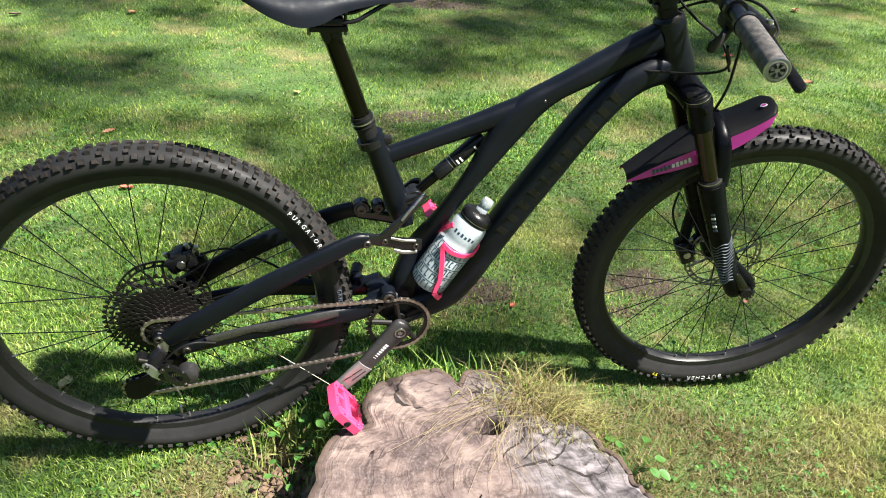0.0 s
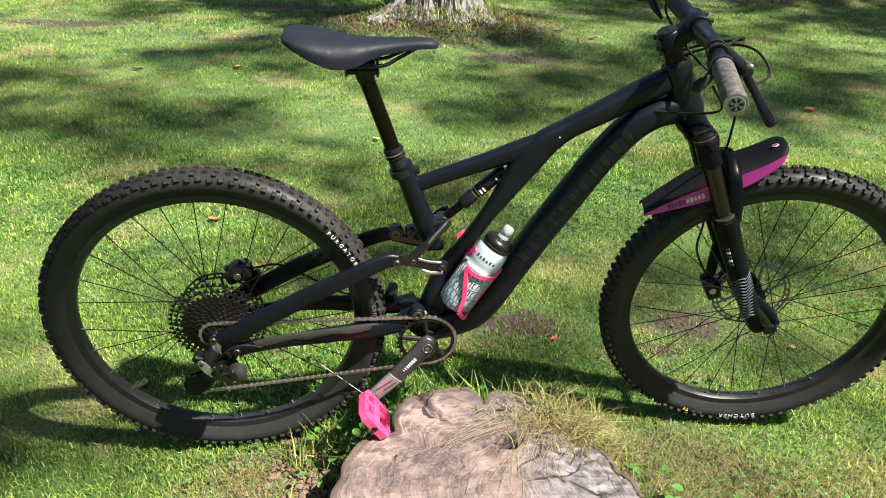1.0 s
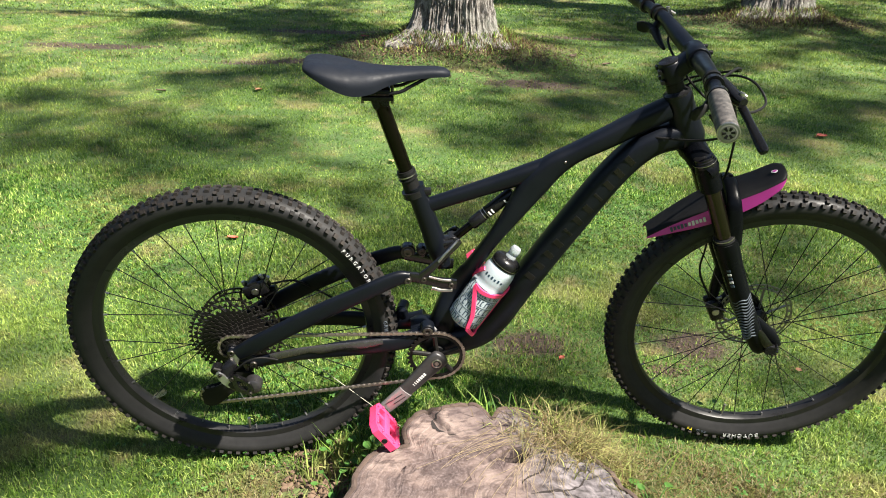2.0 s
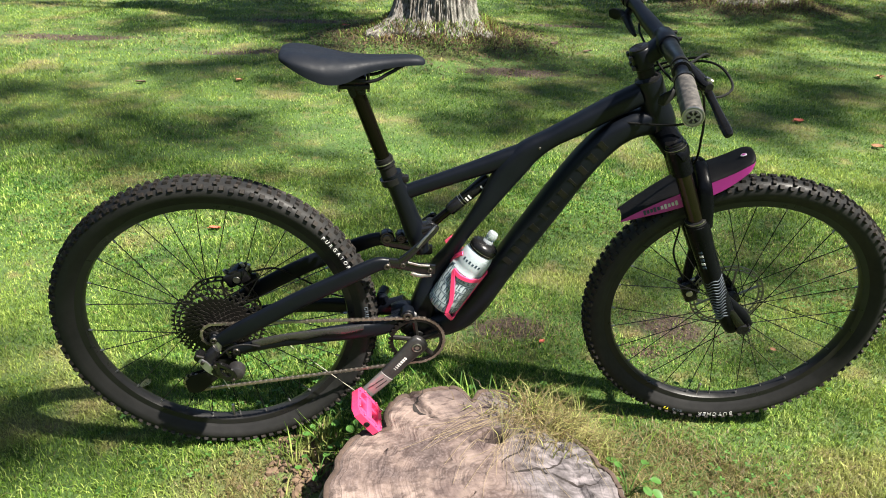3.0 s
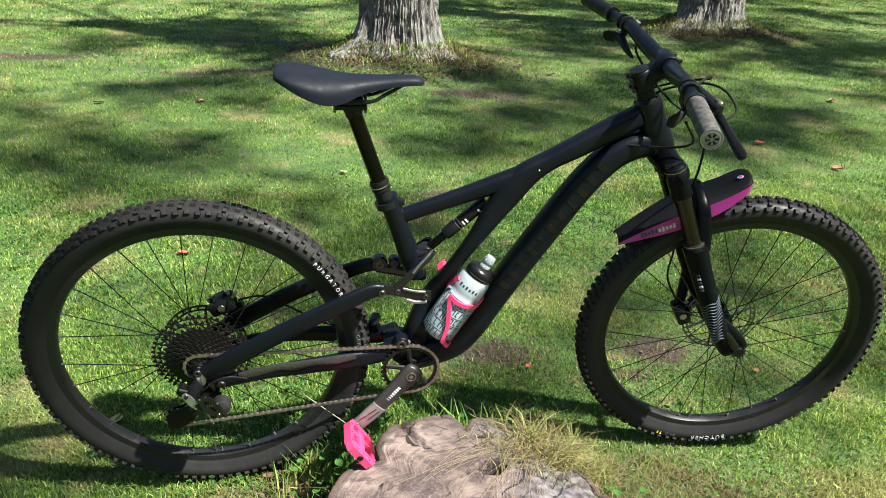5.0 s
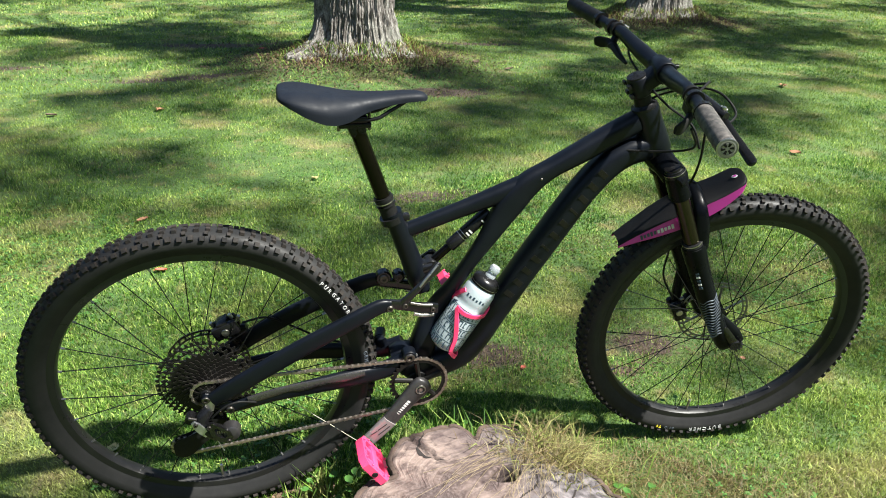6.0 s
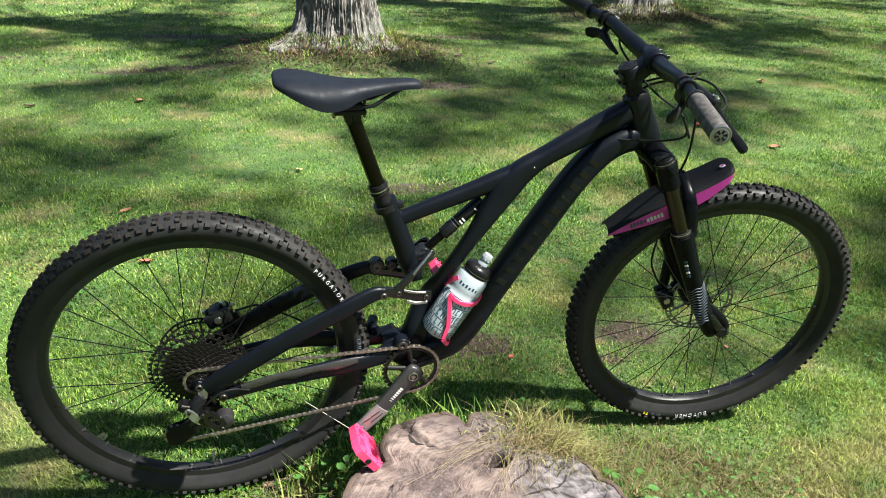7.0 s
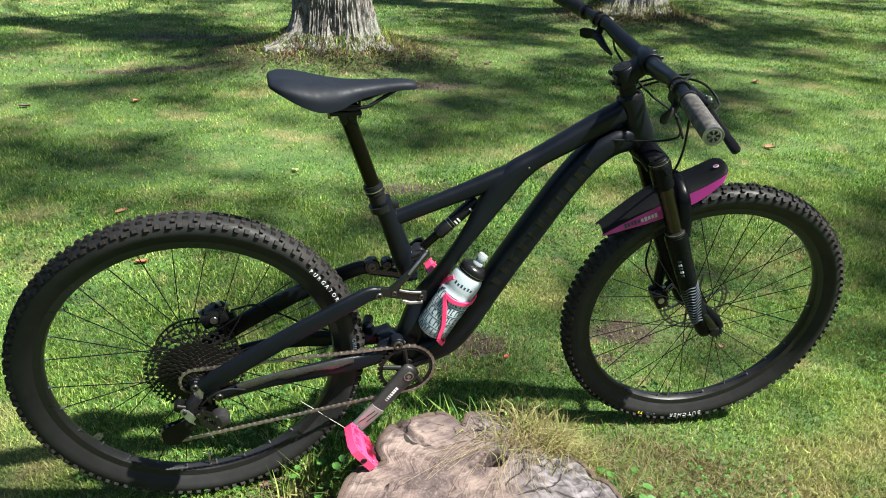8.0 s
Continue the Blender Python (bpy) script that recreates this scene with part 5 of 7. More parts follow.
bp("clamp_lug", block((0.022, 0.016, 0.014), Matrix.Translation(P1 - PD * 0.043 + Vector((0.026, -0.004, 0.004))), 0.003), GLOSS_BLACK, parent=clamp)


def build_saddle():
    """Rows from tail to nose: x, half width, top height, side drop, dip along the middle."""
    rows = [(0.190, 0.028, 0.630, 0.007, 0.0), (0.195, 0.047, 0.635, 0.012, 0.001), (0.215, 0.064, 0.638, 0.024, 0.003), (0.245, 0.0715, 0.636, 0.038, 0.004), (0.280, 0.067, 0.630, 0.046, 0.005), (0.315, 0.052, 0.625, 0.042, 0.005),
            (0.350, 0.036, 0.623, 0.028, 0.004), (0.390, 0.026, 0.623, 0.020, 0.003), (0.425, 0.0215, 0.624, 0.017, 0.002), (0.450, 0.0185, 0.623, 0.015, 0.001), (0.464, 0.013, 0.619, 0.012, 0.0), (0.470, 0.005, 0.613, 0.005, 0)]
    fine = curve_through(rows, 4)
    bm = bmesh.new()
    rings = []
    for x, hw, top, drop, dip in fine:
        ring = []
        for k in range(29):
            t = -1 + 2 * k / 28
            a = t * math.pi / 2
            y = hw * math.sin(a)
            lift = abs(math.cos(a)) ** 0.55
            ring.append(bm.verts.new((x, y, top - drop * (1 - lift) - dip * math.exp(-(y / (0.35 * hw + 1e-6)) ** 2))))
        for k in range(27, 0, -1):
            t = -1 + 2 * k / 28
            y = hw * 0.86 * math.sin(t * math.pi / 2)
            ring.append(bm.verts.new((x, y, top - drop * 0.92 - 0.002 + 0.008 * math.cos(t * math.pi / 2))))
        rings.append(ring)
    n = len(rings[0])
    for p, q in zip(rings, rings[1:]):
        for k in range(n):
            bm.faces.new((p[k], p[(k + 1) % n], q[(k + 1) % n], q[k]))
    bm.faces.new(rings[0])
    bm.faces.new(rings[-1])
    saddle = bp("saddle", bm, SADDLE, "smooth matt black saddle")
    for s in (-1, 1):
        bp("saddle_rail", tube([(0.232, s * 0.034, 0.604), (0.262, s * 0.026, 0.582), (0.30, s * 0.022, 0.577), (0.365, s * 0.022, 0.578), (0.395, s * 0.016, 0.590), (0.43, s * 0.010, 0.608)], 0.0035, 10), GLOSS_BLACK, parent=saddle)
    head = block((0.062, 0.036, 0.010), Matrix.Translation((0.330, 0, 0.564)), 0.003)
    block((0.052, 0.050, 0.013), Matrix.Translation((0.328, 0, 0.5775)), 0.004, head)
    block((0.034, 0.030, 0.030), Matrix.Translation((0.334, 0, 0.556)) @ Matrix.Rotation(radians(-19), 4, "Y"), 0.007, head)
    bp("rail_clamp", head, GLOSS_BLACK, "black rail clamp")
    for x in (0.300, 0.358):
        bp("clamp_bolt", tube([(x, -0.006, 0.552), (x, -0.006, 0.588)], 0.003, 8), DARK_STEEL)


build_saddle()

# -- rear triangle, linkage, shock --
for s in (-1, 1):
    name = "seat_stay"
    stay = bp(name, shaped([(0.012, s * 0.072, -0.006, 0.008, 0.017), (0.055, s * 0.073, 0.020, 0.009, 0.021), (0.105, s * 0.073, 0.050, 0.0095, 0.0205), (0.20, s * 0.071, 0.103, 0.0095, 0.0205), (0.30, s * 0.064, 0.150, 0.0095, 0.0185), (0.365, s * 0.056, 0.178, 0.009, 0.0165), (0.392, s * 0.052, 0.178, 0.008, 0.014)], 6, 20, 3.0), FRAME_BLACK, "matt black rectangular seat stay")
    chst = bp("chain_stay", shaped([(0.040, s * 0.068, -0.034, 0.008, 0.014), (0.09, s * 0.068, -0.024, 0.0085, 0.014), (0.15, s * 0.066, -0.014, 0.009, 0.0145), (0.24, s * 0.060, -0.006, 0.0095, 0.019), (0.31, s * 0.05, -0.005, 0.011, 0.021), (0.36, s * 0.042, -0.004, 0.012, 0.020), (0.405, s * 0.034, 0.004, 0.014, 0.021), (0.435, s * 0.03, 0.02, 0.013, 0.018)], 6, 20, 2.8), FRAME_BLACK, "matt black chain stay")
    bp("dropout", shaped([(-0.006, s * 0.070, 0.002, 0.005, 0.013), (0.012, s * 0.070, -0.008, 0.006, 0.016), (0.032, s * 0.069, -0.022, 0.006, 0.016), (0.05, s * 0.068, -0.032, 0.007, 0.013)], 5, 18, 2.6), FRAME_BLACK)
    bolt((0.046, s * 0.0775, -0.033), 0.0085, chst, out=s)
    bolt((0.390, s * 0.0605, 0.175), 0.0078, stay, out=s)
    if s < 0:
        guard = shaped([(0.085, -0.0755, -0.014, 0.003, 0.009), (0.13, -0.0745, -0.004, 0.0035, 0.010), (0.17, -0.0735, 0.004, 0.0035, 0.0085), (0.20, -0.0725, 0.004, 0.0035, 0.011), (0.245, -0.0705, 0.010, 0.0035, 0.0085), (0.285, -0.0665, 0.009, 0.0035, 0.0105), (0.335, -0.0595, 0.012, 0.003, 0.007)], 6, 16, 2.4)
        bp("stay_guard", guard, STAY_GUARD, "ribbed grey rubber chain guard", parent=chst)
bp("stay_bridge", shaped([(0.385, -0.002, 0.045, 0.012, 0.012), (0.378, 0.006, 0.045, 0.012, 0.014), (0.378, 0.02, 0.045, 0.012, 0.014), (0.385, 0.045, 0.045, 0.012, 0.012)], 5, 14, 2.4), FRAME_BLACK)
rear_axle = bp("rear_axle", disc((0, 0, 0), 0.0095, 0.156, 24, 0.001), FRAME_BLACK)
bolt((0.0, -0.078, 0.0), 0.0085, rear_axle)

for s in (-1, 1):
    y = s * 0.044
    plate = shaped([(0.385, y, 0.178, 0.0045, 0.011), (0.415, y, 0.172, 0.0045, 0.0125), (0.445, y, 0.164, 0.0045, 0.012), (0.480, y, 0.156, 0.0045, 0.0145), (0.497, y, 0.155, 0.004, 0.012)], 5, 16, 3)
    sweep(plate, curve_through([(0.420, y, 0.176, 0.0045, 0.010), (0.440, y, 0.196, 0.0045, 0.0085), (0.468, y * 0.9, 0.224, 0.0045, 0.0075), (0.492, y * 0.72, 0.248, 0.0045, 0.009), (0.502, y * 0.6, 0.256, 0.004, 0.006)], 5), 16, 3)
    link = bp("rocker_link", plate, LINK_BLACK, "black alloy suspension link")
    for at in ((0.390, 0.176), (0.425, 0.171), (0.485, 0.156)):
        bolt((at[0], s * 0.0490, at[1]), 0.0062, link, out=s)
    # bright steel strips stand in for the highlights along the black link's edges
    bp("link_glint", tube([(0.443, s * 0.0475, 0.149), (0.462, s * 0.0485, 0.143), (0.488, s * 0.0475, 0.142)], 0.0038, 8), STEEL, "bright strip standing in for the highlight on the link edge", parent=link)
    bp("link_glint", tube([(0.436, s * 0.0492, 0.178), (0.460, s * 0.0496, 0.171), (0.484, s * 0.0494, 0.168)], 0.0026, 8), STEEL, "bright strip standing in for the highlight on the link edge", parent=link)
    bp("link_glint", tube([(0.456, s * 0.046, 0.214), (0.470, s * 0.044, 0.232), (0.484, s * 0.038, 0.246), (0.496, s * 0.033, 0.258)], 0.0028, 8), STEEL, "bright strip standing in for the highlight on the link edge", parent=link)
S0, S1 = Vector((0.488, 0.006, 0.240)), Vector((0.606, 0.014, 0.344))
SD = (S1 - S0).normalized()
shock = bp("shock_absorber", sweep(bmesh.new(), [(*(S0 + SD * f), r, r) for f, r in ((0.055, 0.0125), (0.058, 0.0142), (0.088, 0.0142), (0.090, 0.0128), (0.096, 0.0128), (0.098, 0.0142), (0.165, 0.0142), (0.17, 0.012))], 28), GLOSS_BLACK, "black rear shock with printed can")
bp("shock_shaft", tube([tuple(S0 - SD * 0.005), tuple(S0 + SD * 0.060)], 0.0095, 20), POST, parent=shock)
bp("shock_eyelet", disc(tuple(S0), 0.014, 0.032, 22), GLOSS_BLACK, parent=shock)
for f in (0.089, 0.0965):
    bp("shock_band", tube([tuple(S0 + SD * f), tuple(S0 + SD * (f + 0.0015))], 0.0146, 28), STEEL, "thin silver band", parent=shock)
for f, h in ((0.104, 0.010), (0.112, 0.010), (0.146, 0.008)):
    q = Matrix.Translation(S0 + SD * f + Vector((0, -0.0140, 0))) @ Matrix.Rotation(-math.atan2(SD.z, SD.x), 4, "Y")
    bp("print_bar", block((0.0035, 0.002, h), q), WHITE_PRINT, parent=shock)
bp("shock_yoke", shaped([(0.436, 0.010, 0.218, 0.020, 0.012), (0.452, 0.007, 0.228, 0.021, 0.015), (0.470, 0.004, 0.234, 0.020, 0.015), (0.492, 0.002, 0.239, 0.018, 0.014)], 5, 18, 2.6), LINK_BLACK, "black shock yoke")
for x, y, z, r in ((0.392, 0.050, 0.188, 0.018), (0.424, 0.040, 0.196, 0.013), (0.452, 0.030, 0.214, 0.012)):
    eye = bp("pivot_eye", disc((x, y, z), r, 0.020, 28, 0.003), LINK_BLACK, "black pivot eye")
    bolt((x, y - 0.0105, z), r * 0.6, eye)

# -- derailleur --
mech = shaped([(0.004, -0.083, -0.020, 0.011, 0.012), (-0.008, -0.090, -0.032, 0.014, 0.014), (-0.012, -0.094, -0.048, 0.015, 0.016), (0.002, -0.098, -0.062, 0.015, 0.016), (0.020, -0.098, -0.074, 0.014, 0.017), (0.030, -0.096, -0.084, 0.010, 0.012)], 5, 18, 3)
derailleur = bp("rear_derailleur", mech, GLOSS_BLACK, "black and silver rear derailleur")
plate = slab([(-0.031, -0.030), (-0.023, -0.025), (-0.014, -0.034), (0.000, -0.052), (0.002, -0.066), (-0.006, -0.072), (-0.018, -0.060), (-0.028, -0.044)], -0.112, -0.107)
bmesh.ops.bevel(plate, geom=plate.edges[:], offset=0.0014, segments=2, affect="EDGES")
bp("knuckle_plate", plate, SILVER, "polished silver plate", parent=derailleur)
link_out = [(0.000, -0.036), (0.011, -0.033), (0.028, -0.047), (0.044, -0.060), (0.049, -0.076), (0.040, -0.090), (0.022, -0.086), (0.006, -0.066)]
mid = (0.026, -0.062)
hole = [(mid[0] + (x - mid[0]) * 0.5, mid[1] + (z - mid[1]) * 0.5) for x, z in link_out]
bp("outer_link", slab(link_out, -0.115, -0.109, inner=hole), LINK_BLACK, "dark silver parallelogram link", parent=derailleur)
bp("inner_plate", slab(hole, -0.108, -0.104), GLOSS_BLACK, parent=derailleur)
for k in range(5):
    coil = tube([(0.018 + 0.0035 * k, -0.112, -0.064), (0.020 + 0.0035 * k, -0.112, -0.056)], 0.0009, 6)
    bp("spring_coil", coil, STEEL, parent=derailleur)
for at in ((0.004, -0.116, -0.042), (0.040, -0.116, -0.084), (-0.022, -0.113, -0.034)):
    bolt(at, 0.0046, derailleur)
bp("barrel", tube([(-0.036, -0.100, -0.024), (-0.020, -0.102, -0.028)], 0.0034, 12), DARK_STEEL, "dark cable barrel", parent=derailleur)
bp("spring_housing", tube([(-0.034, -0.094, -0.036), (-0.034, -0.076, -0.036)], 0.0115, 18), GLOSS_BLACK, parent=derailleur)
bp("cable_end", tube([(0.016, -0.108, -0.086), (0.027, -0.112, -0.112)], 0.0012, 6), SILVER, "cut silver cable end", parent=derailleur)
bp("gear_cable", tube([(0.010, -0.100, -0.030), (0.036, -0.098, -0.008), (0.066, -0.090, -0.004), (0.10, -0.078, -0.020)], 0.0022, 8), PLASTIC, parent=derailleur)
bp("clutch_cover", lathe([(0.001, -0.112), (0.014, -0.111), (0.0185, -0.107), (0.0195, -0.098), (0.0195, -0.086), (0.001, -0.086)], 28, "Y", None, (0.045, 0, -0.073)), CRANK, "grey round clutch cover", parent=derailleur)
for px0, pz0 in (PULLEY_G, PULLEY_T):
    bm = gear(13, 0.006, CHAIN_Y - 0.0025, CHAIN_Y + 0.0025)
    bm.transform(Matrix.Translation((px0, 0, pz0)))
    bp("pulley", bm, PLASTIC, parent=derailleur, smooth=False)
for y in (CHAIN_Y - 0.0065, CHAIN_Y + 0.0065):
    bp("cage_plate", shaped([(0.034, y, -0.074, 0.0015, 0.010), (0.012, y, -0.084, 0.0015, 0.021), (-0.024, y, -0.113, 0.0015, 0.017), (-0.063, y, -0.138, 0.0015, 0.026), (-0.082, y, -0.141, 0.0015, 0.015)], 5, 14, 3), PLASTIC, parent=derailleur)
bp("hanger", shaped([(0.010, -0.072, 0.0, 0.005, 0.012), (0.006, -0.076, -0.015, 0.005, 0.011), (0.004, -0.080, -0.026, 0.005, 0.010)], 4, 14, 3), STEEL, parent=derailleur)


# -- brakes --
def build_caliper(at, tilt, name, label, steered):
    q = Matrix.Translation(at) @ Matrix.Rotation(radians(tilt), 4, "Y")
    bm = block((0.058, 0.018, 0.034), q @ Matrix.Translation((0, -0.013, 0)), 0.007)
    block((0.058, 0.016, 0.034), q @ Matrix.Translation((0, 0.013, 0)), 0.007, bm)
    block((0.026, 0.036, 0.016), q @ Matrix.Translation((0, 0, 0.014)), 0.004, bm)
    cal = bp(name, bm, GLOSS_BLACK, label, steered)
    k = lathe([(0.001, -0.0245), (0.008, -0.0245), (0.0085, -0.0235), (0.0085, -0.021), (0.011, -0.021), (0.0115, -0.019), (0.001, -0.019)], 20)
    k.transform(q)
    bp("piston_cap", k, STEEL, parent=cal)
    for x in (-0.022, 0.022):
        d = disc((x, 0.0, 0.020), 0.0045, 0.012, 12, 0.0008, "Z")
        d.transform(q)
        bp("mount_bolt", d, STEEL, parent=cal)
    h = tube([(0.020, -0.010, 0.006), (0.034, -0.012, 0.012), (0.042, -0.013, 0.020)], 0.0042, 8)
    h.transform(q)
    bp("banjo", h, STEEL, parent=cal)


build_caliper((0.046, 0.045, 0.096), -24, "rear_caliper", "black rear disc brake caliper", False)
bp("brake_mount", shaped([(0.075, 0.066, 0.052, 0.006, 0.02), (0.062, 0.06, 0.072, 0.008, 0.012), (0.088, 0.058, 0.084, 0.008, 0.008)], 4, 12, 3), FRAME_BLACK)
bp("rear_hose", tube([(0.082, 0.032, 0.112), (0.13, 0.045, 0.112), (0.17, 0.066, 0.078), (0.21, 0.070, 0.05), (0.26, 0.064, 0.022), (0.36, 0.045, 0.01)], 0.0025, 8), PLASTIC, "black brake hose")

# -- fork --
LEG = 0.0655
AX = Vector((0.4226, 0, -0.9063))
FWD = Vector((0.9063, 0, 0.4226))


def on_leg(along, side_y, ahead=0.0):
    """A place in the fork: metres down from the head tube's foot, across, and ahead of the steering line."""
    p = HEAD + AX * along + FWD * ahead
    return (p.x, side_y, p.z)


crown = shaped([(*on_leg(0.052, -LEG - 0.012), 0.02, 0.016), (*on_leg(0.047, -LEG, 0.010), 0.022, 0.026), (*on_leg(0.030, -0.035, 0.004), 0.022, 0.026), (*on_leg(0.022, 0, 0), 0.022, 0.030), (*on_leg(0.030, 0.035, 0.004), 0.022, 0.026), (*on_leg(0.047, LEG, 0.010), 0.022, 0.026), (*on_leg(0.052, LEG + 0.012), 0.02, 0.016)], 5, 20, 2.6)
bp("fork_crown", crown, FORK_BLACK, "black forged fork crown", True)
bp("crown_race", lathe([(0.02, -0.010), (0.0285, -0.010), (0.0285, -0.003), (0.02, -0.003)], 28, "Z"), GLOSS_BLACK).matrix_basis = UP @ STEER @ Matrix.Translation(HEAD + AX * 0.008) @ Matrix.Rotation(radians(-25), 4, "Y")
for s in (-1, 1):
    y = s * LEG
    bp("crown_tube", tube([on_leg(0.036, y, 0.010), on_leg(0.098, y, 0.010)], 0.0225, 24), FORK_BLACK, "", True)
    cap = bp("top_cap", sweep(bmesh.new(), [(*on_leg(a, y, 0.010), r, r) for a, r in ((0.040, 0.0225), (0.035, 0.0232), (0.031, 0.0232), (0.0295, 0.0205), (0.0265, 0.0205), (0.025, 0.0185), (0.0215, 0.0185), (0.020, 0.015))], 28), GLOSS_BLACK, "black fork top cap", True)
    bp("cap_ring", sweep(bmesh.new(), [(*on_leg(a, y, 0.010), 0.0236, 0.0236) for a in (0.0315, 0.0325)], 28), STEEL, parent=cap)
    bp("stanchion", tube([on_leg(0.08, y, 0.010), on_leg(0.245, y, 0.010)], 0.0175, 28), STANCHION, "dark bronze polished stanchion", True)
    bp("dust_seal", sweep(bmesh.new(), [(*on_leg(a, y, 0.010), r, r) for a, r in ((0.220, 0.0185), (0.222, 0.0222), (0.232, 0.0232), (0.234, 0.0245))], 28), RUBBER, "", True)
    bp("seal_ring", sweep(bmesh.new(), [(*on_leg(a, y, 0.010), 0.0232, 0.0232) for a in (0.2225, 0.2245)], 28), STEEL, "", True)
    low = [(0.230, 0.0255, 0.010), (0.248, 0.0265, 0.010), (0.30, 0.0245, 0.010), (0.36, 0.0235, 0.011), (0.44, 0.0225, 0.013), (0.500, 0.0215, 0.018), (0.545, 0.020, 0.022), (0.562, 0.016, 0.023)]
    leg = bp("fork_lower", shaped([(*on_leg(a, y, f), r * 0.92, r) for a, r, f in low], 5, 24, 2.1), FORK_BLACK, "black fork lower leg with grey print", True)
    foot = shaped([(*on_leg(0.470, s * 0.062, 0.026), 0.010, 0.013), (*on_leg(0.505, s * 0.062, 0.040), 0.011, 0.016), (*on_leg(0.540, s * 0.062, 0.054), 0.011, 0.016), (*on_leg(0.566, s * 0.062, 0.062), 0.008, 0.011)], 4, 16, 3)
    bp("axle_foot", foot, FORK_BLACK, parent=leg)
    if s < 0:
        for k in range(14):
            a = 0.395 + k * 0.0085
            c = Vector(on_leg(a, y, 0.012))
            bm = bmesh.new()
            pts = []
            for j in range(7):
                t = radians(-62 + 124 * j / 6)
                rad = 0.0231 - 0.00002 * k * 8
                off = FWD * (rad * math.sin(t)) + Vector((0, -rad * 0.93 * math.cos(t), 0)) + AX * (0.0030 * math.sin(j * 1.9 + k * 0.4) - 0.010 * j / 6)
                pts.append(tuple(c + off))
            tube(pts, 0.0013 + 0.00006 * k, 5, 3, bm=bm)
            bp("print_stripe", bm, GREY_PRINT, parent=leg)
        for k in range(5):
            a = 0.300 + k * 0.011
            p = Vector(on_leg(a, y, 0.011)) + FWD * -0.012 + Vector((0, -0.0195, 0))
            q = Matrix.Translation(p) @ Matrix.Rotation(radians(65), 4, "Y") @ Matrix.Rotation(radians(30), 4, "X")
            bp("print_bar", block((0.007, 0.002, 0.0085), q, 0.0008, segs=1), WHITE_PRINT if k % 2 else BLUE_PRINT, parent=leg)
arch = shaped([(*on_leg(0.245, -LEG, 0.020), 0.012, 0.022), (*on_leg(0.200, -LEG * 0.98, 0.036), 0.012, 0.018), (*on_leg(0.160, -LEG * 0.82, 0.046), 0.012, 0.016), (*on_leg(0.138, -LEG * 0.4, 0.052), 0.012, 0.015), (*on_leg(0.132, 0, 0.054), 0.012, 0.015),
               (*on_leg(0.138, LEG * 0.4, 0.052), 0.012, 0.015), (*on_leg(0.160, LEG * 0.82, 0.046), 0.012, 0.016), (*on_leg(0.200, LEG * 0.98, 0.036), 0.012, 0.018), (*on_leg(0.245, LEG, 0.020), 0.012, 0.022)], 6, 18, 2.8)
bp("fork_arch", arch, FORK_BLACK, "black fork brace arch", True)
fa = bp("front_axle", disc((HUB_F[0], 0, 0), 0.0095, 0.150, 24, 0.001), GLOSS_BLACK, "", True)
bolt((HUB_F[0], -0.075, 0.0), 0.0095, fa)
lever = shaped([(HUB_F[0] + 0.002, -0.080, 0.002, 0.004, 0.010), (HUB_F[0] - 0.014, -0.083, 0.020, 0.004, 0.010), (HUB_F[0] - 0.030, -0.083, 0.042, 0.003, 0.008), (HUB_F[0] - 0.038, -0.081, 0.054, 0.002, 0.005)], 4, 12, 3)
axle_lever = bp("axle_lever", lever, LINK_BLACK, "black axle lever", True)
boss = disc((HUB_F[0], -0.081, 0.0), 0.0140, 0.012, 28, 0.002)
bp("axle_boss", boss, GLOSS_BLACK, parent=axle_lever)
for k in range(5):
    a = radians(-62 + 26 * k)
    q = Matrix.Translation((HUB_F[0] + 0.0155 * math.cos(a), -0.081, 0.0155 * math.sin(a))) @ Matrix.Rotation(-a, 4, "Y")
    bp("grip_fin", block((0.009, 0.013, 0.0052), q, 0.0012, segs=1), LINK_BLACK, parent=axle_lever)
build_caliper((1.140, 0.047, 0.018), 62, "front_caliper", "black front disc brake caliper", True)
bp("caliper_mount", shaped([(*on_leg(0.40, LEG, 0.0), 0.010, 0.014), (1.135, 0.056, 0.055, 0.010, 0.012), (1.145, 0.056, 0.008, 0.010, 0.010), (*on_leg(0.49, LEG, 0.0), 0.010, 0.014)], 4, 12, 2.6), FORK_BLACK, "", True)
bp("front_hose", tube([(1.122, 0.040, 0.050), (1.085, 0.050, 0.12), (1.085, 0.056, 0.20), (1.055, 0.046, 0.30), (1.060, -0.01, 0.40), (1.039, -0.07, 0.480), (1.030, -0.085, 0.53), (1.00, -0.13, 0.60), (0.955, -0.19, 0.655)], 0.0026, 8), PLASTIC, "black front brake hose", True)


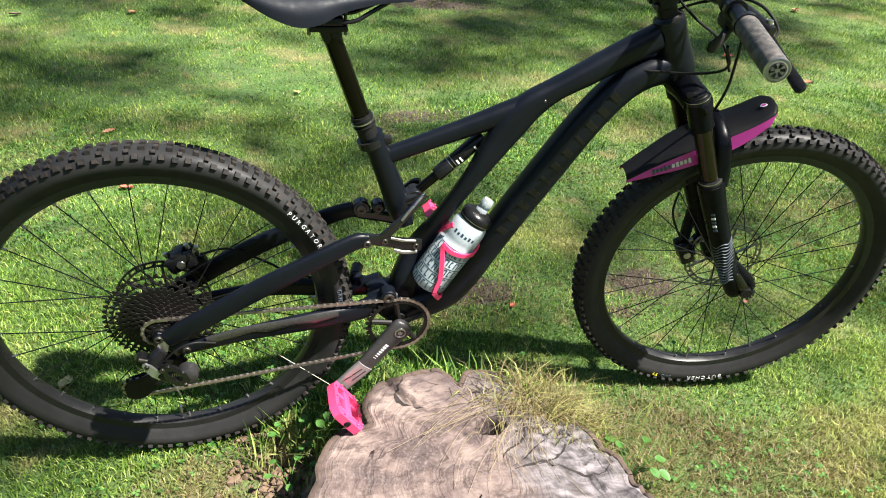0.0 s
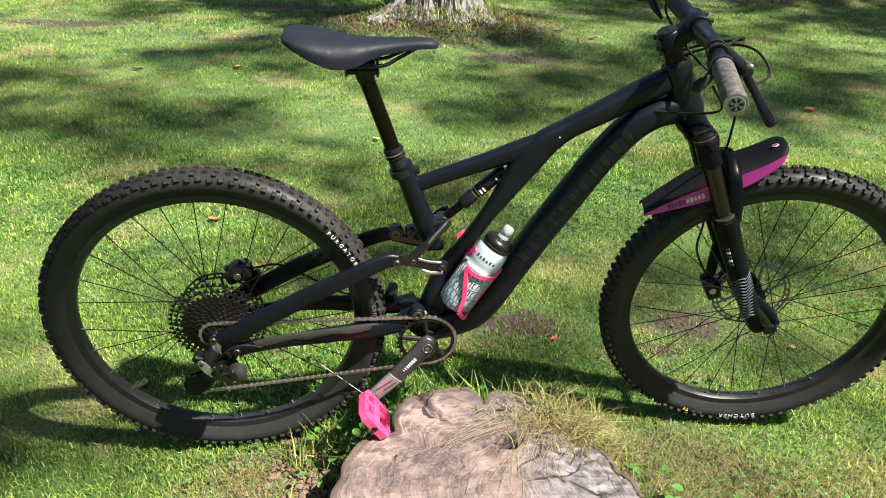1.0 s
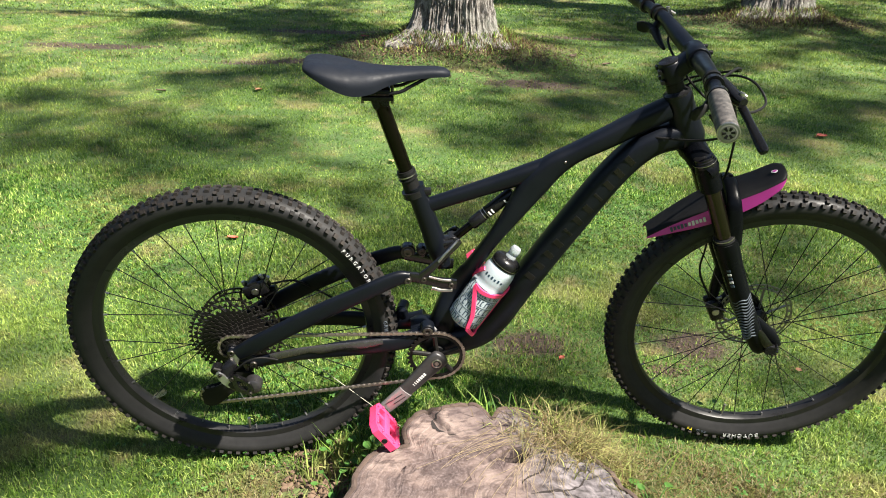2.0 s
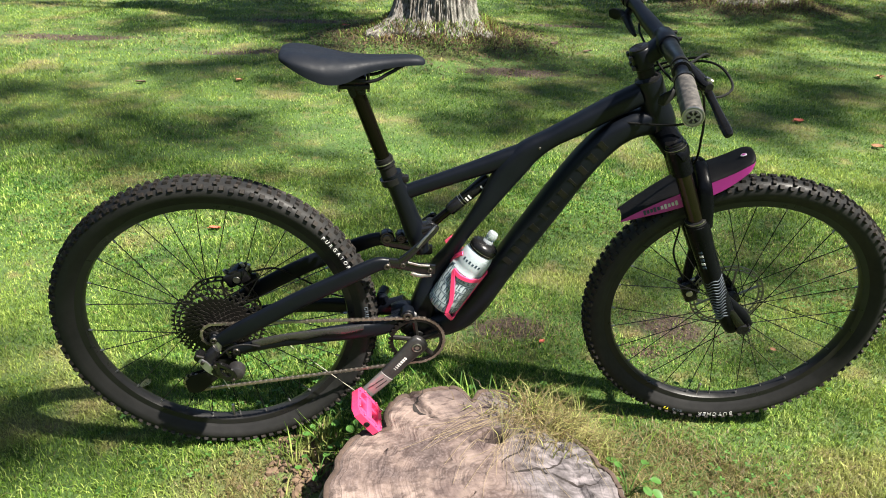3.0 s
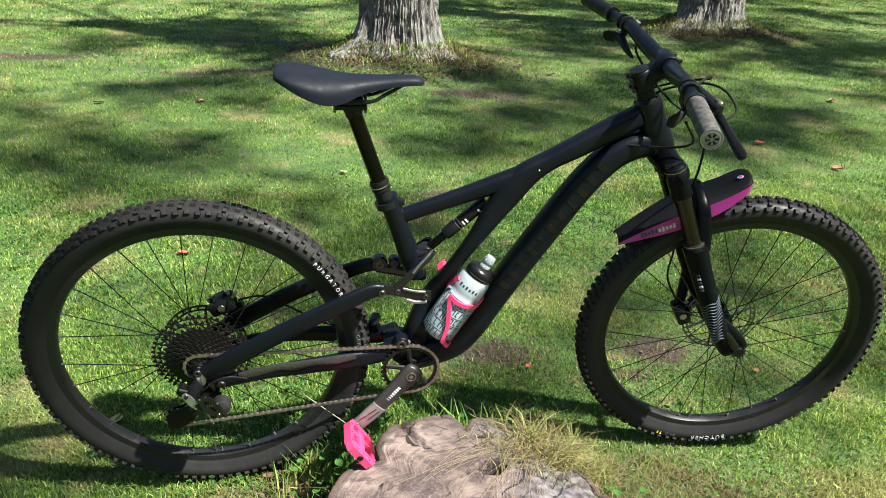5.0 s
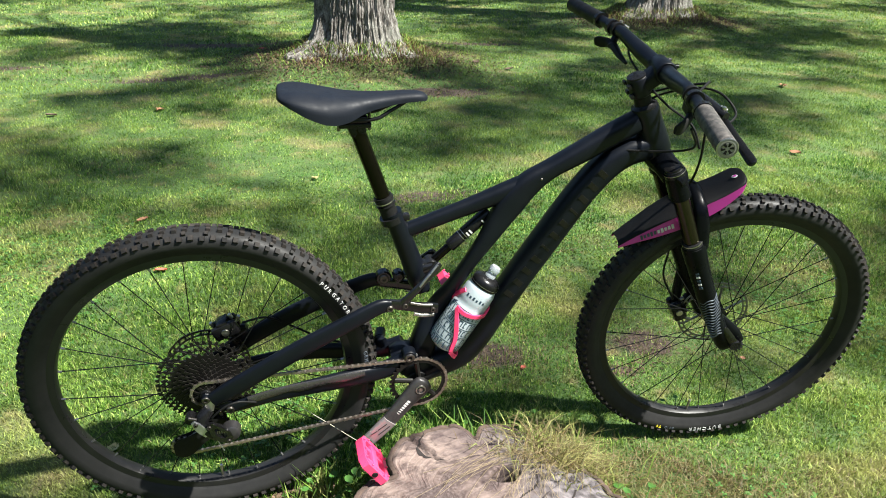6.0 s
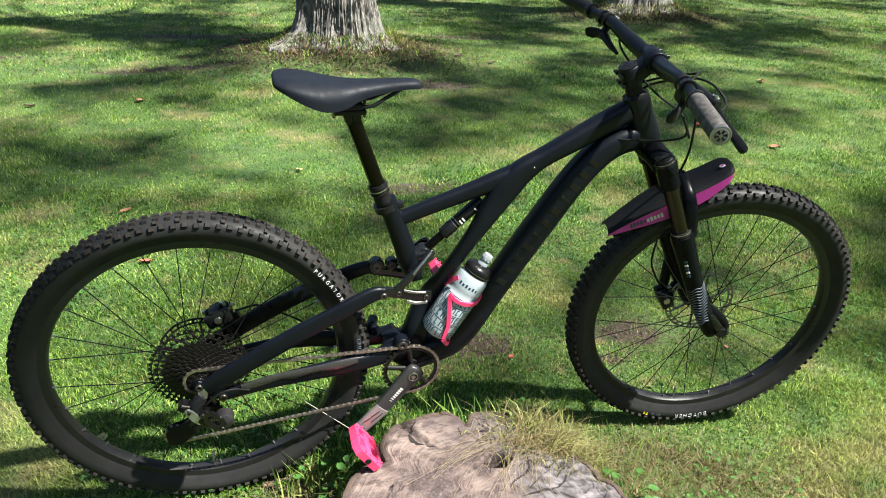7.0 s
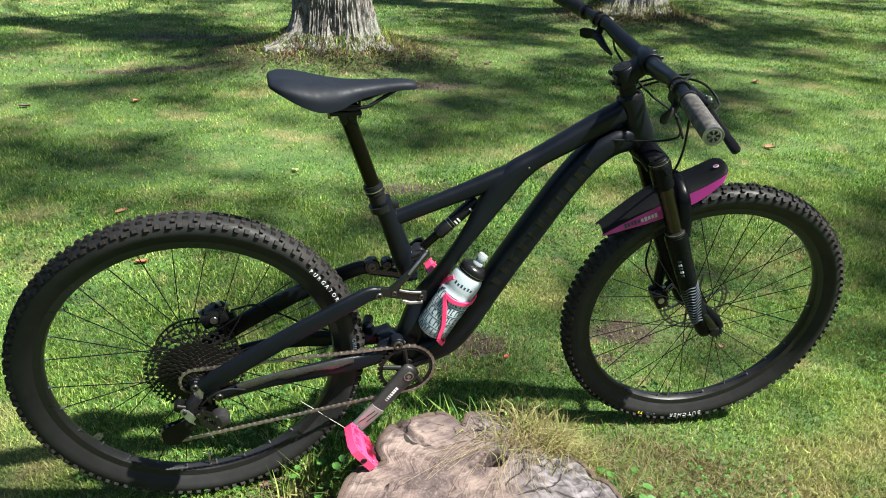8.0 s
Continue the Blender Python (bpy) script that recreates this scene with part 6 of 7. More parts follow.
# -- mudguard --
def build_guard():
    """A bent sheet over the front tyre: black spine, magenta skirts."""
    hz = HUB_F[2]
    spine = [(0.922, 0.264), (0.968, 0.303), (1.02, 0.342), (1.075, 0.373), (1.13, 0.401), (1.168, 0.425), (1.180, 0.430)]
    wide = [0.026, 0.034, 0.043, 0.047, 0.044, 0.040, 0.030]
    drop = [0.003, 0.021, 0.036, 0.039, 0.033, 0.021, 0.010]
    rows = curve_through([(x, z, w, d) for (x, z), w, d in zip(spine, wide, drop)], 5)

    def sheet(f0, f1, n, thick):
        bm = bmesh.new()
        top, low = [], []
        for x, z, w, d in rows:
            ra, rb = [], []
            for k in range(n + 1):
                f = f0 + (f1 - f0) * k / n
                y = w * math.sin(f * math.pi / 2) if abs(f) <= 1 else math.copysign(w, f)
                zz = z - 0.012 * (1 - math.cos(min(abs(f), 1) * math.pi / 2)) - max(abs(f) - 1, 0) * d
                ra.append(bm.verts.new((x, y, zz)))
                rb.append(bm.verts.new((x + 0.0004, y * 0.965, zz - thick)))
            top.append(ra)
            low.append(rb)
        for g, flip in ((top, 0), (low, 1)):
            for p, q in zip(g, g[1:]):
                for k in range(n):
                    bm.faces.new((p[k], p[k + 1], q[k + 1], q[k]) if not flip else (p[k], q[k], q[k + 1], p[k + 1]))
        for k in range(n):
            bm.faces.new((top[0][k], low[0][k], low[0][k + 1], top[0][k + 1]))
            bm.faces.new((top[-1][k], top[-1][k + 1], low[-1][k + 1], low[-1][k]))
        for p in (0, -1):
            for i in range(len(top) - 1):
                bm.faces.new((top[i][p], top[i + 1][p], low[i + 1][p], low[i][p]))
        return bm
    spine_part = bp("mudguard", sheet(-1.0, 1.0, 14, 0.002), GUARD_SKIN, "black and magenta flexible front mudguard", True)
    for s in (-1, 1):
        sk = sheet(1.02 * s, 1.98 * s, 6, 0.002)
        bp("guard_skirt", sk, PINK, "magenta printed skirt", parent=spine_part)
        bp("guard_rim", sheet(1.0 * s, 1.02 * s, 1, 0.0025), GUARD_SKIN, parent=spine_part)
        for k in range(10):
            f = 0.17 + k * 0.0215
            i = f * (len(rows) - 1)
            x, z, w, d = rows[int(i)] * (1 - i % 1) + rows[int(i) + 1] * (i % 1)
            q = Matrix.Translation((x, s * (w + 0.0006), z - 0.012 - d * 0.55)) @ Matrix.Rotation(radians(-24), 4, "Y")
            bp("print_bar", block((0.0055, 0.0012, 0.009 if k % 3 else 0.012), q, 0.0003, segs=1), WHITE_PRINT if k > 4 else BLUE_PRINT, parent=spine_part)
    badge = lathe([(0.0005, 0.0012), (0.006, 0.0010), (0.0068, 0.0), (0.0005, -0.001)], 24, "Z")
    badge.transform(Matrix.Translation((1.158, -0.012, 0.4225)) @ Matrix.Rotation(radians(-24), 4, "Y") @ Matrix.Diagonal((1, 0.8, 1, 1)))
    bp("badge", badge, WHITE_PRINT, "small white oval badge", parent=spine_part)
    badge = lathe([(0.0005, 0.0018), (0.0042, 0.0016), (0.005, 0.0006), (0.0005, -0.001)], 24, "Z")
    badge.transform(Matrix.Translation((1.158, -0.012, 0.4225)) @ Matrix.Rotation(radians(-24), 4, "Y") @ Matrix.Diagonal((1, 0.7, 1, 1)))
    bp("badge_centre", badge, PINK, parent=spine_part)


build_guard()

# -- steering: spacers, stem, bar, controls --


def steered_at(dist):
    return HEAD + STEER_DIR * dist


bp("headset_cap", sweep(bmesh.new(), [(*steered_at(f), r, r) for f, r in ((0.099, 0.0272), (0.104, 0.0268), (0.107, 0.021), (0.109, 0.019))], 28), GLOSS_BLACK, "", True)
bp("spacer", sweep(bmesh.new(), [(*steered_at(f), 0.0178, 0.0178) for f in (0.107, 0.134)], 28), PLASTIC, "", True)
BAR = Vector((0.947, 0, 0.655))
stem_bm = sweep(bmesh.new(), [(*steered_at(f), r, r) for f, r in ((0.128, 0.0195), (0.130, 0.0215), (0.166, 0.0215), (0.169, 0.0195))], 26)
c0 = steered_at(0.150)
sweep(stem_bm, curve_through([(*(c0 + Vector((0.004, 0, -0.002))), 0.0200, 0.0205), (*(c0.lerp(BAR, 0.45) + Vector((0, 0, -0.003))), 0.020, 0.0200), (*(c0.lerp(BAR, 0.8) + Vector((0, 0, -0.002))), 0.0225, 0.0200), (*BAR, 0.025, 0.0205)], 4), 20, 2.6)
sweep(stem_bm, [(BAR.x, y, BAR.z, r, r) for y, r in ((-0.027, 0.021), (-0.025, 0.0225), (0.025, 0.0225), (0.027, 0.021))], 26, 2, (1, 0, 0))
stem = bp("stem", stem_bm, FRAME_BLACK, "short matt black stem", True)
bp("top_cap", sweep(bmesh.new(), [(*steered_at(f), r, r) for f, r in ((0.168, 0.0195), (0.172, 0.0195), (0.1735, 0.016), (0.1735, 0.007), (0.171, 0.006))], 26), GLOSS_BLACK, parent=stem)
for y in (-0.02, 0.02):
    for f in (0.137, 0.159):
        p = steered_at(f) + Vector((-0.021, y * 0.4, -0.008))
        bp("stem_bolt", tube([tuple(p), tuple(p + Vector((0, -0.012 if y < 0 else 0.012, 0)))], 0.0042, 10), GLOSS_BLACK, parent=stem)
    for dz in (-0.013, 0.013):
        bp("stem_bolt", disc((BAR.x + 0.020, y, BAR.z + dz), 0.0042, 0.008, 12, 0.0008, "X"), GLOSS_BLACK, parent=stem)


def bar_at(t):
    """Centre of the bar at t metres from its middle, to the bike's left."""
    a = abs(t)
    rise = 0.022 * max(0.0, min(1.0, (a - 0.035) / 0.14)) ** 1.2 - 0.012 * max(0.0, a - 0.28)
    back = 0.0 if a < 0.03 else (a - 0.03) * 0.172
    return Vector((BAR.x - back - 0.034 * t, t, BAR.z + rise))


HALF = 0.418
pts = [bar_at(t) for t in np.linspace(-HALF + 0.008, HALF - 0.008, 61)]
bp("handlebar", sweep(bmesh.new(), [(*p, r, r) for p, r in ((p, 0.0172 - 0.006 * min(1, max(0, (abs(p.y) - 0.09) / 0.12))) for p in pts)], 22, 2, (1, 0, 0)), FRAME_BLACK, "matt black riser handlebar", True)


def bar_frame(t):
    a, b = bar_at(t), bar_at(t + 0.002)
    y = (b - a).normalized()
    x = y.cross(Vector((0, 0, 1))).normalized()
    m = Matrix((x, y, x.cross(y))).transposed().to_4x4()
    return Matrix.Translation(a) @ m


for s in (-1, 1):
    grip_bm = sweep(bmesh.new(), [(*bar_at(s * t), r, r) for t, r in ([(HALF - 0.135, 0.0145), (HALF - 0.134, 0.0158)] + [(HALF - 0.132 + 0.0044 * i, 0.0158 + (0.0006 if i % 2 else 0.0)) for i in range(29)] + [(HALF - 0.003, 0.0165), (HALF, 0.0155)])], 28, 2, (1, 0, 0))
    grip = bp("grip", grip_bm, GRIP if s < 0 else PLASTIC, "worn grey rubber grip" if s < 0 else "black rubber grip", True)
    inner_t = HALF - 0.140
    bp("lock_ring", sweep(bmesh.new(), [(*bar_at(s * t), 0.0172, 0.0172) for t in (inner_t - 0.006, inner_t + 0.005)], 26, 2, (1, 0, 0)), GLOSS_BLACK, parent=grip)
    m = bar_frame(s * (HALF - 0.0005))
    plug = lathe([(0.0005, s * 0.003), (0.009, s * 0.0032), (0.0092, s * 0.0018), (0.0108, s * 0.0018), (0.011, s * 0.0032), (0.0148, s * 0.0026), (0.0152, 0), (0.0005, 0)], 24)
    plug.transform(m)
    bp("end_plug", plug, CRANK_END if s < 0 else PLASTIC, "scuffed bar end plug", parent=grip)
    bp("plug_ring", lathe([(0.0150, s * 0.001), (0.0164, s * 0.001), (0.0166, s * 0.0025), (0.0152, s * 0.0032)], 28, closed=True), STEEL if s < 0 else PLASTIC, parent=grip).matrix_basis = m
    for k in range(6 if s < 0 else 0):
        wedge = block((0.0026, 0.0012, 0.0062), m @ Matrix.Rotation(k * math.pi / 3 + 0.3, 4, "Y") @ Matrix.Translation((0.0, s * 0.0034, 0.0062)), 0.0003, segs=1, taper=1.8)
        bp("plug_slot", wedge, PLASTIC, parent=grip)
    m = bar_frame(s * 0.222)
    # brake: clamp, master cylinder and lever blade, ahead of and below the bar
    body = tube([(0.0, -0.006, 0.0), (0.0, 0.006, 0.0)], 0.0165, 20)
    sweep(body, curve_through([(0.016, s * -0.030, -0.004, 0.009, 0.009), (0.024, s * -0.005, -0.007, 0.011, 0.011), (0.034, s * 0.025, -0.010, 0.011, 0.011), (0.044, s * 0.045, -0.012, 0.008, 0.008)], 4), 14, 2.4)
    body.transform(m)
    brake = bp("brake_lever", body, GLOSS_BLACK, "glossy black hydraulic brake lever", True)
    blade = shaped([(0.040, s * 0.026, -0.016, 0.006, 0.006), (0.048, s * 0.045, -0.024, 0.0045, 0.007), (0.056, s * 0.070, -0.033, 0.0045, 0.0065), (0.065, s * 0.100, -0.044, 0.0045, 0.0078), (0.073, s * 0.126, -0.053, 0.0045, 0.0082), (0.075, s * 0.132, -0.055, 0.003, 0.005)], 5, 14, 3)
    blade.transform(m)
    bp("lever_blade", blade, GLOSS_BLACK, parent=brake)
    for name, pts, r in (("hose_nut", [(0.014, s * -0.030, -0.003), (0.010, s * -0.046, 0.0)], 0.0052), ("pivot_bolt", [(0.041, s * 0.034, -0.026), (0.041, s * 0.034, 0.002)], 0.0046), ("reach_bolt", [(0.040, s * 0.018, -0.004), (0.052, s * 0.018, -0.010)], 0.0036)):
        fit = tube(pts, r, 10)
        fit.transform(m)
        bp(name, fit, STEEL, parent=brake)
    m = bar_frame(s * 0.200)
    pod = tube([(0.0, -0.005, 0.0), (0.0, 0.005, 0.0)], 0.0160, 20)
    if s < 0:
        block((0.034, 0.040, 0.022), Matrix.Translation((0.012, s * -0.006, -0.026)), 0.006, pod)
        sweep(pod, curve_through([(0.004, s * 0.010, -0.034, 0.005, 0.008), (-0.008, s * 0.030, -0.042, 0.004, 0.008), (-0.020, s * 0.045, -0.046, 0.004, 0.012), (-0.030, s * 0.052, -0.046, 0.003, 0.008)], 4), 12, 2.6)
    else:
        sweep(pod, curve_through([(-0.022, -0.095, -0.044, 0.003, 0.004), (-0.020, -0.060, -0.038, 0.006, 0.008), (-0.016, -0.025, -0.030, 0.008, 0.011), (-0.018, -0.004, -0.028, 0.007, 0.010), (-0.028, 0.014, -0.030, 0.004, 0.013), (-0.036, 0.026, -0.032, 0.003, 0.009)], 4), 12, 2.6)
        sweep(pod, [(0.0, -0.002, -0.012, 0.008, 0.008), (-0.014, -0.012, -0.028, 0.007, 0.008)], 12, 2.4)
    pod.transform(m)
    bp("shifter" if s < 0 else "dropper_lever", pod, PLASTIC, "black thumb shifter" if s < 0 else "black dropper lever", True)

CABLES = [[(0.962, -0.205, 0.640), (1.005, -0.190, 0.618), (1.044, -0.150, 0.622), (1.036, -0.105, 0.640), (1.013, -0.070, 0.642), (0.985, -0.030, 0.624), (0.955, 0.000, 0.602), (0.925, 0.025, 0.570)],
          [(0.945, -0.180, 0.672), (0.985, -0.130, 0.675), (1.012, -0.075, 0.654), (0.995, -0.045, 0.640), (0.960, 0.005, 0.612), (0.930, 0.030, 0.585), (0.912, 0.032, 0.540)],
          [(0.935, 0.180, 0.655), (0.915, 0.10, 0.645), (0.935, 0.035, 0.615), (0.965, -0.02, 0.588), (1.01, -0.055, 0.56), (1.03, -0.075, 0.516)],
          [(0.925, -0.230, 0.625), (0.968, -0.175, 0.572), (0.985, -0.11, 0.530), (0.955, -0.06, 0.503), (0.89, -0.030, 0.492)]]
for pts in CABLES:
    bp("control_cable", tube(pts, 0.0024, 8, 8), PLASTIC, "thin black control cable", True)


# ---- water bottle and its cage ----
BOT0 = Vector((0.513, -0.030, 0.046))
BDIR = Vector((0.510, 0, 0.860)).normalized()
BOTTLE_M = Matrix.Translation(BOT0) @ Matrix.Rotation(math.atan2(BDIR.x, BDIR.z), 4, "Y") @ Matrix.Scale(0.95, 4)
bottle_bm = lathe([(0.002, 0.002), (0.024, 0.0), (0.031, 0.004), (0.0395, 0.013), (0.0412, 0.025), (0.0412, 0.118), (0.0390, 0.124), (0.0375, 0.130), (0.0380, 0.137), (0.0385, 0.143), (0.0368, 0.168), (0.0335, 0.178), (0.0310, 0.182), (0.0310, 0.19), (0.002, 0.19)], 48, "Z")
bottle = part("water_bottle", bottle_bm, BOTTLE, None, "milky white squeeze bottle with blue print in pink cage", LEANING @ BOTTLE_M)
tagged(bottle, category="water bottle")
part("lid", lathe([(0.002, 0.181), (0.0325, 0.181), (0.0340, 0.184), (0.0340, 0.195), (0.032, 0.200), (0.025, 0.205), (0.017, 0.208), (0.002, 0.208)], 48, "Z"), GLOSS_BLACK, bottle, "glossy black screw lid")
part("lid_band", lathe([(0.0342, 0.1865), (0.0344, 0.1865), (0.0344, 0.1875), (0.0342, 0.1875)], 48, "Z", closed=True), STEEL, bottle)
part("spout", lathe([(0.002, 0.205), (0.013, 0.206), (0.0125, 0.213), (0.0105, 0.217), (0.0125, 0.221), (0.0128, 0.230), (0.0105, 0.236), (0.002, 0.237)], 28, "Z"), CLEAR, bottle, "milky clear drinking spout")


def wrapped_bar(a0, a1, z0, z1, r, tall):
    """A thin bar of print that follows the bottle's side."""
    bm = bmesh.new()
    n = max(2, int(abs(a1 - a0) / 8))
    low, high = [], []
    for i in range(n + 1):
        a, z = radians(a0 + (a1 - a0) * i / n), z0 + (z1 - z0) * i / n
        low.append(bm.verts.new((r * math.cos(a), r * math.sin(a), z)))
        high.append(bm.verts.new((r * math.cos(a), r * math.sin(a), z + tall)))
    for i in range(n):
        bm.faces.new((low[i], low[i + 1], high[i + 1], high[i]))
    return bm


rr = random.Random(4)
for row in range(5):
    base = 0.010 + row * 0.0225
    lines = wrapped_bar(-205, -15, base + 0.0185, base + 0.0205, 0.0416, 0.0018)
    part("print_line", lines, BLUE_PRINT, bottle)
    a = -205 + rr.uniform(0, 10)
    while a < -25:
        wide = rr.uniform(7, 11)
        kind = rr.random()
        hgt = 0.0150
        z = base + 0.0015 + 0.002 * (a + 205) / 190
        for bm in ([wrapped_bar(a, a + 3.3, z, z, 0.0416, hgt)] + ([wrapped_bar(a + 3.3, a + wide, z, z, 0.0416, 0.0026)] if kind < 0.5 else []) + ([wrapped_bar(a + 3.3, a + wide, z + hgt - 0.0026, z + hgt - 0.0026, 0.0416, 0.0026)] if kind > 0.25 else []) + ([wrapped_bar(a + wide, a + wide + 3.3, z, z, 0.0416, hgt)] if kind > 0.6 else [])):
            part("print_bar", bm, BLUE_PRINT, bottle)
        a += wide + 8.5
for k in range(6):
    part("print_bar", wrapped_bar(-150 + k * 13, -143 + k * 13, 0.150, 0.150, 0.0384, 0.006 if k % 2 else 0.008), BLUE_PRINT, bottle)

cage_bm = bmesh.new()
strips = [[(-12, 0.134), (0, 0.136), (12, 0.134)], [(-84, 0.012), (-45, -0.002), (0, -0.004), (45, -0.002), (84, 0.012)], [(147, 0.113), (165, 0.128), (185, 0.145), (200, 0.160)]]
for s in (-1, 1):
    strips.append([(84 * s, 0.014), (90 * s, 0.030), (97 * s, 0.050), (122 * s, 0.085), (147 * s, 0.113)])
    strips.append([(150 * s, 0.115), (120 * s, 0.113), (85 * s, 0.118), (50 * s, 0.126), (12 * s, 0.134)])
for st in strips:
    rows = curve_through([(0.0438 * math.cos(radians(a)), 0.0438 * math.sin(radians(a)), z, 0.0018, 0.0052) for a, z in st], 6)
    pts3 = [Vector(r[:3]) for r in rows]
    prev = None
    for i, r in enumerate(rows):
        d = (pts3[min(i + 1, len(rows) - 1)] - pts3[max(i - 1, 0)]).normalized()
        o = Vector((r[0], r[1], 0)).normalized()
        u = d.cross(o).normalized()
        ring = [cage_bm.verts.new(pts3[i] + o * (sx * 0.0018) + u * (sy * 0.0055)) for sx, sy in ((-1, -1), (1, -0.8), (1, 0.8), (-1, 1))]
        if prev:
            for k in range(4):
                cage_bm.faces.new((prev[k], prev[(k + 1) % 4], ring[(k + 1) % 4], ring[k]))
        else:
            cage_bm.faces.new(ring)
        prev = ring
    cage_bm.faces.new(prev[::-1])
block((0.010, 0.020, 0.135), Matrix.Translation((0.0455, 0.012, 0.062)), 0.003, cage_bm)
part("bottle_cage", cage_bm, PEDAL_PINK, bike, "hot pink bottle cage", UP @ BOTTLE_M)


# ---- litter, fallen leaves, weeds ----
def build_litter():
    """Brown leaf flakes and dead clippings on the bare patches and round the tree bases."""
    X, Y = [], []
    for cx, cy, rx, ry, s in BARE:
        k = int(260 + 900 * rx * ry * s) if cy > 2 else 420
        X.append(rng.normal(cx, rx * 0.62, k))
        Y.append(rng.normal(cy, ry * 0.62, k))
    for tx, ty, r in TREES:
        k, a = 15000, rng.uniform(0, 2 * np.pi, 15000)
        d = r * 1.1 + np.abs(rng.normal(0, 0.36, k))
        X.append(tx + d * np.cos(a) * 1.25)
        Y.append(ty + d * np.sin(a))
    x, y = np.concatenate(X), np.concatenate(Y)
    n = len(x)
    size = rng.uniform(0.005, 0.013, n) * np.where(y > 3, 1.25, 0.5)
    z = ground_z(x, y) + rng.uniform(0.002, 0.022, n) * np.where(y > 3, 1.0, 0.4)
    a, tilt = rng.uniform(0, 6.283, n), rng.normal(0, 0.35, (n, 2))
    V = []
    for u, v in ((-1, 0), (0, -0.4), (1.2, 0), (0, 0.4)):
        dx, dy = size * (u * np.cos(a) - v * np.sin(a)), size * (u * np.sin(a) + v * np.cos(a))
        V.append(np.stack([x + dx, y + dy, z + dx * tilt[:, 0] + dy * tilt[:, 1]], -1))
    V = np.stack(V, 1).reshape(-1, 3)
    Q = np.arange(4 * n).reshape(-1, 4)
    tagged(new("leaf_litter", mesh_from_arrays("leaf_litter", V, Q, np.zeros((0, 3), int), LITTER)), "brown leaf litter and dead clippings on bare soil", "leaf litter", kind="stuff")


build_litter()


def build_fallen_leaf(x, y, size, turn, kind, lift=0.011):
    """A curled leaf with a toothed outline lying on the grass."""
    bm = bmesh.new()
    rows = []
    n = 9
    for i in range(n):
        f = i / (n - 1)
        half = size * 0.42 * math.sin(math.pi * min(1, f * 0.96 + 0.02)) ** 0.7 * (1.0 if i % 2 else 0.78)
        xx = size * (f - 0.5)
        row = []
        for s in (-1, -0.5, 0, 0.5, 1):
            row.append(bm.verts.new((xx, s * half, 0.30 * size * (s * s) * 0.5 + 0.12 * size * (f - 0.5) ** 2 + 0.015 * size * math.sin(5 * f + s))))
        rows.append(row)
    for p, q in zip(rows, rows[1:]):
        for k in range(4):
            bm.faces.new((p[k], p[k + 1], q[k + 1], q[k]))
    tube([(-0.5 * size, 0, 0.03 * size), (-0.7 * size, 0.03 * size, 0.08 * size)], size * 0.015, 5, bm=bm)
    z = float(ground_z(np.array(x), np.array(y))) + lift
    label, material = {"red": ("curled red fallen leaf lying on the grass", LEAF_RED), "brown": ("curled brown fallen leaf lying on the grass", LEAF_BROWN), "dark": ("dark weathered leaf clump lying on the grass", LEAF_DARK), "yellow": ("pale yellow fallen leaf lying on the grass", LEAF_YELLOW)}[kind]
    ob = part("fallen_leaf", bm, material, None, label, pose(x, y, z, 8 * math.sin(x * 7), 10 * math.cos(y * 5), turn))
    tagged(ob, category="leaf", group="fallen leaves on the lawn")


for x, y, size, turn, kind in ((0.884, 0.406, 0.023, 40, "red"), (3.07, 2.81, 0.075, 10, "red"), (3.27, 2.30, 0.070, 120, "brown"), (-1.30, 3.88, 0.07, 30, "dark"), (-0.61, 3.90, 0.075, 75, "brown"), (-0.44, 1.86, 0.05, 20, "brown"),
                               (4.45, 4.05, 0.09, 60, "brown"), (-0.30, 1.32, 0.045, 15, "red"), (-0.30, 0.27, 0.045, 70, "yellow"), (0.10, 6.05, 0.08, 10, "red"), (1.62, 0.34, 0.02, 150, "brown"), (0.36, 2.34, 0.05, 100, "yellow"),
                               (2.05, 5.3, 0.08, 20, "dark"), (2.30, 5.05, 0.07, 160, "dark"), (3.35, 3.85, 0.06, 40, "yellow"), (2.62, 1.62, 0.035, 10, "yellow")):
    build_fallen_leaf(x, y, size, turn, kind)


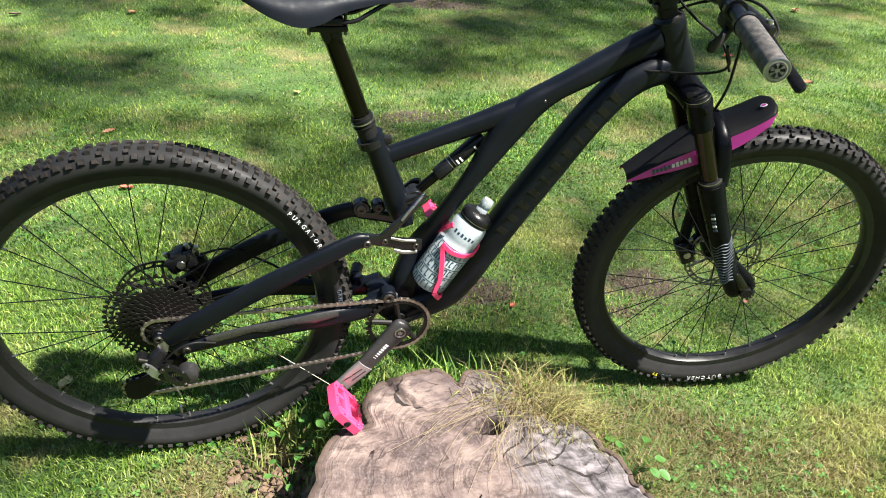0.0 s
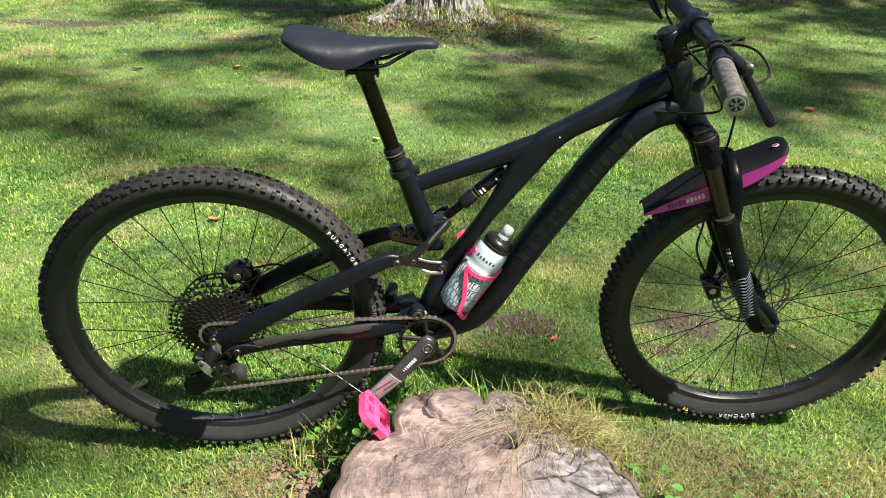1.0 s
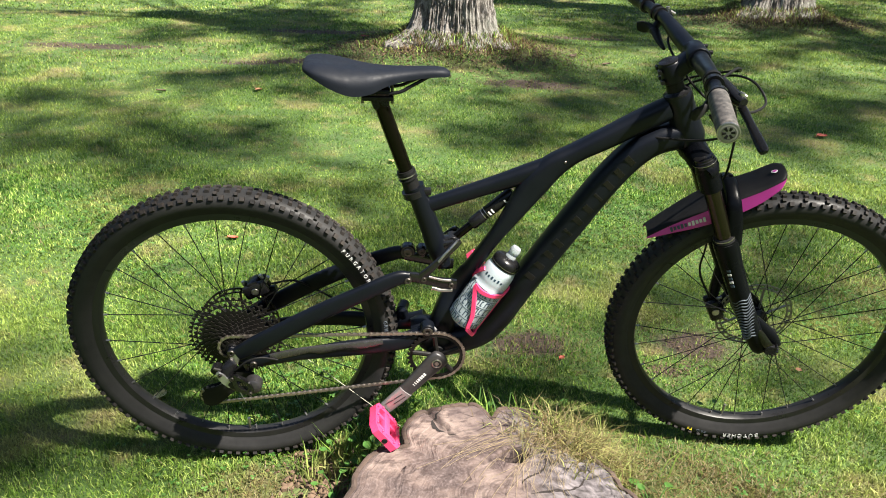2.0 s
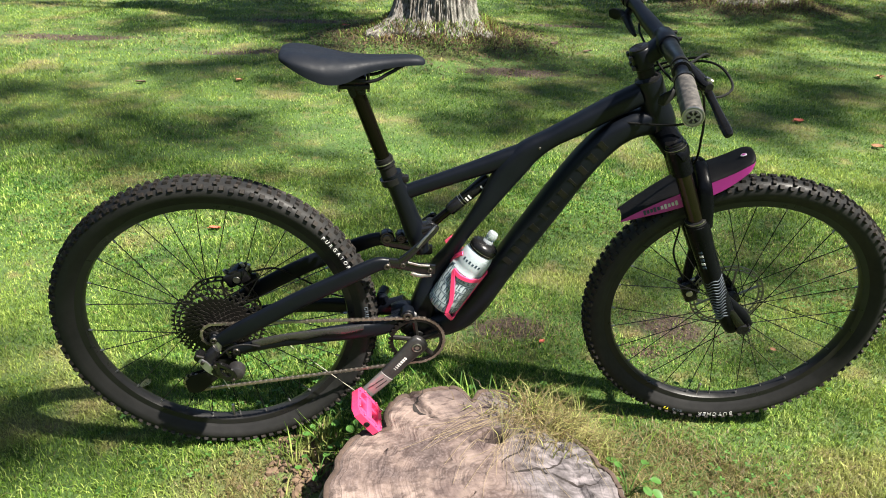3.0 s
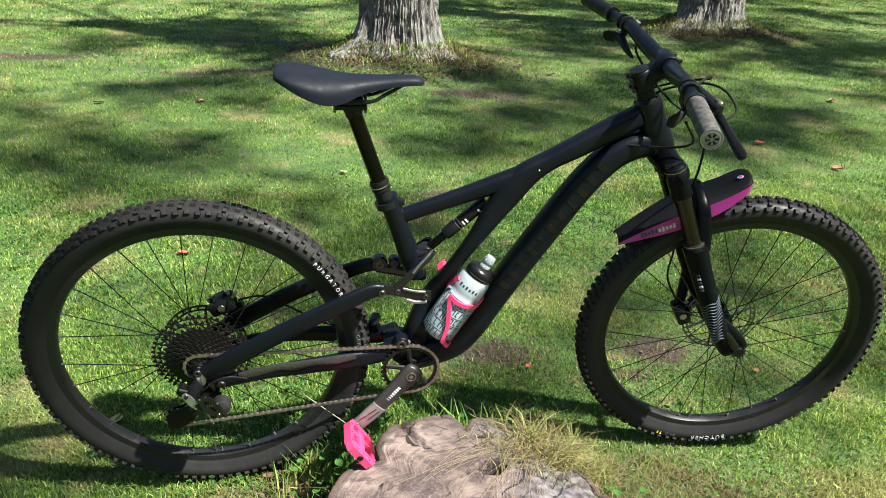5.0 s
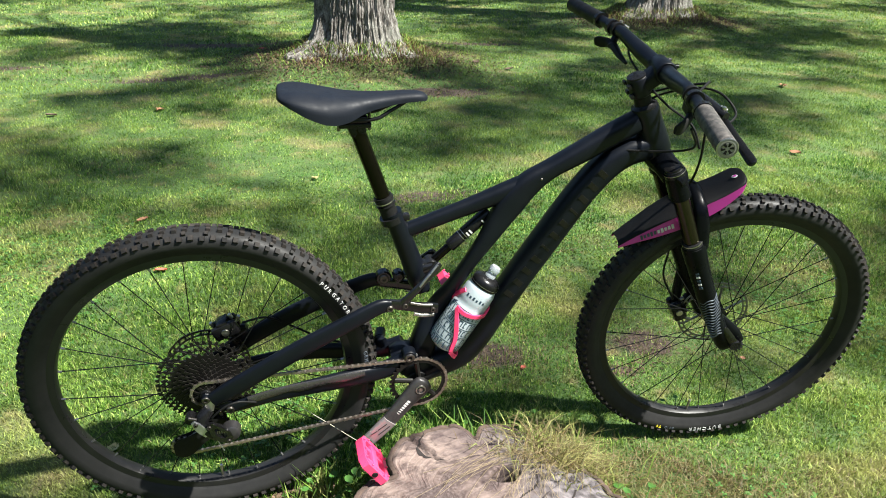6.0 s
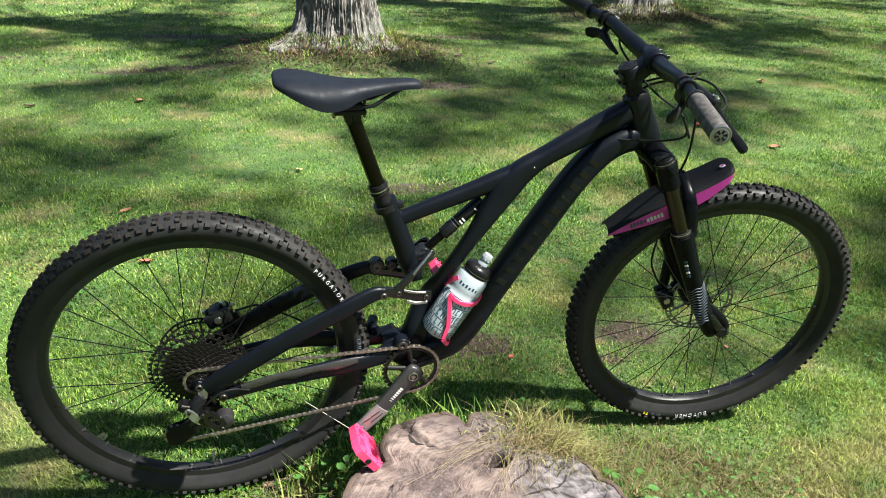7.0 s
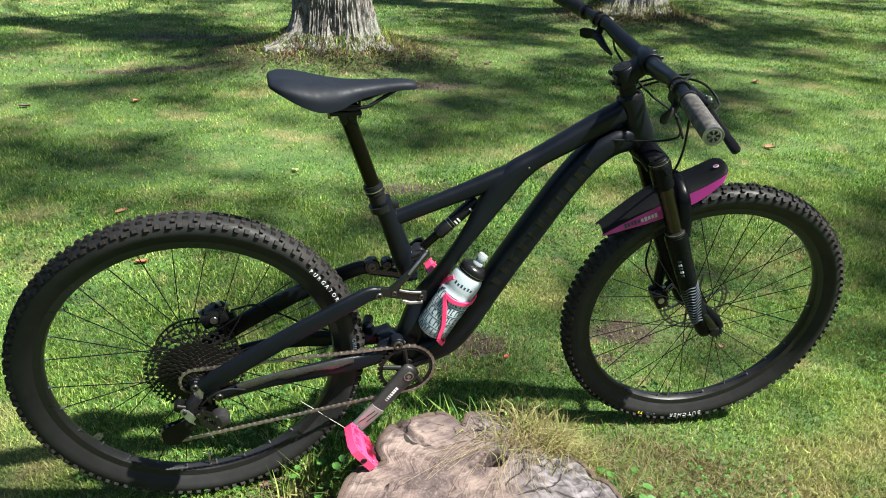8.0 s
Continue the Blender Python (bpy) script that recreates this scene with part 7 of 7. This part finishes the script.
def build_weed(x, y, count, reach, seed):
    """A low broad-leaved weed: a rosette of rounded leaves on short stalks."""
    rs = random.Random(seed)
    z0 = float(ground_z(np.array(x), np.array(y)))
    weed = new("broadleaf_weed")
    weed.matrix_basis = pose(x, y, z0)
    weed.empty_display_size = 0.02
    tagged(weed, "low bright green broad-leaved weed in the grass", "weed", group="weeds round the stump")
    leaves = []
    for k in range(count):
        a, ln = k * 2.4 + rs.uniform(-0.3, 0.3), reach * rs.uniform(0.5, 1)
        tip = Vector((ln * math.cos(a), ln * math.sin(a), 0.03 + reach * rs.uniform(0.25, 0.7)))
        part("stalk", tube([(0, 0, 0), tuple(tip * 0.5 + Vector((0, 0, 0.012))), tuple(tip)], 0.0012, 5, 3), CLOVER, weed)
        leaves.append((tip, a, reach * rs.uniform(0.30, 0.5), rs.uniform(-0.2, 0.5)))
    for tip, a, size, droop in leaves:
        bm = bmesh.new()
        rows = []
        for i in range(7):
            f = i / 6
            half = size * 0.42 * math.sin(math.pi * (0.06 + 0.9 * f)) ** 0.6
            rows.append([bm.verts.new((size * f, s * half, abs(s) * size * 0.10 - droop * size * f * f)) for s in (-1, 0, 1)])
        for p, q in zip(rows, rows[1:]):
            for k in range(2):
                bm.faces.new((p[k], p[k + 1], q[k + 1], q[k]))
        part("leaf", bm, CLOVER, weed, m=Matrix.Translation(tip) @ Matrix.Rotation(a, 4, "Z"))


for i, (x, y, count, reach) in enumerate(((0.275, 0.015, 7, 0.055), (0.235, -0.07, 6, 0.05), (0.60, 0.06, 6, 0.045), (0.95, -0.25, 7, 0.06), (1.24, 0.10, 5, 0.035), (0.50, 0.05, 5, 0.05), (0.22, -0.16, 6, 0.045), (0.38, 0.10, 5, 0.04))):
    build_weed(x, y, count, reach, i)


def build_dirt_lumps():
    """Crumbs of soil beside the stump."""
    g = np.random.default_rng(3)
    bm = bmesh.new()
    for _ in range(260):
        x, y, r = g.normal(0.20, 0.05), g.normal(-0.10, 0.06), g.uniform(0.003, 0.011)
        z = float(ground_z(np.array(x), np.array(y)))
        one = bmesh.ops.create_icosphere(bm, subdivisions=1, radius=r, matrix=Matrix.Translation((x, y, z + r * 0.4)))
        for v in one["verts"]:
            v.co += Vector(noise.noise_vector(v.co * 160)) * r * 0.4
    tagged(part("soil_crumbs", bm, TWIG, None, "dark crumbs of bare soil beside the stump"), category="soil", kind="stuff")


build_dirt_lumps()


# one thin pale strand slanting up across the rear of the bicycle
stalk = tube([(0.462, -0.024, 0.03), (0.385, -0.030, 0.105), (0.307, -0.031, 0.179), (0.240, -0.032, 0.243), (0.160, -0.033, 0.318)], 0.00075, 6, 4)
tagged(part("pale_strand", stalk, STRAND_WHITE, None, "thin pale strand slanting across the bicycle"), category="stalk")
